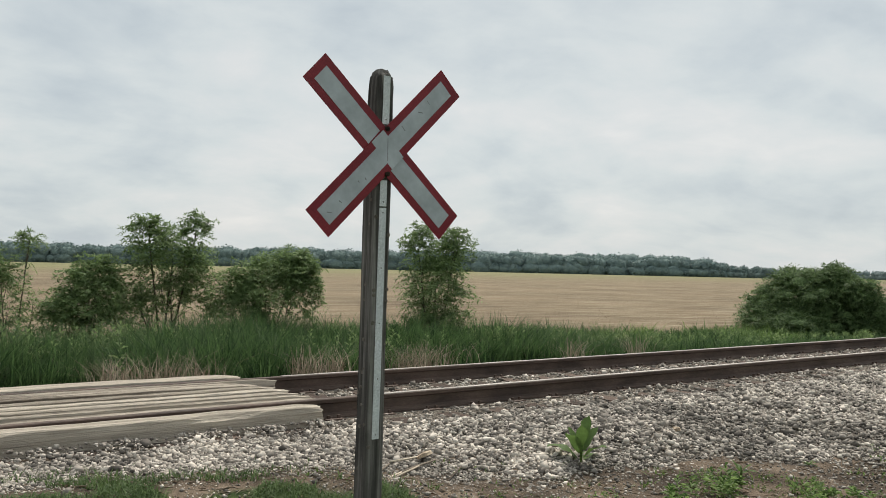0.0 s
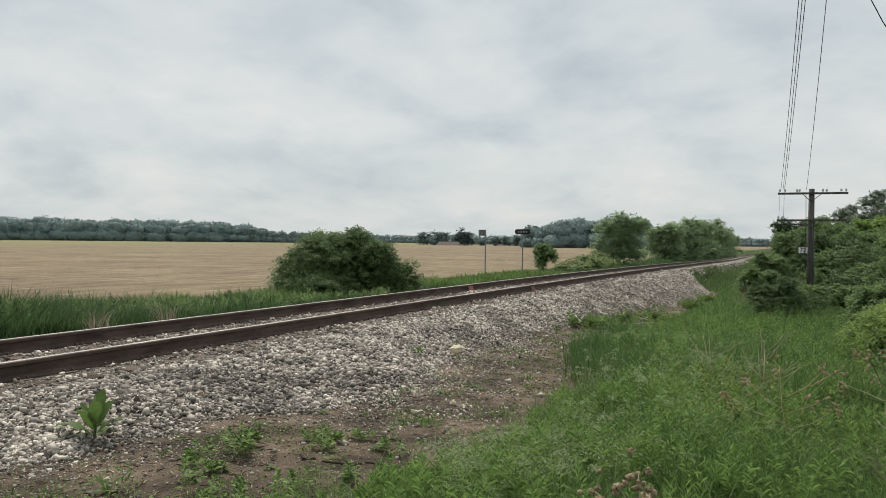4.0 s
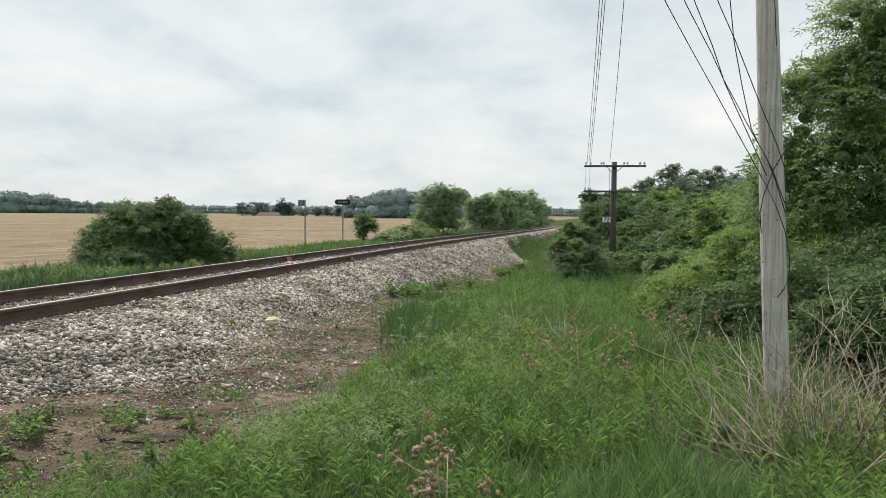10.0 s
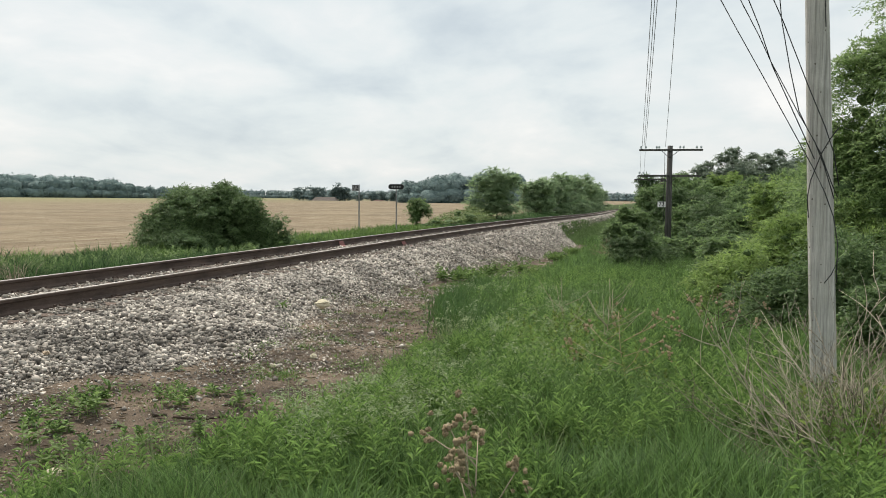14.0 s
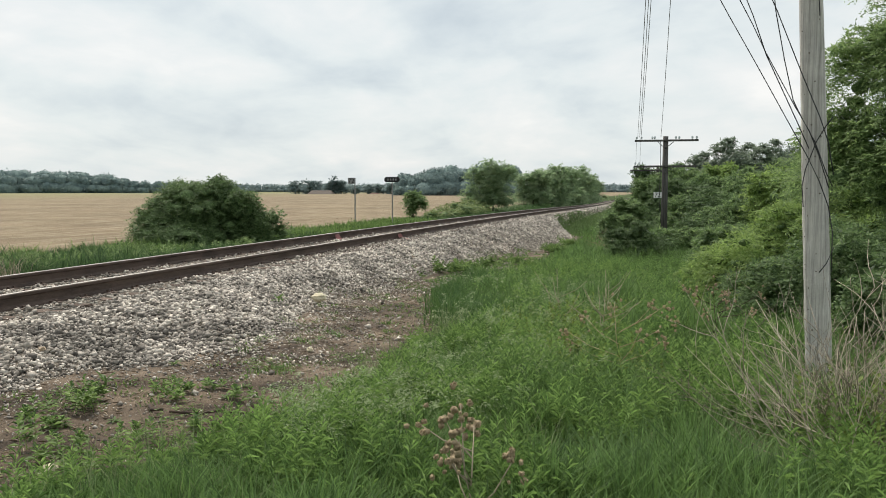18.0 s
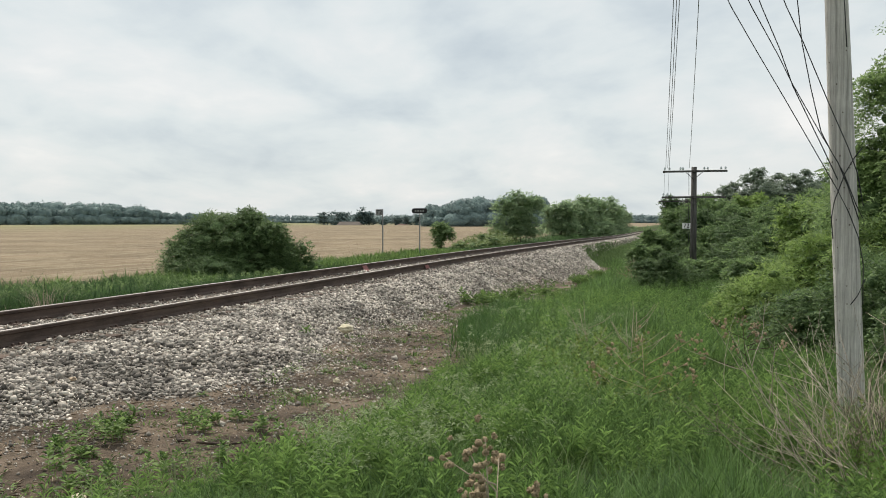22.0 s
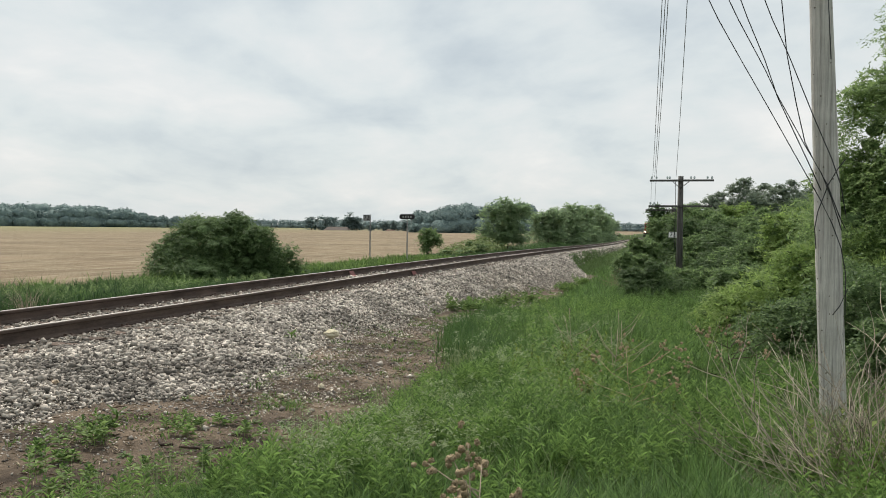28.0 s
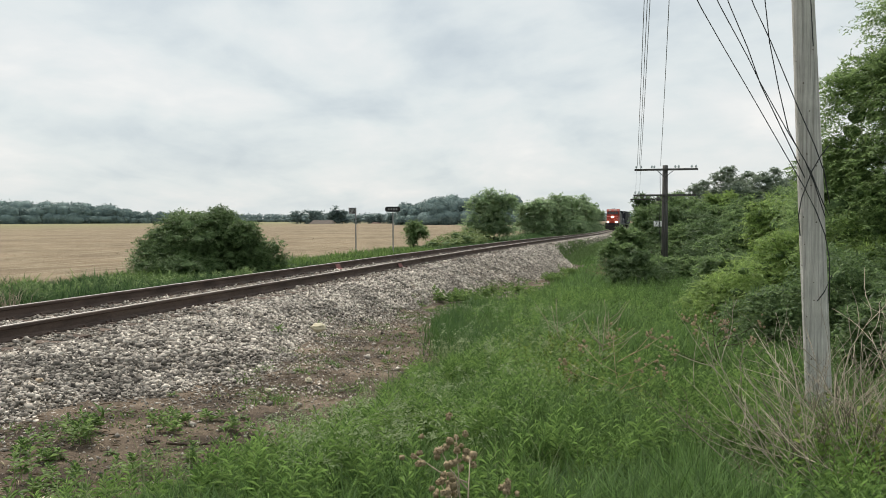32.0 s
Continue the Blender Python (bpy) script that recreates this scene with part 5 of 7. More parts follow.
def build_herbs():
    src = np.random.default_rng(60)
    low = lambda x: np.clip(-1.0 - 0.16 * x, -3.4, -1.0)
    edge = lambda x: verge_edge(x) - 0.08
    # small leaves low in the verge
    for name, n, x0, x1, size in (("verge_leaves", 7000, 4.5, 10.0, 0.020), ("verge_leaves", 12000, 10.0, 22.0, 0.040)):
        m = n // 13
        x = src.uniform(x0, x1, m)
        y = low(x) + (verge_edge(x) - 0.05 - low(x)) * src.random(m)
        k = patchiness(x, y, 0.8, 21.0) > -0.2
        x, y = x[k], y[k]
        h = src.uniform(0.08, 0.28, len(x)) * (1 + 0.03 * x) * np.clip((verge_edge(x) - y) / 0.7, 0.3, 1)
        c = np.stack([x, y, ground_z(x, y) + h * 0.75], 1)
        p = (c[:, None] + src.normal(size=(len(c), 13, 3)) * np.stack([0.045 + 0 * h, 0.045 + 0 * h, h * 0.3], 1)[:, None]).reshape(-1, 3)
        v, l, s = leaf_arrays(p, size * src.uniform(0.6, 1.5, len(p)), src, 0.4, 1.1)
        tagged(new(name, fast_mesh(name, v, l, s, MAT["herb"])), "small-leaved green weeds filling the verge", "weeds", kind="stuff")
    weed_bed("goldenrod_shoots", "upright lance-leaved goldenrod shoots among the grass", "lance", 3600, 2.3, 8.5, low, edge, 14, -0.02, (0.20, 0.54), 26, 0.098, 0.11, 0.12, 6, 0.25)
    weed_bed("goldenrod_shoots", "upright lance-leaved goldenrod shoots farther along the verge", "lance", 2600, 8.5, 20, low, edge, 15, 0.0, (0.26, 0.46), 18, 0.105, 0.15, 0.18, 6, 0.3)
    weed_bed("ragweed", "soft mid-green ragweed in gaps of the verge", "herb", 260, 3.0, 9.0, low, edge, 16, 0.10, (0.16, 0.34), 20, 0.05, 0.28, 0.12, 7, 0.2, 1.1)
    weed_bed("milkweed", "yellow-green leafy weeds in the hollow", "leaf_yellow", 330, 6.8, 11.5, lambda x: np.full_like(x, -0.9), lambda x: np.full_like(x, 1.3), 17, 0.02, (0.3, 0.5), 18, 0.075, 0.45, 0.2, 9, 0.25, 0.7)
    weed_bed("tall_weeds", "taller green weeds below the thicket", "grass", 900, 9, 26, lambda x: np.full_like(x, -2.8), lambda x: np.full_like(x, 0.8), 18, -0.1, (0.3, 0.55), 18, 0.10, 0.2, 0.3, 9)
    weed_bed("edge_weeds", "low leafy weeds along the edge of the dirt", "lance", 800, 3.0, 16, lambda x: verge_edge(x) - 0.3, lambda x: verge_edge(x) + 0.12, 19, -0.02, (0.08, 0.2), 16, 0.06, 0.2, 0.1, 8, 0.2, 1.0)
    # ditch weeds that break the grass beyond the track
    x, y = tufted(1700, -0.3, 24, lambda x: track_y(x) + 3.0, lambda x: np.maximum(track_y(x) + 6.0, 13.0), src, 0.2, 8)
    k = ~((x < 2.3) & (y < 10.4)) & (patchiness(x, y, 0.5, 44.0) > -0.05)
    x, y = x[k], y[k]
    v, l, s = herb_arrays(x, y, ground_z(x, y), src.uniform(0.6, 1.0, len(x)) * np.interp(x, [0, 9, 14, 24], [1.0, 0.95, 0.65, 0.45]), src, 24, 0.16, 0.3)
    tagged(new("ditch_herbs", fast_mesh("ditch_herbs", v, l, s, MAT["leaf_side"])), "tall leafy weeds in the ditch grass", "weeds", kind="stuff")
    # pale feathery heads over the middle of the verge
    for name, n, x0, x1, y0, y1, size in (("brome_heads", 420, 3.7, 6.2, 1.1, 2.2, 0.026), ("brome_heads", 480, 3.6, 7.0, 0.2, 2.1, 0.024), ("brome_heads", 700, 7.0, 15.0, 0.2, 2.7, 0.034)):
        x, y = tufted(n, x0, x1, lambda x: np.full_like(x, y0), lambda x: np.minimum(verge_edge(x) - 0.1, y1), src, 0.14, 6)
        k = patchiness(x, y, 0.7, 33.0) > -0.05
        x, y = x[k], y[k]
        v, l, s = feather_arrays(x, y, ground_z(x, y), src.uniform(0.26, 0.46, len(x)), src, 16, size)
        tagged(new(name, fast_mesh(name, v, l, s, MAT["feather"])), "pale nodding feathery grass heads over the verge", "grass", kind="stuff")
    # taller leafy clumps on the dirt beyond the dark grass and at the heap's foot
    x, y = tufted(700, 15.5, 40, lambda x: verge_edge(x) - 0.1, lambda x: toe_near(x) - 0.05, src, 0.14, 14)
    k = patchiness(x, y, 0.5, 55.0) > 0.02
    x, y = x[k], y[k]
    v, l, s = herb_arrays(x, y, ground_z(x, y), src.uniform(0.12, 0.3, len(x)), src, 14, 0.14, 0.4)
    tagged(new("heap_weeds", fast_mesh("heap_weeds", v, l, s, MAT["herb"])), "green weeds at the foot of the ballast heap", "weeds", kind="stuff")


build_herbs()


def broad_leaf(bm, root, direction, length, width, droop=0.35, folds=5):
    """A wide wavy leaf with a raised midrib."""
    d = Vector(direction).normalized()
    side = d.cross(Vector((0, 0, 1))).normalized()
    rows = []
    for i in range(folds + 1):
        u = i / folds
        w = width * math.sin(math.pi * min(u * 0.92 + 0.06, 1.0)) ** 0.8 / 2
        p = Vector(root) + d * (length * u) + Vector((0, 0, -droop * length * u * u))
        wave = 0.03 * length * math.sin(i * 2.3)
        rows.append([bm.verts.new(p - side * w + Vector((0, 0, 0.18 * w + wave))), bm.verts.new(p), bm.verts.new(p + side * w + Vector((0, 0, 0.18 * w - wave)))])
    for a, b in zip(rows, rows[1:]):
        for j in (0, 1):
            bm.faces.new((a[j], a[j + 1], b[j + 1], b[j]))


def leafy_plant(name, label, at, leaves, length, width, material, seed, rise=0.9, category="weed"):
    """A rosette: older leaves spread low, younger ones stand up from the middle."""
    src = random.Random(seed)
    plant = thing(name, label, category, at=at)
    for i in range(leaves):
        a, u = i * 2.4 + src.uniform(-0.3, 0.3), i / leaves
        up = rise * (0.25 + 1.6 * u) + src.uniform(-0.1, 0.1)
        bm = bmesh.new()
        k = src.uniform(0.75, 1.15)
        root = (math.cos(a) * 0.10 * length, math.sin(a) * 0.10 * length, 0.01 + 0.25 * length * rise * u)
        broad_leaf(bm, root, (math.cos(a), math.sin(a), up), length * k, width * k * (1.0 - 0.3 * u), 0.45 * (1 - 0.5 * u))
        part("leaf", bm, MAT[material], plant, smooth=True)
    stalk = tubes("stalk", [([(0, 0, -0.02), (0.01, 0, 0.3 * length * rise), (0.01, 0.01, 0.55 * length * rise)], [0.012, 0.009, 0.005], 6)], MAT[material])
    put(new("stalk", stalk), plant)
    return plant


leafy_plant("burdock", "bright green broad-leaved burdock growing out of the ballast", (5.0, 4.75, float(bed_z(5.0, 4.75))), 9, 0.31, 0.14, "herb", 2, 1.9)
src60 = np.random.default_rng(62)
for wx, wy, wh in ((4.35, 3.40, 0.26), (4.5, 3.15, 0.12), (4.2, 3.05, 0.13), (4.75, 3.5, 0.10), (4.62, 2.75, 0.17), (4.05, 2.72, 0.15), (5.15, 2.62, 0.12), (5.22, 3.52, 0.27), (5.35, 3.62, 0.18), (5.58, 3.66, 0.15), (5.99, 3.32, 0.10), (5.87, 2.70, 0.12), (5.77, 3.21, 0.10), (5.3, 2.35, 0.16), (6.1, 3.1, 0.09), (4.9, 3.75, 0.16)):
    for n in range(4):
        hx, hy = wx + src60.normal(size=1) * 0.06, wy + src60.normal(size=1) * 0.06
        v, l, s = herb_arrays(hx, hy, soil_z(hx, hy), wh * src60.uniform(0.55, 1.0, 1), src60, 15, 0.075, 0.5)
        weed = tagged(new("ragged_weed"), "ragged leafy green weed standing on the dirt", "weed", "ragged weeds")
        put(new("foliage", fast_mesh("foliage", v, l, s, MAT["herb"])), weed)
for n, (wx, wy) in enumerate(((4.7, 3.2), (5.1, 3.25), (4.85, 3.45), (5.93, 2.85), (5.95, 2.5), (6.3, 2.9), (8.85, 3.3), (9.2, 3.2), (8.6, 3.45), (9.5, 3.4), (12.7, 3.5), (13.4, 3.4), (17.0, 3.5), (18.0, 2.9), (5.3, 3.9), (6.9, 3.9), (3.9, 3.6), (4.2, 3.0))):
    leafy_plant("dock_weed", "small green dock weed on bare dirt", (wx, wy, gz(wx, wy)), 11, 0.042 + 0.004 * wx, 0.016 + 0.0014 * wx, "herb", 40 + n, 0.3 + 0.1 * (n % 4))
leafy_plant("dock_weed", "small green dock weed on bare dirt", (4.1, 3.75, 0.02), 7, 0.12, 0.05, "herb", 7, 1.0)
leafy_plant("dock_weed", "small green dock weed on bare dirt", (5.9, 3.9, 0.04), 7, 0.13, 0.05, "herb", 8, 0.9)
leafy_plant("dock_weed", "small green dock weed on bare dirt", (10.9, 4.75, 0.05), 8, 0.14, 0.06, "herb", 9, 0.8)
leafy_plant("dock_weed", "small green dock weed on bare dirt", (16.9, 3.25, -0.1), 9, 0.22, 0.09, "herb", 10, 1.0)
for bx, by, ln, sd in ((4.55, 1.80, 0.17, 21), (4.35, 1.62, 0.15, 22), (4.75, 1.55, 0.16, 23), (5.05, 1.85, 0.14, 24)):
    leafy_plant("dock_weed", "broad-leaved green dock at the edge of the verge", (bx, by, gz(bx, by) + 0.03), 10, ln, ln * 0.38, "lance", sd, 1.3)
leafy_plant("rhubarb_weed", "pale broad-leaved burdock beside the utility pole", (6.55, -1.12, gz(6.55, -1.12) + 0.14), 9, 0.28, 0.19, "leaf_pale", 11, 0.55)
leafy_plant("rhubarb_weed", "green broad-leaved burdock beside the utility pole", (6.40, -0.82, gz(6.40, -0.82) + 0.12), 11, 0.28, 0.19, "leaf_light", 12, 0.6)


def dead_weed(at, height, seed, label, material="dry", spread=0.35, arms=7, burrs=True):
    """A dead branching stalk with clusters of burrs."""
    src = random.Random(seed)
    plant = thing("dead_weed", label, "dead weed", at=at)
    lines, tips = [], []
    lines.append(([(0, 0, -0.05), (0.015, -0.02, height * 0.3), (-0.01, 0.025, height * 0.6), (0.02, 0.05, height)], [0.0038, 0.0035, 0.003, 0.0022], 5))
    tips.append((0.02, 0.05, height))
    for i in range(arms):
        a, z0 = src.uniform(0, 6.28), height * src.uniform(0.35, 0.75)
        r, z1 = spread * src.uniform(0.5, 1.0), z0 + height * src.uniform(0.12, 0.42)
        tip = (math.cos(a) * r, math.sin(a) * r, min(z1, height * 1.02))
        lines.append(([(0.01, 0, z0), (tip[0] * 0.55, tip[1] * 0.55, z0 + (z1 - z0) * 0.4), tip], [0.004, 0.003, 0.002], 5))
        tips.append(tip)
    for line in lines:
        put(new("stem", tubes("stem", [line], MAT[material])), plant)
    if burrs:
        source = np.random.default_rng(seed)
        kinds = []
        for k in range(4):
            # a prickly head: short spikes all round a small core
            d = source.normal(size=(22, 3))
            d /= np.linalg.norm(d, axis=1)[:, None]
            v, l, s = stone_cloud(np.concatenate([np.zeros((2, 3)), d * 0.8]), [1.0] * 2 + [0.34] * 22, source)
            kinds.append(fast_mesh("burr", v, l, s, MAT["burr"]))
        for t in tips:
            for k in range(8):
                ob = put(new("burr", kinds[k % 4]), plant)
                ob.location = (t[0] + src.gauss(0, 0.026), t[1] + src.gauss(0, 0.026), t[2] + src.gauss(-0.02, 0.035))
                ob.scale = (0.0122 * src.uniform(0.7, 1.3),) * 3
                ob.rotation_euler = (src.uniform(0, 6), src.uniform(0, 6), 0)
    return plant


dead_weed((3.5, 0.40, -0.02), 0.70, 1, "dead brown burdock stalk with clustered burrs", "dry", 0.24, 8)
dead_weed((8.85, -0.93, -0.18), 0.85, 2, "dark dead burdock stalk with brown burrs", "stick", 0.6, 9)
dead_weed((7.2, -0.05, -0.15), 0.80, 3, "dead reddish burdock stalk with brown burrs", "burr", 0.45, 8)
dead_weed((9.6, 0.7, -0.25), 0.95, 4, "thin bleached dead stalk in the grass", "dry", 0.35, 7, False)
dead_weed((10.2, 0.2, -0.25), 0.9, 5, "thin bleached dead stalk in the grass", "dry", 0.4, 7, False)
for bx, by, bh, bs in ((26.6, 1.25, 0.95, 11), (27.2, 1.0, 0.8, 12), (26.2, 0.95, 0.75, 13), (27.6, 1.5, 0.7, 14)):
    dead_weed((bx, by, gz(bx, by)), bh, bs, "dry reddish-brown brush below the telegraph pole", "rusty", 0.5, 16, False)
dead_weed((8.3, 0.15, -0.2), 0.85, 6, "thin bleached dead stalk in the grass", "dry", 0.4, 8, False)


def dead_shrub():
    """A thicket of dead, arching, forking stems beside the pole, with young leaves at its foot."""
    src = random.Random(9)
    shrub = thing("dead_shrub", "tangled pale dead shrub with young yellow-green leaves below", "shrub", at=(5.2, -1.66, -0.1))

    def limb(start, way, length, q, depth, lines):
        """A stem that bends as it goes and throws off side shoots."""
        pts, d = [start], way.normalized()
        for k in range(5):
            d = (d + Vector((src.gauss(0, 0.20), src.gauss(0, 0.20), 0.05))).normalized()
            pts.append(pts[-1] + d * (length / 5))
        lines.append((pts, [q, q * 0.9, q * 0.78, q * 0.64, q * 0.5, q * 0.3], 5 if depth else 4))
        if depth:
            for k in range(src.randint(3, 6)):
                i = src.randint(1, 4)
                t = (pts[i + 1] - pts[i]).normalized()
                off = Vector((src.gauss(0, 1), src.gauss(0, 1), src.gauss(0.25, 0.6)))
                off = (off - t * off.dot(t)).normalized()
                limb(pts[i] + (pts[i + 1] - pts[i]) * src.random(), t * 0.85 + off * 0.75, length * src.uniform(0.22, 0.5), q * 0.55, depth - 1, lines)

    for i in range(150):
        a, r0 = src.uniform(0, 6.28), 0.5 * src.random() ** 0.6
        root = Vector((math.cos(a) * r0, math.sin(a) * r0, 0))
        lean = Vector((src.gauss(0.05, 0.32), src.gauss(0.14, 0.42), 1.0)) if i % 4 else Vector((src.gauss(0.1, 0.3), src.uniform(0.6, 1.5), 0.8))
        lines = []
        limb(root, lean, src.uniform(0.5, 1.2), src.uniform(0.0024, 0.0052), 2 if i % 3 == 0 else 1, lines)
        put(new("stem", tubes("stem", lines, MAT["twig"])), shrub)
    s2 = np.random.default_rng(4)
    m = 110
    x, y = s2.normal(-0.15, 0.3, m), s2.normal(-0.2, 0.3, m)
    v, l, s = herb_arrays(x, y, np.full(m, 0.0), s2.uniform(0.25, 0.75, m), s2, 22, 0.068, 0.58, 0.2)
    put(new("young_leaves", fast_mesh("young_leaves", v, l, s, MAT["leaf_yellow"])), shrub)


dead_shrub()


# ---- small things on the dirt ----
def lump(name, label, category, at, size, material, seed):
    src = np.random.default_rng(seed)
    bm = bmesh.new()
    bmesh.ops.create_icosphere(bm, subdivisions=3, radius=1.0)
    for v in bm.verts:
        n = noise.noise(v.co * 1.6 + Vector((seed, 0, 0))) * 0.35 + noise.noise(v.co * 5 + Vector((0, seed, 0))) * 0.08
        v.co = Vector((v.co.x * size[0], v.co.y * size[1], v.co.z * size[2])) * (1 + n)
    me = bpy.data.meshes.new(name)
    bm.to_mesh(me)
    bm.free()
    me.materials.append(MAT[material])
    ob = new(name, me)
    ob.location = at
    return tagged(ob, label, category)


lump("limestone_block", "pale yellowish limestone lying at the ballast's edge", "stone", (11.5, 4.4, 0.03), (0.15, 0.10, 0.06), "rock", 3)
lump("white_stone", "pale weathered stone lying in the verge grass", "stone", (14.6, 0.75, -0.06), (0.10, 0.10, 0.09), "rock", 4)
lump("white_stone", "small whitish stone on the dirt", "stone", (4.12, 2.98, 0.0), (0.055, 0.045, 0.03), "rock", 5)
lump("white_stone", "small whitish stone on the dirt", "stone", (8.0, 3.05, -0.03), (0.04, 0.03, 0.025), "rock", 8)
lump("white_stone", "small whitish stone on the dirt", "stone", (7.4, 3.2, -0.02), (0.03, 0.03, 0.02), "rock", 9)


def stick(label, points, r, material="stick"):
    tagged(new("stick", tubes("stick", [(points, [r, r * 1.1, r * 0.9, r * 0.6][:len(points)], 7)], MAT[material])), label, "stick")


stick("dark crooked fallen stick on the dirt", [(5.33, 2.97, gz(5.33, 2.97) + 0.05), (5.44, 2.80, gz(5.44, 2.80) + 0.02), (5.52, 2.69, gz(5.52, 2.69) + 0.035), (5.56, 2.40, gz(5.56, 2.40) + 0.02)], 0.0095)
stick("short dark fallen stick on the dirt", [(5.54, 3.27, gz(5.54, 3.27) + 0.015), (5.42, 3.18, gz(5.42, 3.18) + 0.015), (5.42, 3.08, gz(5.42, 3.08) + 0.03)], 0.011)
for bx, by, turn, ln in ((3.35, 4.85, 0.5, 0.5), (3.5, 4.95, 0.35, 0.6), (3.2, 4.9, 0.7, 0.4), (3.55, 5.1, 0.2, 0.35), (3.1, 4.75, 0.45, 0.55), (3.75, 4.8, 0.6, 0.4)):
    stick("thin weathered twig among stones and straw", [(bx + k * ln * math.cos(turn), by + k * ln * math.sin(turn), float(bed_z(bx + k * ln * math.cos(turn), by + k * ln * math.sin(turn))) + 0.035) for k in (-0.5, 0, 0.5)], 0.007, "twig")
CHIPS = (("splintered pale piece of wood on the ballast", 3.74, 5.14, 0.028), ("weathered length of board on the ballast slope", 6.4, 4.9, 0.014))
for label, cx, cy, cr in CHIPS:
    src_chip = random.Random(int(cx * 100))
    bm = bmesh.new()
    rows = []
    for k in range(6):
        u = -0.5 + k / 5
        half = cr * (1.9 if 0 < k < 5 else 1.1) + src_chip.uniform(-0.005, 0.005)
        rows.append([bm.verts.new((u * 0.19 + src_chip.uniform(-0.012, 0.012) * (k in (0, 5)), y * half, z + src_chip.uniform(-0.003, 0.003))) for y, z in ((-1, -0.012), (1, -0.012), (0.9, 0.012), (0, 0.018), (-0.9, 0.012))])
    for a, b in zip(rows, rows[1:]):
        for j in range(5):
            bm.faces.new((a[j], a[(j + 1) % 5], b[(j + 1) % 5], b[j]))
    bm.faces.new(rows[0][::-1])
    bm.faces.new(rows[-1])
    bmesh.ops.recalc_face_normals(bm, faces=bm.faces)
    me = bpy.data.meshes.new("wood_chip")
    bm.to_mesh(me)
    bm.free()
    me.materials.append(MAT["chip"])
    chip = tagged(new("wood_chip", me), label, "wood chip")
    chip.matrix_basis = Matrix.Translation((cx, cy, float(bed_z(cx, cy)) + 0.04)) @ pose(0, 0, 0, -22, 8, 50)


def red_marks():
    for x, s, label in ((21.5, 1, "red paint mark on the far rail's web"), (22.3, -1, "red paint mark on the near rail and ballast")):
        src = np.random.default_rng(12)
        yy = 7.3 + s * GAUGE / 2 - 0.085
        verts = [(x - 0.16, yy + 0.06, 0.40), (x + 0.16, yy + 0.06, 0.40), (x + 0.18, yy - 0.005, 0.285), (x - 0.18, yy - 0.005, 0.285),
                 (x + 0.12, yy - 0.2 if s < 0 else yy - 0.1, 0.262), (x - 0.12, yy - 0.2 if s < 0 else yy - 0.1, 0.262)]
        tagged(new("paint_mark", mesh_of("paint_mark", verts, [(3, 2, 1, 0), (5, 4, 2, 3)], MAT["red_mark"])), label, "paint mark")


red_marks()


# ---- trees and shrubs ----
def shrub(label, base, blobs, leaves, leaf, material, seed, **more):
    x, y = base
    return build_tree(more.pop("name", "shrub"), label, more.pop("category", "shrub"), (x, y, gz(x, y)), blobs, leaves, leaf, material, seed, **more)


# beyond the crossing, before the field
shrub("thin willow sapling above the ditch grass", (2.6, 14.6), [((-.15, 0, 1.3), (.5, .4, .75), 1), ((.25, .1, 2.1), (.22, .2, .22), .2), ((-.45, 0, 1.7), (.35, .3, .5), .5), ((.3, 0, .9), (.4, .4, .5), .5)], 8500, 0.07, "leaf_side", 71, trunk=0.03, stems=4, narrow=0.32, lumps=20, core=0)
shrub("rounded green shrub above the ditch grass", (3.65, 14.2), [((0, 0, 1.0), (.68, .6, .8), 1), ((.1, 0, 1.45), (.45, .4, .45), .5), ((-.35, 0, .8), (.4, .4, .6), .4)], 21000, 0.062, "leaf_side", 72, trunk=0.03, stems=5, lumps=26, core=0, clump=0.22, even=0.35, rough=0.6)
shrub("young airy tree with an open crown", (5.0, 14.3), [((0, 0, 1.75), (.66, .55, .62), 1), ((.4, 0, 2.3), (.32, .3, .38), .35), ((-.4, 0, 2.25), (.38, .3, .38), .4), ((.0, 0, 1.15), (.58, .5, .45), .45), ((-.5, 0, 1.0), (.35, .3, .45), .25), ((.4, 0, 1.5), (.4, .4, .5), .3)], 20000, 0.062, "leaf_side", 73, trunk=0.05, stems=5, clump=0.24, rough=0.6, even=0.3, name="young_tree", category="tree", lumps=22, core=0)
shrub("dense green shrub leaning with the wind", (6.45, 13.7), [((0, 0, 1.15), (.85, .6, .72), 1), ((.55, 0, 1.75), (.45, .4, .45), .6), ((-.6, 0, .95), (.55, .45, .6), .5), ((-.1, 0, 1.55), (.6, .4, .45), .4), ((.75, 0, 1.35), (.35, .3, .5), .3)], 30000, 0.062, "leaf_side", 74, trunk=0.045, stems=9, lumps=26, core=0, clump=0.22, even=0.35, rough=0.6)
shrub("young bushy tree at the field's edge", (9.1, 12.3), [((0, 0, 1.45), (.72, .55, .8), 1), ((.42, 0, 2.25), (.42, .35, .42), .4), ((-.38, 0, 2.2), (.38, .35, .45), .35), ((.05, 0, .85), (.65, .5, .5), .5)], 22000, 0.062, "leaf_side", 75, trunk=0.04, stems=5, lumps=24, core=0, clump=0.24, rough=0.6, even=0.3)
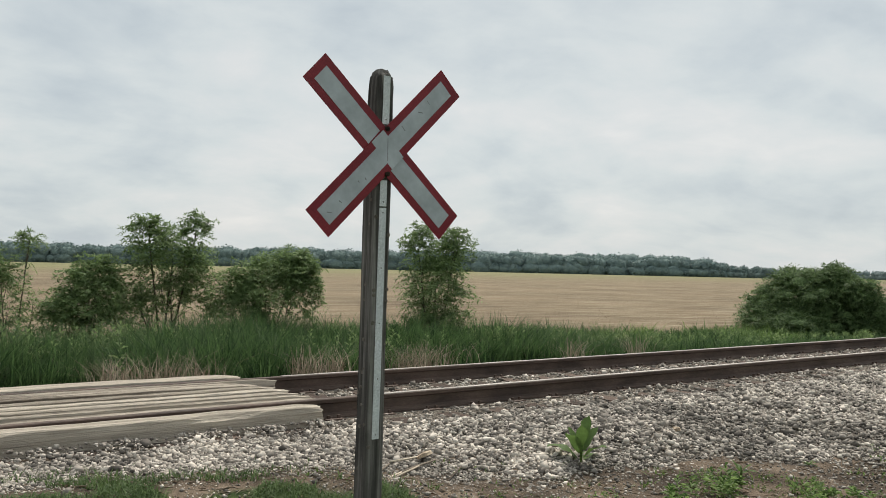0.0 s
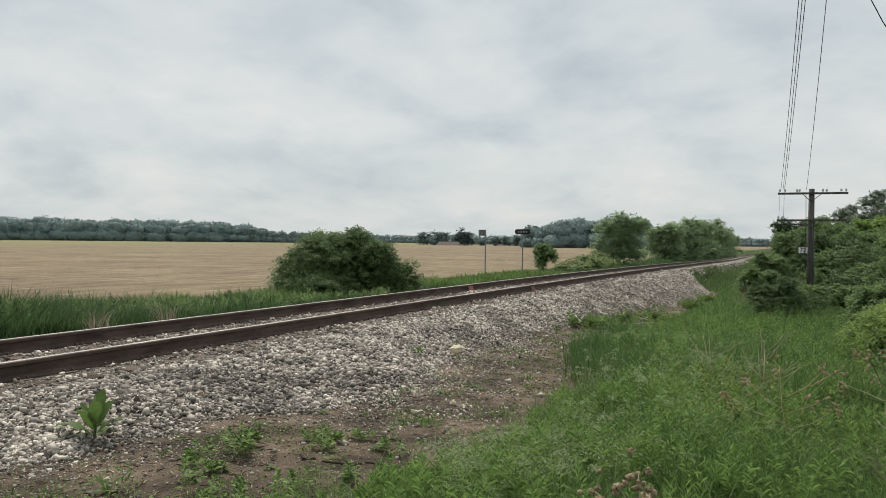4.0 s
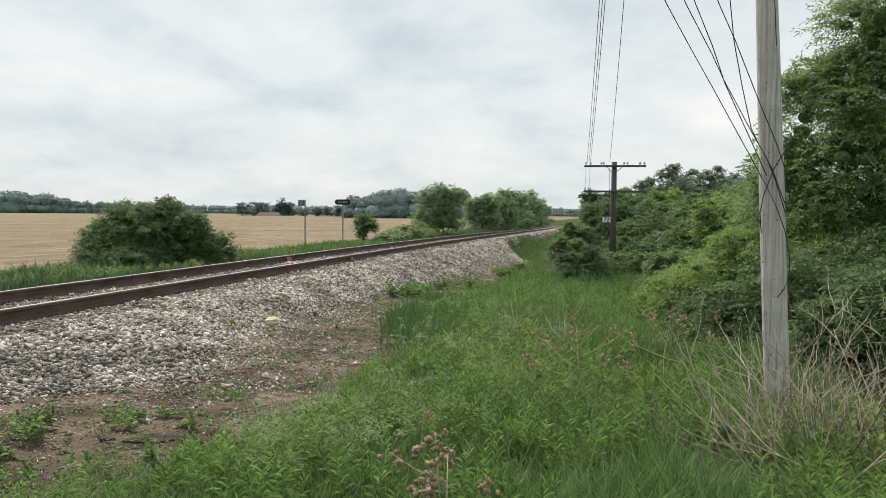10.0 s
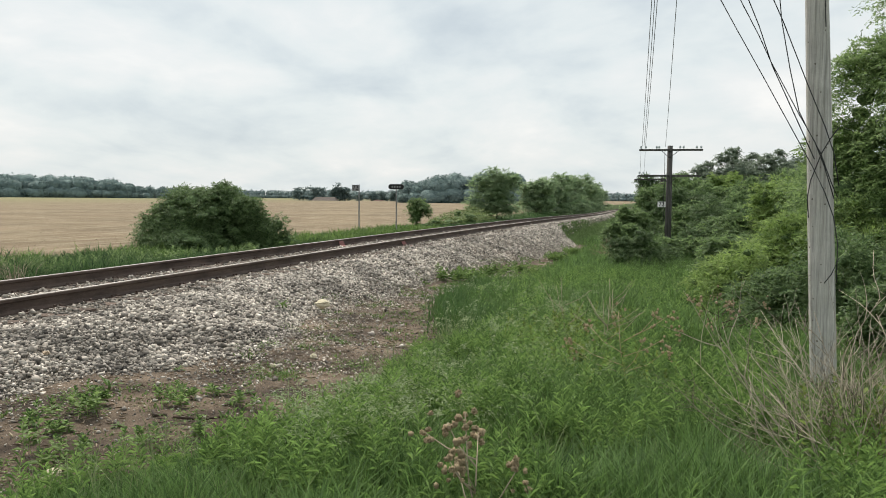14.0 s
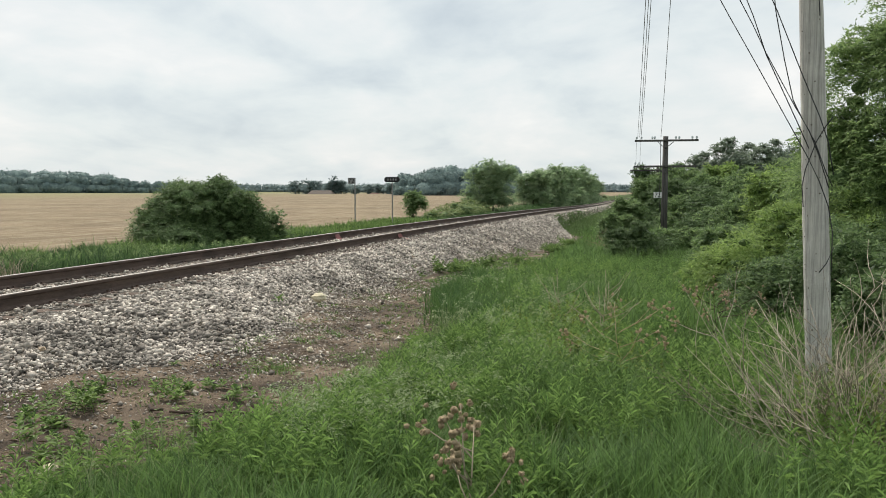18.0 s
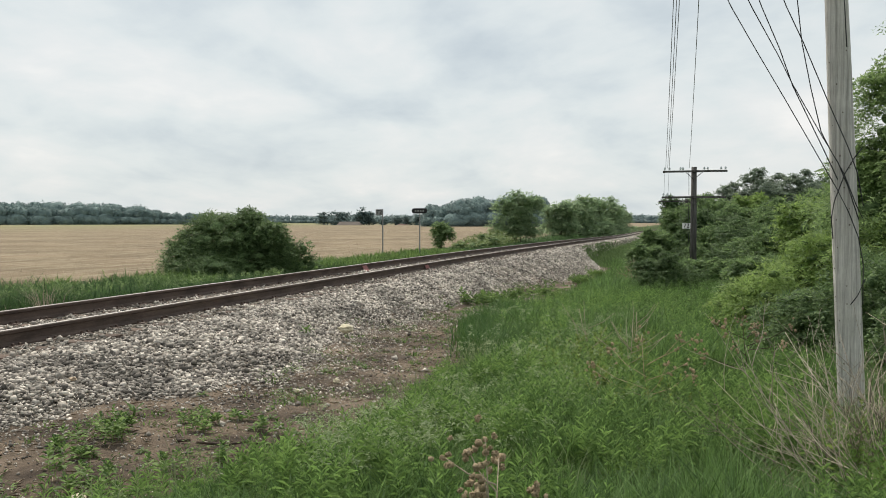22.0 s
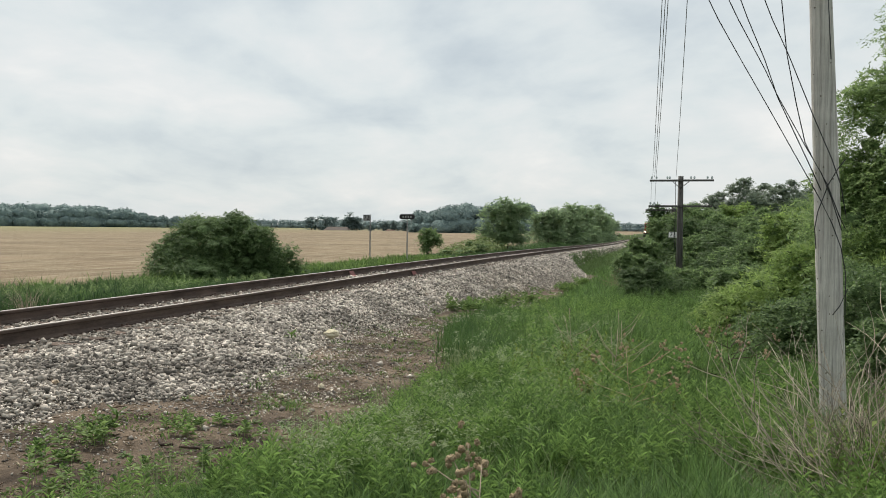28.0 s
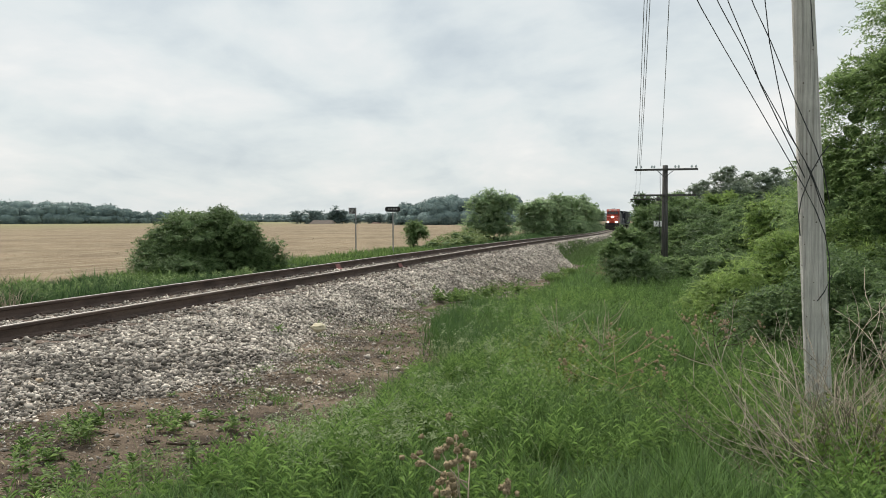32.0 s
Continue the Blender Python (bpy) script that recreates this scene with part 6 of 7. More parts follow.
# the big dark bush
shrub("large rounded dark-green bush beside the track", (22.3, 12.5),
      [((.1, .2, .95), (1.3, 1.5, 1.05), 1.0), ((-.35, 1.1, .65), (.9, .85, .8), .5), ((.4, -.9, .75), (1.0, 1.0, .95), .7), ((.0, .6, 1.6), (.8, .9, .6), .5), ((.1, -.35, 1.75), (.7, .7, .5), .4), ((.2, -1.1, 1.3), (.8, .7, .6), .4), ((-.1, 1.3, 1.1), (.7, .7, .6), .4), ((.6, -1.55, .5), (.7, .75, .8), .45), ((-.2, .3, .5), (1.5, 1.8, .7), .8)],
      100000, 0.066, "leaf_bush", 76, trunk=0.06, stems=6, clump=0.16, lumps=36, rough=0.35, core=0.6)
# along the far side of the line
shrub("small round shrub beside the line", (48.2, 13.6), [((0, 0, .95), (.8, .85, .8), 1), ((0, .1, 1.5), (.5, .5, .4), .3)], 8000, 0.10, "leaf_mid", 77, trunk=0.05, stems=4)
shrub("low weedy brush along the line", (58, 13.2), [((0, 0, .35), (2.4, 1.8, .7), 1), ((5, .3, .4), (2.8, 1.6, .8), 1), ((-5, -.2, .25), (2.2, 1.2, .5), .6)], 9000, 0.13, "leaf_willow", 78, trunk=0.03, stems=5)
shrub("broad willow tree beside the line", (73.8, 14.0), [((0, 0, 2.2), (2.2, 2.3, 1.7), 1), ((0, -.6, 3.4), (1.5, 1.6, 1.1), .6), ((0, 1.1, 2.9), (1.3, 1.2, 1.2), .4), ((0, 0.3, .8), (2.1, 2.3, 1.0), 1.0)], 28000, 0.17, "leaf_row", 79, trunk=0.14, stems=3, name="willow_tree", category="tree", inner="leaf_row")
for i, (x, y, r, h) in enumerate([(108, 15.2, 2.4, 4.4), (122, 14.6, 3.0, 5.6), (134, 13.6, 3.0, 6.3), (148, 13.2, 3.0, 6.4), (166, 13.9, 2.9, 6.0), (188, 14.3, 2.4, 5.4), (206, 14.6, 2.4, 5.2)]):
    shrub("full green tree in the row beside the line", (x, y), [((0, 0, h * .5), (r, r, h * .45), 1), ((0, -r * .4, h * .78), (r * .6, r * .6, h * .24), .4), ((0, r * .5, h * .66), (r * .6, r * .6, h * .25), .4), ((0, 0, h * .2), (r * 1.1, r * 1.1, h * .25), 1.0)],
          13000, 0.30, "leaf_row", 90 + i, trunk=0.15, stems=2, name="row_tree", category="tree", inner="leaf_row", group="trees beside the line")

# the side of the pole line: the thicket along the pole line
shrub("large leafy tree rising behind the utility pole", (13.8, -5.0),
      [((0, .4, 1.5), (1.7, 2.0, 1.6), 1.0), ((-.2, .9, 3.0), (1.3, 1.45, 1.1), .8), ((-.1, 1.45, 3.75), (.8, .85, .5), .35), ((0, .55, 4.6), (1.1, 1.3, .85), .6), ((0.3, -2.2, 3.0), (1.9, 2.0, 2.6), 1.0), ((-.6, 1.7, 1.2), (.9, 1.0, 1.1), .5), ((.1, 1.95, 2.5), (.6, .65, .55), .3), ((0, -1.4, 5.4), (1.8, 1.7, 1.5), .8), ((0, 0.0, 5.7), (.8, .7, .5), .25)],
      300000, 0.055, "leaf_tree", 110, trunk=0.16, stems=5, name="large_tree", category="tree", clump=0.14, rough=0.5, lumps=34, per=16, core=0.32)
shrub("light green feathery shrub before the tree", (12.8, -2.0), [((0, .1, .8), (.9, .95, .62), 1), ((.1, .75, .65), (.55, .45, .45), .4), ((.1, -.75, 1.0), (.8, .8, .75), .7), ((-.3, .35, .15), (.8, 1.0, .45), .8), ((-.2, -.6, .2), (.8, .8, .6), .6), ((0, -.2, 1.35), (.6, .6, .35), .3)], 76000, 0.070, "leaf_light", 111, trunk=0.04, stems=8, narrow=0.32, clump=0.22, lumps=24, rough=0.6, even=0.3, core=0.45)
shrub("dark green leafy shrub under the tree", (12.0, -3.0), [((0, 0, .75), (.8, .9, .8), 1), ((.1, .7, .45), (.5, .6, .5), .5), ((-.4, -.6, .7), (.7, .7, .8), .5)], 32000, 0.06, "leaf_bush", 116, trunk=0.04, stems=7, clump=0.2, rough=0.6, even=0.3, core=0.55)
shrub("dark twiggy shrub below the pole line", (24.0, .3), [((0, .1, .5), (.7, .6, .5), 1), ((.2, -.6, .45), (.6, .5, .5), .4), ((0, .45, .75), (.35, .3, .4), .3), ((.1, -.15, .95), (.35, .3, .35), .3)], 16000, 0.07, "leaf_dark", 112, trunk=0.05, stems=14, rough=0.8, even=0.4, core=0.5, clump=0.3)
shrub("dark undergrowth behind the utility pole", (9.6, -3.4), [((0, 0, .7), (1.0, .9, .8), 1), ((.6, .4, .5), (.7, .6, .6), .5), ((-.8, -.6, .6), (.9, .7, .8), .6)], 22000, 0.064, "leaf_dark", 114, trunk=0.03, stems=6, rough=0.6, even=0.3, clump=0.2)
shrub("dark low shrub behind the utility pole", (8.9, -2.75), [((0, 0, .6), (.6, .55, .65), 1), ((.3, .3, .45), (.45, .4, .5), .5), ((-.4, -.5, .7), (.6, .5, .75), .6)], 20000, 0.055, "leaf_bush", 117, trunk=0.03, stems=7, rough=0.6, even=0.35, clump=0.22, core=0.5)
shrub("dark low shrub before the feathery one", (10.9, -2.0), [((0, 0, .5), (.55, .7, .6), 1), ((.3, .5, .4), (.45, .5, .5), .5), ((-.1, -.6, .65), (.5, .5, .7), .6)], 20000, 0.055, "leaf_bush", 118, trunk=0.03, stems=7, rough=0.6, even=0.35, clump=0.22, core=0.5)
shrub("dark undergrowth behind the utility pole", (8.0, -4.2), [((0, 0, .8), (1.1, 1.0, 1.0), 1), ((.2, .6, .4), (.7, .5, .5), .5)], 16000, 0.064, "leaf_dark", 115, trunk=0.03, stems=6, rough=0.6, even=0.3, clump=0.2)
shrub("dark green shrub in the thicket", (17.5, -3.2), [((0, 0, .9), (1.4, 1.1, 1.0), 1), ((1.2, -.8, 1.5), (1.4, 1.2, 1.3), .8)], 38000, 0.068, "leaf_mid", 113, trunk=0.05, stems=5, lumps=22, rough=0.6, even=0.3, clump=0.2)
# x, y, half width, top, leaf
THICKET = [(70, .55, 1.15, 3.7, "leaf_dark"), (55, .1, 1.25, 2.7, "leaf_mid"), (47, 1.2, .75, 1.2, "leaf_mid"), (35, 1.2, .7, .7, "leaf_mid"), (28, -.9, .8, .45, "leaf_mid"), (58, -1.9, 1.7, 3.3, "leaf_mid"), (45, -1.3, 1.5, 2.35, "leaf_dark"),
           (62, -4.4, 1.3, 3.65, "leaf_light"), (52, -3.6, 1.6, 2.7, "leaf_mid"), (50, -5.9, 1.8, 3.0, "leaf_mid"), (26, -3.6, .9, 2.35, "leaf_light"), (40, -1.8, 1.2, 1.5, "leaf_mid"), (34, -3.0, 1.5, 1.7, "leaf_dark"), (40, -4.4, 1.7, 2.2, "leaf_mid"),
           (30, -2.1, 1.0, .8, "leaf_dark"), (27, -2.9, 1.2, 1.45, "leaf_mid"), (22, -4.8, 1.6, 2.5, "leaf_mid"), (31, -5.4, 1.8, 2.9, "leaf_mid"), (44, -7.8, 2.2, 3.1, "leaf_light"), (56, -8.6, 2.2, 3.6, "leaf_dark"), (70, -1.4, 1.5, 3.9, "leaf_mid"), (20, -2.0, .9, .85, "leaf_mid")]
for i, (x, y, r, top, m) in enumerate(THICKET):
    h = top - gz(x, y)
    shrub("leafy shrub in the thicket along the pole line", (x, y), [((0, 0, h * .42), (r, r, h * .44), 1), ((0, r * .4, h * .70), (r * .55, r * .55, h * .25), .4), ((.3, -r * .45, h * .66), (r * .6, r * .6, h * .28), .4), ((-.2, 0, h * .18), (r * 1.1, r * 1.15, h * .2), .4)],
          16000, 0.060 + 0.0017 * x, m, 120 + i, trunk=0.06, stems=4, group="thicket shrubs", lumps=22, rough=0.7, even=0.35, clump=0.2, core=0.5)
for i, (x, y, top, r) in enumerate([(84, -2.2, 4.1, 1.8), (85, -4.3, 5.2, 2.2), (84, -6.5, 6.5, 2.3), (87, -8.4, 6.1, 2.8), (85, -10.6, 6.3, 2.8), (88, -12.6, 5.7, 2.8), (86, -15.0, 6.0, 3.2), (92, -19.5, 6.2, 4.2)]):
    h = top - gz(x, y)
    shrub("spreading pine above the thicket, needles paled for haze", (x, y), [((0, 0, h * .30), (r * 1.1, r * 1.1, h * .24), 1), ((0, r * .25, h * .55), (r * .95, r * .9, h * .18), .9), ((0, -r * .3, h * .68), (r * .8, r * .75, h * .17), .8), ((0, r * .2, h * .84), (r * .5, r * .5, h * .12), .5), ((0, -r * .1, h * .95), (r * .24, r * .24, h * .07), .2)],
          15000, 0.19, "leaf_pine", 160 + i, trunk=0.2, stems=1, name="pine_tree", category="tree", narrow=0.4, group="pines", lumps=18, even=0.4, rough=0.6, inner="leaf_pine")


# ---- woods and farms in the distance ----
def far_wood(name, label, bearing0, bearing1, dist, height, step, material, seed, leaf, crown=240):
    """A belt of trees seen from far: massed crowns, uneven in height, with loose leaves at their outlines."""
    src = np.random.default_rng(seed)
    P, crowns = [], []
    n = int(abs(bearing1 - bearing0) / step)
    for i in range(n):
        a = radians(bearing0 + (bearing1 - bearing0) * (i + src.uniform(-.3, .3)) / n)
        f = (i + 0.5) / n
        for row in range(2):
            d = dist(f) + row * 10 + src.uniform(-3, 3)
            h = height(f) * src.uniform(0.86, 1.05) * (1.0 if row else 0.86)
            r = h * src.uniform(0.42, 0.6)
            c = np.array([math.cos(a) * d, math.sin(a) * d, 0])
            crowns.append((c + [0, 0, h * .56], (r, r, h * .42)))
            if not row:
                crowns.append((c + [-2, 0, h * .2], (r * 1.3, r * 1.3, h * .38)))
            q = src.normal(size=(crown, 3))
            q[:, 2] = np.abs(q[:, 2]) * np.where(src.random(crown) < 0.75, 1, -1)
            q /= np.linalg.norm(q, axis=1)[:, None]
            P.append(c + [0, 0, h * .56] + q * src.uniform(0.92, 1.16, (crown, 1)) * [r, r, h * .42])
            if not row:
                q = src.normal(size=(crown, 3))
                q /= np.linalg.norm(q, axis=1)[:, None]
                P.append(c + [-2, 0, h * .2] + q * src.uniform(0.98, 1.18, (crown, 1)) * [r * 1.3, r * 1.3, h * .38])
    v, l, s = massed_crowns(crowns, src, 1.0, 2)
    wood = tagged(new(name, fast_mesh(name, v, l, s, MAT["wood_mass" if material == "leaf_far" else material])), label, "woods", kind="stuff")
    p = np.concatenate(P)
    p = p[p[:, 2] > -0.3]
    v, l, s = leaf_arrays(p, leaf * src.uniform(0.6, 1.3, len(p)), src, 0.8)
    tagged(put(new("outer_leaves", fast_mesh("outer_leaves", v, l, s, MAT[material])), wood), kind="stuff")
    return wood


wood_top = smooth_table([(28, 5.6), (31, 6.0), (33, 6.8), (34.6, 9.4), (36, 11.6), (42, 13.2), (48, 13.4), (58, 12.6), (67, 11.8), (86, 10.6)])
# these belts get their haze from pale blue-green leaf colours
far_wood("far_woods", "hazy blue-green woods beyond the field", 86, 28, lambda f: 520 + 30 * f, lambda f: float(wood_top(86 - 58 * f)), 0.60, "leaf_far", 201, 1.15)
far_wood("distant_woods", "distant low woods on the horizon, tinted haze blue", 34, -8, lambda f: 900.0, lambda f: 8.6, 0.36, "leaf_hazy", 202, 1.6, 60)
far_wood("field_wood", "green copse behind the field, paled for haze", 16.8, 9.0, lambda f: 300.0, lambda f: 9.8 * (0.72 + 0.34 * math.sin(min(f * 2.4, 1.9))), 0.62, "leaf_far", 203, 0.7, 500)


def far_tree(bearing, d, h, r, material, seed):
    a = radians(bearing)
    x, y = math.cos(a) * d, math.sin(a) * d
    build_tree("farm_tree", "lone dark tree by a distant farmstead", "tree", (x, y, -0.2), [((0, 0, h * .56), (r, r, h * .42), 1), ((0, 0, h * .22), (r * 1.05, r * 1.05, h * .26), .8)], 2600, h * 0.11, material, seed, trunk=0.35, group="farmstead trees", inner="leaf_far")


# farmstead trees share the haze-tinted leaf_far colour
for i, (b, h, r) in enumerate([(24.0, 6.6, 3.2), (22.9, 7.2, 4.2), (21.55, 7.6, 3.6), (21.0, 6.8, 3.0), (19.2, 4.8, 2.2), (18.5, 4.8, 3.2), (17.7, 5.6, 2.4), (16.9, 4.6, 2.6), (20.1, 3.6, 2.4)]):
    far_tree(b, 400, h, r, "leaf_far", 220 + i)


def farm_house(bearing, d, size, roof, label):
    a = radians(bearing)
    x, y = math.cos(a) * d, math.sin(a) * d
    house = thing("farm_house", label, "house", at=(x, y, -2.3))
    house.rotation_euler = (0, 0, radians(bearing + 75))
    w, dp, h = size
    part("wall", a_box((0, 0, h / 2), (w, dp, h)), MAT["wall_paint"], house)
    bm = bmesh.new()
    o = 0.35
    v = [bm.verts.new(p) for p in ((-w / 2 - o, -dp / 2 - o, h), (w / 2 + o, -dp / 2 - o, h), (w / 2 + o, dp / 2 + o, h), (-w / 2 - o, dp / 2 + o, h), (-w / 2 + 1, 0, h + dp * .28), (w / 2 - 1, 0, h + dp * .28))]
    for f in ((0, 1, 5, 4), (2, 3, 4, 5), (1, 2, 5), (3, 0, 4), (3, 2, 1, 0)):
        bm.faces.new([v[i] for i in f])
    part("roof", bm, MAT[roof], house)
    for k in (-0.3, 0.0, 0.3):
        win = part("window", a_box((k * w, -dp / 2 - 0.02, h * 0.55), (1.1, 0.06, 1.0)), MAT["window"], house)
        part("window_frame", a_box((k * w, -dp / 2 - 0.05, h * 0.55 - 0.56), (1.3, 0.1, 0.1)), MAT["loco_white"], win)


farm_house(22.3, 392, (11, 7, 1.9), "roof", "low pale bungalow with a brown roof among trees")
farm_house(18.75, 395, (5, 4, 1.7), "roof_red", "small pale outbuilding with a rust-red roof")


# ---- signs along the line ----
def line_sign(at, top, label, kind):
    sign = thing("trackside_sign", label, "railway sign", at=at)
    part("post", a_box((0, 0, (top - 0.3) / 2), (0.06, 0.05, top + 0.3), bevel=0.008), MAT["steel_post"], sign)
    if kind == "oval":
        bm = bmesh.new()
        n, w, h = 28, 0.40, 0.13
        ring = [(math.copysign(w - h, math.cos(t)) + h * math.cos(t), h * math.sin(t)) for t in [2 * math.pi * (i + .5) / n for i in range(n)]]
        f = [bm.verts.new((-0.045, y, top - 0.03 + z)) for y, z in ring]
        b = [bm.verts.new((-0.035, y, top - 0.03 + z)) for y, z in ring]
        bm.faces.new(f)
        bm.faces.new(b[::-1])
        for i in range(n):
            bm.faces.new((f[i], b[i], b[(i + 1) % n], f[(i + 1) % n]))
        bmesh.ops.recalc_face_normals(bm, faces=bm.faces)
        plate = part("plate", bm, MAT["black"], sign, "black oval plate")
        for k in (-0.2, -0.07, 0.07, 0.2):
            part("marking", a_box((-0.048, k, top - 0.03), (0.003, 0.07, 0.09)), MAT["steel_post"], plate)
    else:
        number_plate(sign, (-0.05, 0.17, top - 0.16), 0.36, 0.30, "steel_post", "black")


def digits(text, size, material, parent, m):
    cu = bpy.data.curves.new("number", "FONT")
    cu.body, cu.size, cu.align_x, cu.align_y, cu.extrude = text, size, "CENTER", "CENTER", 0.002
    ob = new("number", cu)
    me = bpy.data.meshes.new_from_object(ob)
    bpy.data.objects.remove(ob)
    me.materials.clear()
    me.materials.append(MAT[material])
    ob = put(new("number", me), parent)
    ob.matrix_basis = m
    return ob


def number_plate(parent, at, w, h, face, ink):
    plate = part("plate", a_box(at, (0.006, w, h), bevel=0.002), MAT[face], parent, "rectangular mile plate with the number 72")
    digits("72", h * 1.05, ink, plate, Matrix.Translation((at[0] - 0.008, at[1], at[2])) @ Matrix(((0, 0, -1, 0), (-1, 0, 0, 0), (0, 1, 0, 0), (0, 0, 0, 1))))


line_sign((39.65, 14.15, gz(39.65, 14.15)), 2.2 - gz(39.65, 14.15), "galvanised mile post with a plate numbered 72", "number")
line_sign((40.2, 12.40, gz(40.2, 12.4)), 2.14 - gz(40.2, 12.4), "galvanised post with a black oval plate", "oval")


# ---- poles and wires ----
def insulator(parent, at):
    bm = disc(bmesh.new(), at, 0.035, 0.05, "Z", 10)
    disc(bm, (at[0], at[1], at[2] + 0.055), 0.055, 0.07, "Z", 10, 0.03)
    part("insulator", bm, MAT["glass"], parent, "pale glass insulator")


def telegraph_pole(at, top, arms, label, radius=0.13):
    pole = thing("telegraph_pole", label, "telegraph pole", "poles along the line", at=at)
    h = top - at[2]
    pts = [(0, 0, -0.5), (0.01, 0.01, h * 0.5), (0.02, 0.0, h)]
    put(new("shaft", tubes("shaft", [(pts, [radius * 1.1, radius, radius * 0.85], 12)], MAT["old_pole"])), pole)
    for z, y0, y1, pins in arms:
        arm = part("crossarm", a_box((-0.12, (y0 + y1) / 2, z - at[2]), (0.09, abs(y1 - y0), 0.085), bevel=0.01), MAT["old_pole"], pole)
        for s, y in ((1, y0), (-1, y1)):
            if abs(y) > 0.6:
                put(new("brace", tubes("brace", [([(-0.13, y * 0.26, z - at[2] - 0.04), (-0.12, 0.02, z - at[2] - 0.34)], [0.014, 0.014], 5)], MAT["old_pole"])), arm)
        for y in pins:
            insulator(arm, (-0.12, y, z - at[2] + 0.09))
    return pole


P2 = (38.2, -0.62, gz(38.2, -0.62))
pole2 = telegraph_pole(P2, 3.92, [(3.73, 1.30, -1.36, (1.22, 1.02, 0.56, 0.46, -0.42, -0.56, -1.10, -1.28)), (2.62, 1.33, -1.3, (1.26, 1.10))], "old dark telegraph pole with two crossarms and insulators")
number_plate(pole2, (-0.16, 0.30, 1.39 - P2[2]), 0.34, 0.24, "white", "black")
put(new("hanging_cable", tubes("hanging_cable", [([(-0.18, 0.22, 3.7 - P2[2]), (-0.2, 0.20, 2.4 - P2[2]), (-0.2, 0.24, 1.2 - P2[2]), (-0.18, 0.12, -0.1 - P2[2])], 0.012, 5)], MAT["loose_wire"])), pole2)
telegraph_pole((62, -0.3, gz(62, -0.3)), 3.15, [(3.0, 1.9, -1.2, (1.7, -1.0))], "old telegraph pole with one crossarm above the thicket")
telegraph_pole((92, 0.4, gz(92, 0.4)), 2.75, [(2.5, 1.9, -1.2, (1.7, -1.0))], "old telegraph pole with one crossarm above the thicket")


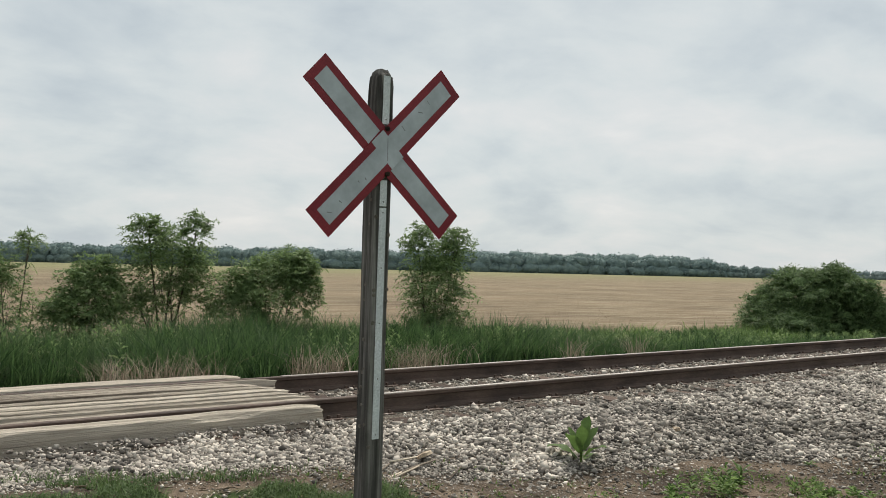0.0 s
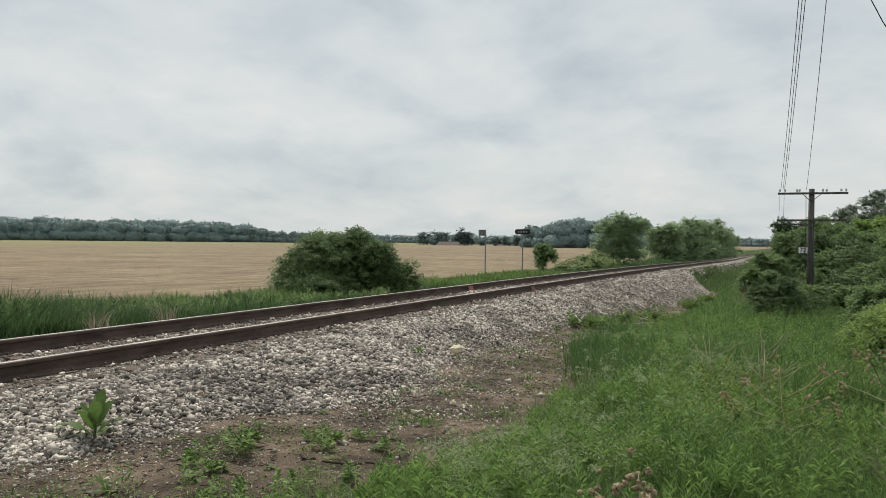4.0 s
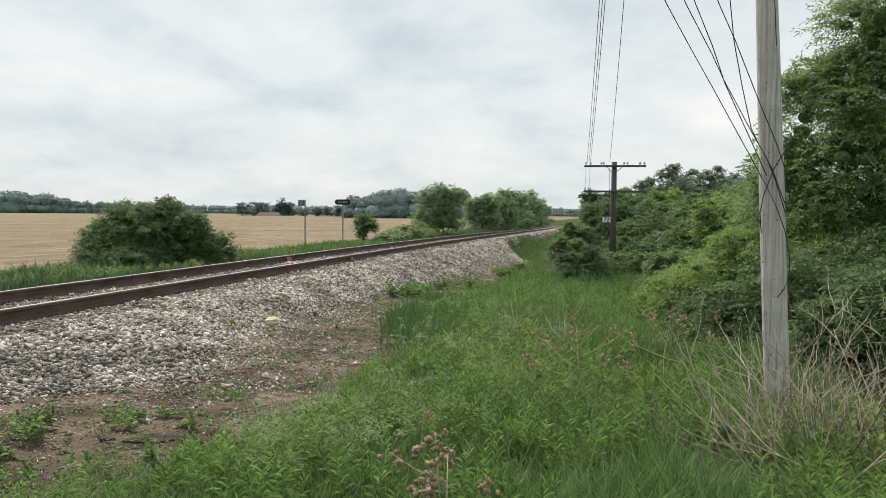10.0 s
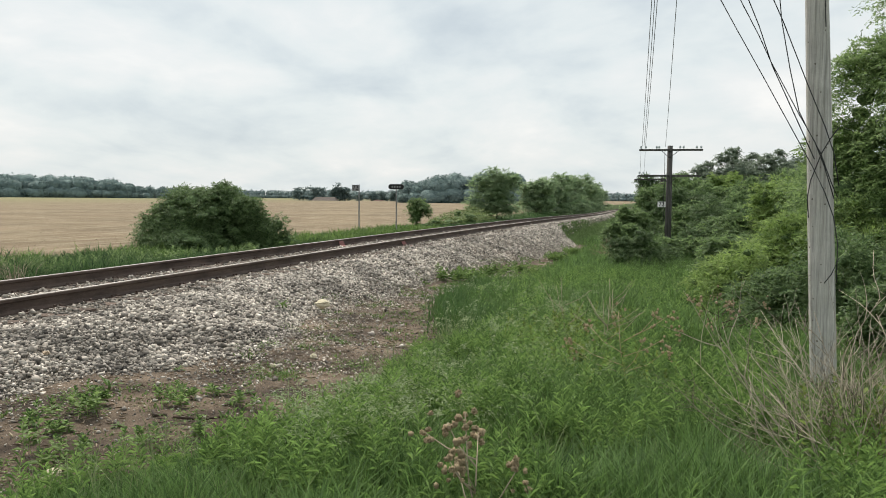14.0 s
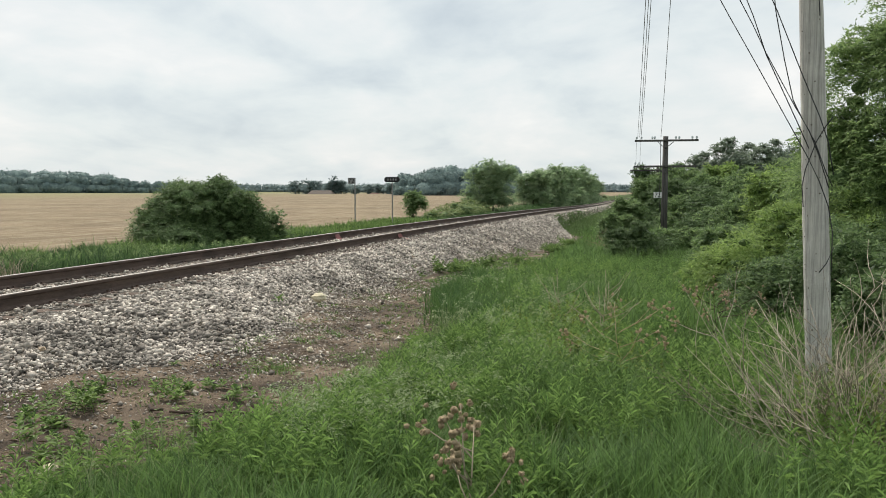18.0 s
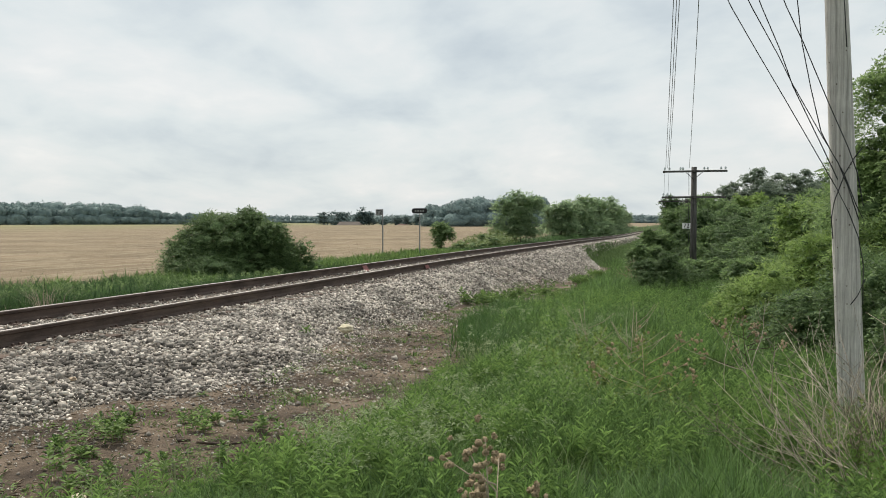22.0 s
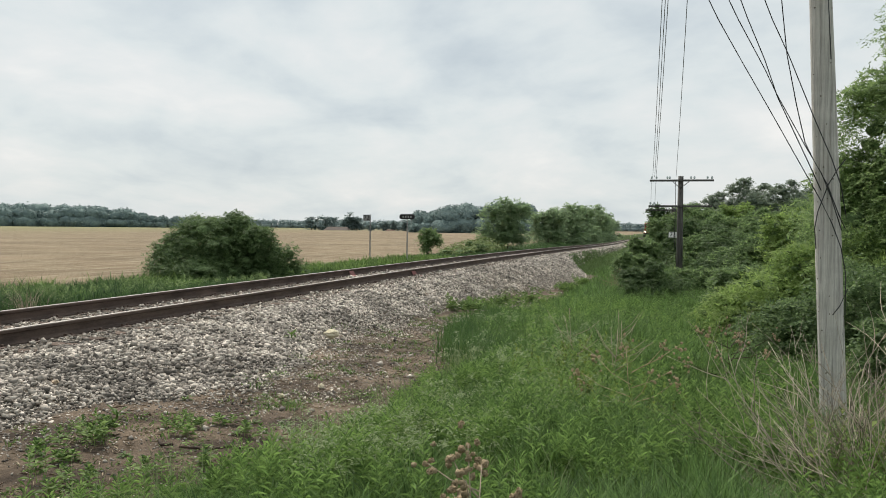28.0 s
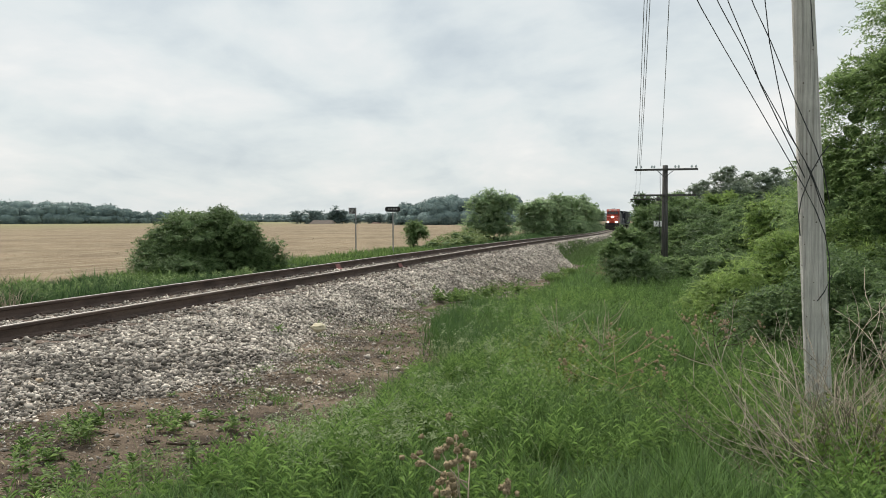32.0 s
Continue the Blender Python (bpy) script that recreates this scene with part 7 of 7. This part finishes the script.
def utility_pole():
    pole = thing("utility_pole", "tall silver-grey wooden utility pole wrapped in loose wires", "utility pole", at=(7.24, -1.56, -0.25))
    zs = [-0.4, 0.4, 1.2, 2.0, 3.0, 3.6, 6.0, 8.4]
    lean = lambda z: -0.05 + 0.048 * z
    verts, faces = [], []
    for k, z in enumerate(np.linspace(-0.4, 8.4, 56)):
        r = np.interp(z, zs, [0.100, 0.098, 0.097, 0.095, 0.088, 0.083, 0.076, 0.07])
        for j in range(28):
            a = 2 * math.pi * j / 28
            # shallow drying cracks run along the grain
            crack = 0.004 * max(0.0, noise.noise((j * 0.9, z * 0.35, 2.0)) - 0.12) / 0.4
            rr = r * (1 + 0.012 * noise.noise((math.cos(a) * 1.5, math.sin(a) * 1.5, z * 0.6))) - crack
            verts.append((math.cos(a) * rr, lean(z) + math.sin(a) * rr, z))
            if k:
                i, n2 = (k - 1) * 28 + j, (k - 1) * 28 + (j + 1) % 28
                faces.append((i, n2, n2 + 28, i + 28))
    faces.append(tuple(range(55 * 28, 56 * 28)))
    put(new("shaft", mesh_of("shaft", verts, faces, MAT["pole"], True)), pole)
    src = random.Random(8)
    for i in range(44):
        z, a = src.uniform(0.3, 4.2), radians(src.uniform(110, 250))
        r = 0.0995 - 0.0042 * z
        bm = disc(bmesh.new(), (0, 0, 0), src.uniform(0.003, 0.008), 0.008, "X", 8)
        ob = part("knot", bm, MAT["knot"], pole)
        ob.matrix_basis = Matrix.Translation((math.cos(a) * r, lean(z) + math.sin(a) * r, z)) @ pose(0, 0, 0, 0, 0, math.degrees(a))
    part("crossarm", a_box((-0.14, lean(7.75), 7.75), (0.11, 3.0, 0.12), bevel=0.01), MAT["old_pole"], pole)
    for y in (1.15, 1.05, 0.95, -0.9, -1.3):
        insulator(pole, (-0.14, y, 7.84))
    # loose wires come down from the left and wind round the shaft
    wires = [[(7.24, 0.55, 5.9), (7.23, -0.68, 3.27), (7.21, -0.86, 2.93), (7.18, -1.07, 2.54), (7.14, -1.34, 2.03), (7.125, -1.44, 1.84), (7.12, -1.53, 1.65), (7.125, -1.60, 1.46), (7.15, -1.64, 1.26), (7.17, -1.645, 0.95)],
             [(7.24, 0.25, 5.6), (7.22, -0.83, 3.26), (7.19, -1.03, 2.86), (7.18, -1.12, 2.66), (7.14, -1.34, 2.23), (7.125, -1.45, 2.03), (7.12, -1.52, 1.85), (7.13, -1.60, 1.6)],
             [(7.24, -0.05, 5.6), (7.21, -0.90, 3.26), (7.19, -1.03, 2.93), (7.18, -1.13, 2.63), (7.14, -1.36, 2.11), (7.125, -1.45, 1.9)],
             [(7.22, -0.35, 5.2), (7.19, -1.08, 3.24), (7.17, -1.20, 2.96), (7.135, -1.39, 2.46), (7.12, -1.52, 2.14), (7.125, -1.585, 1.95), (7.15, -1.635, 1.7)],
             [(7.2, -0.95, 5.2), (7.18, -1.16, 3.24), (7.17, -1.19, 2.96), (7.16, -1.26, 2.59), (7.14, -1.33, 2.27), (7.13, -1.39, 2.14), (7.12, -1.49, 1.95), (7.125, -1.58, 1.71), (7.15, -1.63, 1.61)],
             [(7.15, -1.62, 2.14), (7.12, -1.56, 2.06), (7.115, -1.50, 1.95), (7.13, -1.43, 1.74), (7.165, -1.415, 1.61), (7.18, -1.43, 1.45)],
             [(7.14, -1.655, 1.15), (7.125, -1.60, 1.02), (7.12, -1.55, 0.95)],
             [(7.135, -1.45, 4.0), (7.125, -1.475, 3.3), (7.13, -1.50, 2.9)]]
    for w in wires:
        p = [(x - 7.24, y + 1.56, z + 0.25) for x, y, z in w]
        put(new("loose_wire", tubes("loose_wire", [(p, 0.0040, 6)], MAT["loose_wire"])), pole)


utility_pole()


def line_wire(a, b, sag, r):
    pts = [tuple(np.array(a) + (np.array(b) - np.array(a)) * u - np.array([0, 0, sag * 4 * u * (1 - u)])) for u in np.linspace(0, 1, 15)]
    tagged(new("line_wire", tubes("line_wire", [(pts, r, 4)], MAT["wire"])), "thin dark line wire strung between poles", "wire", "line wires")


for ya, yb in ((0.56, -0.37), (0.48, -0.42), (0.42, -0.47)):
    line_wire((38.08, ya, 3.88), (7.3, yb, 7.55), 0.35, 0.0075)
line_wire((38.08, -0.42, 3.88), (7.3, -0.60, 7.55), 0.35, 0.0075)
line_wire((38.08, 0.62, 2.76), (38.08, 0.60, 3.80), 0.0, 0.005)
line_wire((38.08, 0.45, 2.76), (38.08, 0.42, 3.80), 0.0, 0.005)
line_wire((7.1, -2.6, 7.6), (12.5, -6.5, 3.0), 0.2, 0.004)


# ---- the train ----
def build_locomotive():
    loco = thing("locomotive", "red-nosed black diesel freight locomotive with lit headlights", "locomotive")
    # x runs back along the engine from its nose, z up from the rail
    part("pilot", a_box((0.25, 0, 0.55), (0.5, 2.9, 0.8), bevel=0.06), MAT["dark_metal"], loco, "black snow-plough pilot")
    part("underframe", a_box((11.2, 0, 1.25), (22.0, 3.0, 0.35), bevel=0.03), MAT["loco_black"], loco)
    bm = bmesh.new()
    prof = [(1.2, 1.42), (1.05, 2.0), (1.15, 2.75), (2.4, 3.02), (2.55, 4.15), (3.1, 4.52), (5.4, 4.55), (5.5, 1.42)]
    for w in (1,):
        l = [bm.verts.new((x, -1.38 if x > 2.45 else -1.25, z)) for x, z in prof]
        r = [bm.verts.new((x, 1.38 if x > 2.45 else 1.25, z)) for x, z in prof]
        bm.faces.new(l)
        bm.faces.new(r[::-1])
        for i in range(len(prof)):
            k = (i + 1) % len(prof)
            bm.faces.new((l[k], l[i], r[i], r[k]))
    bmesh.ops.recalc_face_normals(bm, faces=bm.faces)
    cab = part("cab", bm, MAT["loco_red"], loco, "red wide-nosed cab")
    for y in (-0.98, -0.33, 0.33, 0.98):
        part("windshield", a_box((2.47, y * 0.92, 3.66), (0.06, 0.54, 0.62), pose(0, 0, 0, 0, 7, 0)), MAT["window"], cab, "dark windscreen pane")
    for y in (-0.62, 0.62):
        part("number_board", a_box((2.60, y, 4.30), (0.08, 0.5, 0.16)), MAT["loco_white"], cab, "pale number board")
    part("nose_door", a_box((1.06, 0.45, 2.1), (0.05, 0.5, 1.1)), MAT["loco_red"], cab)
    for s in (-1, 1):
        part("side_window", a_box((4.3, s * 1.36, 3.6), (1.3, 0.05, 0.65)), MAT["window"], cab)
    for y in (-0.13, 0.13):
        part("headlight", disc(bmesh.new(), (1.02, y, 2.82), 0.14, 0.12, "X", 14), MAT["headlight"], loco, "lit headlight")
    for y in (-0.92, 0.92):
        part("ditch_light", disc(bmesh.new(), (0.35, y, 1.72), 0.16, 0.12, "X", 14), MAT["headlight"], loco, "lit ditch light")
    part("hood", a_box((13.4, 0, 2.75), (15.8, 1.9, 2.65), bevel=0.08), MAT["loco_black"], loco, "black long hood")
    part("radiator_wing", a_box((19.2, 0, 3.95), (3.6, 2.9, 0.5), bevel=0.08), MAT["loco_black"], loco)
    part("dynamic_brake", a_box((7.4, 0, 4.2), (2.6, 2.3, 0.5), bevel=0.08), MAT["loco_black"], loco)
    for s in (-1, 1):
        for i in range(3):
            part("stripe", a_box((7.4 + i * 2.4, s * 0.965, 2.8), (0.45, 0.03, 2.2), pose(0, 0, 0, 0, 25, 0)), MAT["loco_white"], loco, "white slanting stripe")
        put(new("handrail", tubes("handrail", [([(0.4, s * 1.42, 2.35), (6, s * 1.42, 2.4), (21.6, s * 1.42, 2.4)], 0.022, 5)] + [([(x, s * 1.42, 1.42), (x, s * 1.42, 2.4)], 0.018, 5) for x in (0.4, 3, 6, 9, 12, 15, 18, 21.4)], MAT["loco_white"])), loco)
        put(new("front_handrail", tubes("front_handrail", [([(0.4, s * 1.42, 2.35), (0.35, s * 0.5, 2.35), (0.35, s * 0.45, 1.42)], 0.022, 5)], MAT["loco_white"])), loco)
    part("fuel_tank", a_box((11.2, 0, 0.75), (5.6, 2.6, 0.8), bevel=0.12), MAT["dark_metal"], loco)
    for x0 in (4.0, 18.4):
        truck = part("truck", a_box((x0, 0, 0.72), (4.4, 2.5, 0.55), bevel=0.05), MAT["dark_metal"], loco)
        for dx in (-1.7, 0, 1.7):
            for s in (-1, 1):
                part("wheel", disc(bmesh.new(), (x0 + dx, s * 0.755, 0.52), 0.52, 0.13, "Y", 20), MAT["dark_metal"], truck)
    for y in (-0.5, 0.5):
        part("horn", disc(bmesh.new(), (4.0, y * 0.4, 4.65), 0.08, 0.4, "X", 8), MAT["dark_metal"], loco)
    return loco


def build_boxcar():
    car = thing("boxcar", "dark boxcar coupled behind the locomotive", "railway car")
    part("body", a_box((9.0, 0, 2.75), (16.8, 2.9, 2.9), bevel=0.06), MAT["loco_black"], car)
    part("roof", a_box((9.0, 0, 4.24), (16.9, 2.7, 0.14), bevel=0.05), MAT["steel_post"], car)
    for s in (-1, 1):
        door = part("sliding_door", a_box((9.0, s * 1.47, 2.7), (3.0, 0.06, 2.7)), MAT["loco_black"], car)
        for i in range(12):
            part("rib", a_box((1.0 + i * 1.45, s * 1.475, 2.75), (0.09, 0.05, 2.7)), MAT["loco_black"], car)
    for x0 in (2.2, 15.8):
        truck = part("truck", a_box((x0, 0, 0.65), (2.4, 2.3, 0.45), bevel=0.05), MAT["dark_metal"], car)
        for dx in (-0.85, 0.85):
            for s in (-1, 1):
                part("wheel", disc(bmesh.new(), (x0 + dx, s * 0.755, 0.46), 0.46, 0.13, "Y", 18), MAT["dark_metal"], truck)
    part("sill", a_box((9.0, 0, 1.15), (17.4, 2.4, 0.3)), MAT["dark_metal"], car)
    return car


locomotive = build_locomotive()
boxcar = build_boxcar()


def build_bird():
    bird = thing("bird", "small dark bird in flight over the field", "bird")
    bm = bmesh.new()
    bmesh.ops.create_icosphere(bm, subdivisions=2, radius=1.0)
    for v in bm.verts:
        v.co = Vector((v.co.x * 0.028, v.co.y * 0.095 * (1 - 0.25 * v.co.y), v.co.z * 0.028))
    part("body", bm, MAT["bird"], bird, smooth=True)
    wings = []
    for s in (-1, 1):
        bm = bmesh.new()
        pts = [(0.012, 0.038, 0.006), (0.09, 0.045, 0.03), (0.16, -0.012, 0.02), (0.08, -0.03, 0.028), (0.012, -0.038, 0.006)]
        top = [bm.verts.new((s * x, y, z)) for x, y, z in pts]
        low = [bm.verts.new((s * x, y, z - 0.008)) for x, y, z in pts]
        bm.faces.new(top)
        bm.faces.new(low[::-1])
        for i in range(5):
            bm.faces.new((top[i], low[i], low[(i + 1) % 5], top[(i + 1) % 5]))
        bmesh.ops.recalc_face_normals(bm, faces=bm.faces)
        wings.append(part("wing", bm, MAT["bird"], bird))
    bm = bmesh.new()
    box(bm, (0, -0.108, 0.0), (0.032, 0.065, 0.006))
    part("tail", bm, MAT["bird"], bird)
    return bird, wings


bird, bird_wings = build_bird()


# ---- what moves ----
BIRD_A, BIRD_B, BIRD_C, BIRD_D, BIRD_E, BIRD_F = (43.99, 23.59, 1.83), (45.1, 25.72, 3.21), (45.11, 29.5, 3.58), (45.01, 33.11, 4.2), (44.83, 47.89, 6.18), (44.04, 112.55, 14.84)
def on_track(x):
    """The pose of a vehicle whose nose is at x on the line, its length running away along +x."""
    x = float(x)
    y, y2 = float(track_y(x)), float(track_y(x + 18))
    z, z2 = float(rail_z(x)), float(rail_z(x + 18))
    return pose(x, y, z, 0, -math.degrees(math.atan2(z2 - z, 18)), math.degrees(math.atan2(y2 - y, 18)))


def motions():
    times = [0, 4, 8, 12, 16, 20, 22, 24, 25, 26, 27, 27.5, 28, 28.5, 29, 29.5, 30, 30.5, 31, 31.5, 32]
    walk(locomotive, [(t, on_track(188 + 18 * (32 - t))) for t in times])
    walk(boxcar, [(t, on_track(188 + 23.2 + 18 * (32 - t))) for t in times])
    # the bird rises from behind the bush, crosses the field and is gone
    rest, start, end = Vector((24.5, 13.2, 0.6)), Vector((56.6, 21.5, 2.6)), Vector((20.0, 66.0, 12.0))
    rows = [(0, pose(*rest)), (20.5, pose(*rest)), (22.0, pose(*BIRD_A, 0, 0, 30)), (22.6, pose(*BIRD_B, 0, 0, 40)), (23.0, pose(*BIRD_C, 0, 0, 40)), (23.4, pose(*BIRD_D, 0, 0, 40)),
            (25.0, pose(*BIRD_E, 0, 0, 40)), (32, pose(*BIRD_F, 0, 0, 40))]
    walk(bird, rows)
    for wing, s in zip(bird_wings, (-1, 1)):
        flap = [(0, pose(0, 0, 0, 0, 0, 0))] + [(22 + 0.1 * i, pose(0, 0, 0, 0, s * (28 if i % 2 else -22), 0)) for i in range(25)] + [(32, pose(0, 0, 0))]
        walk(wing, flap)


motions()
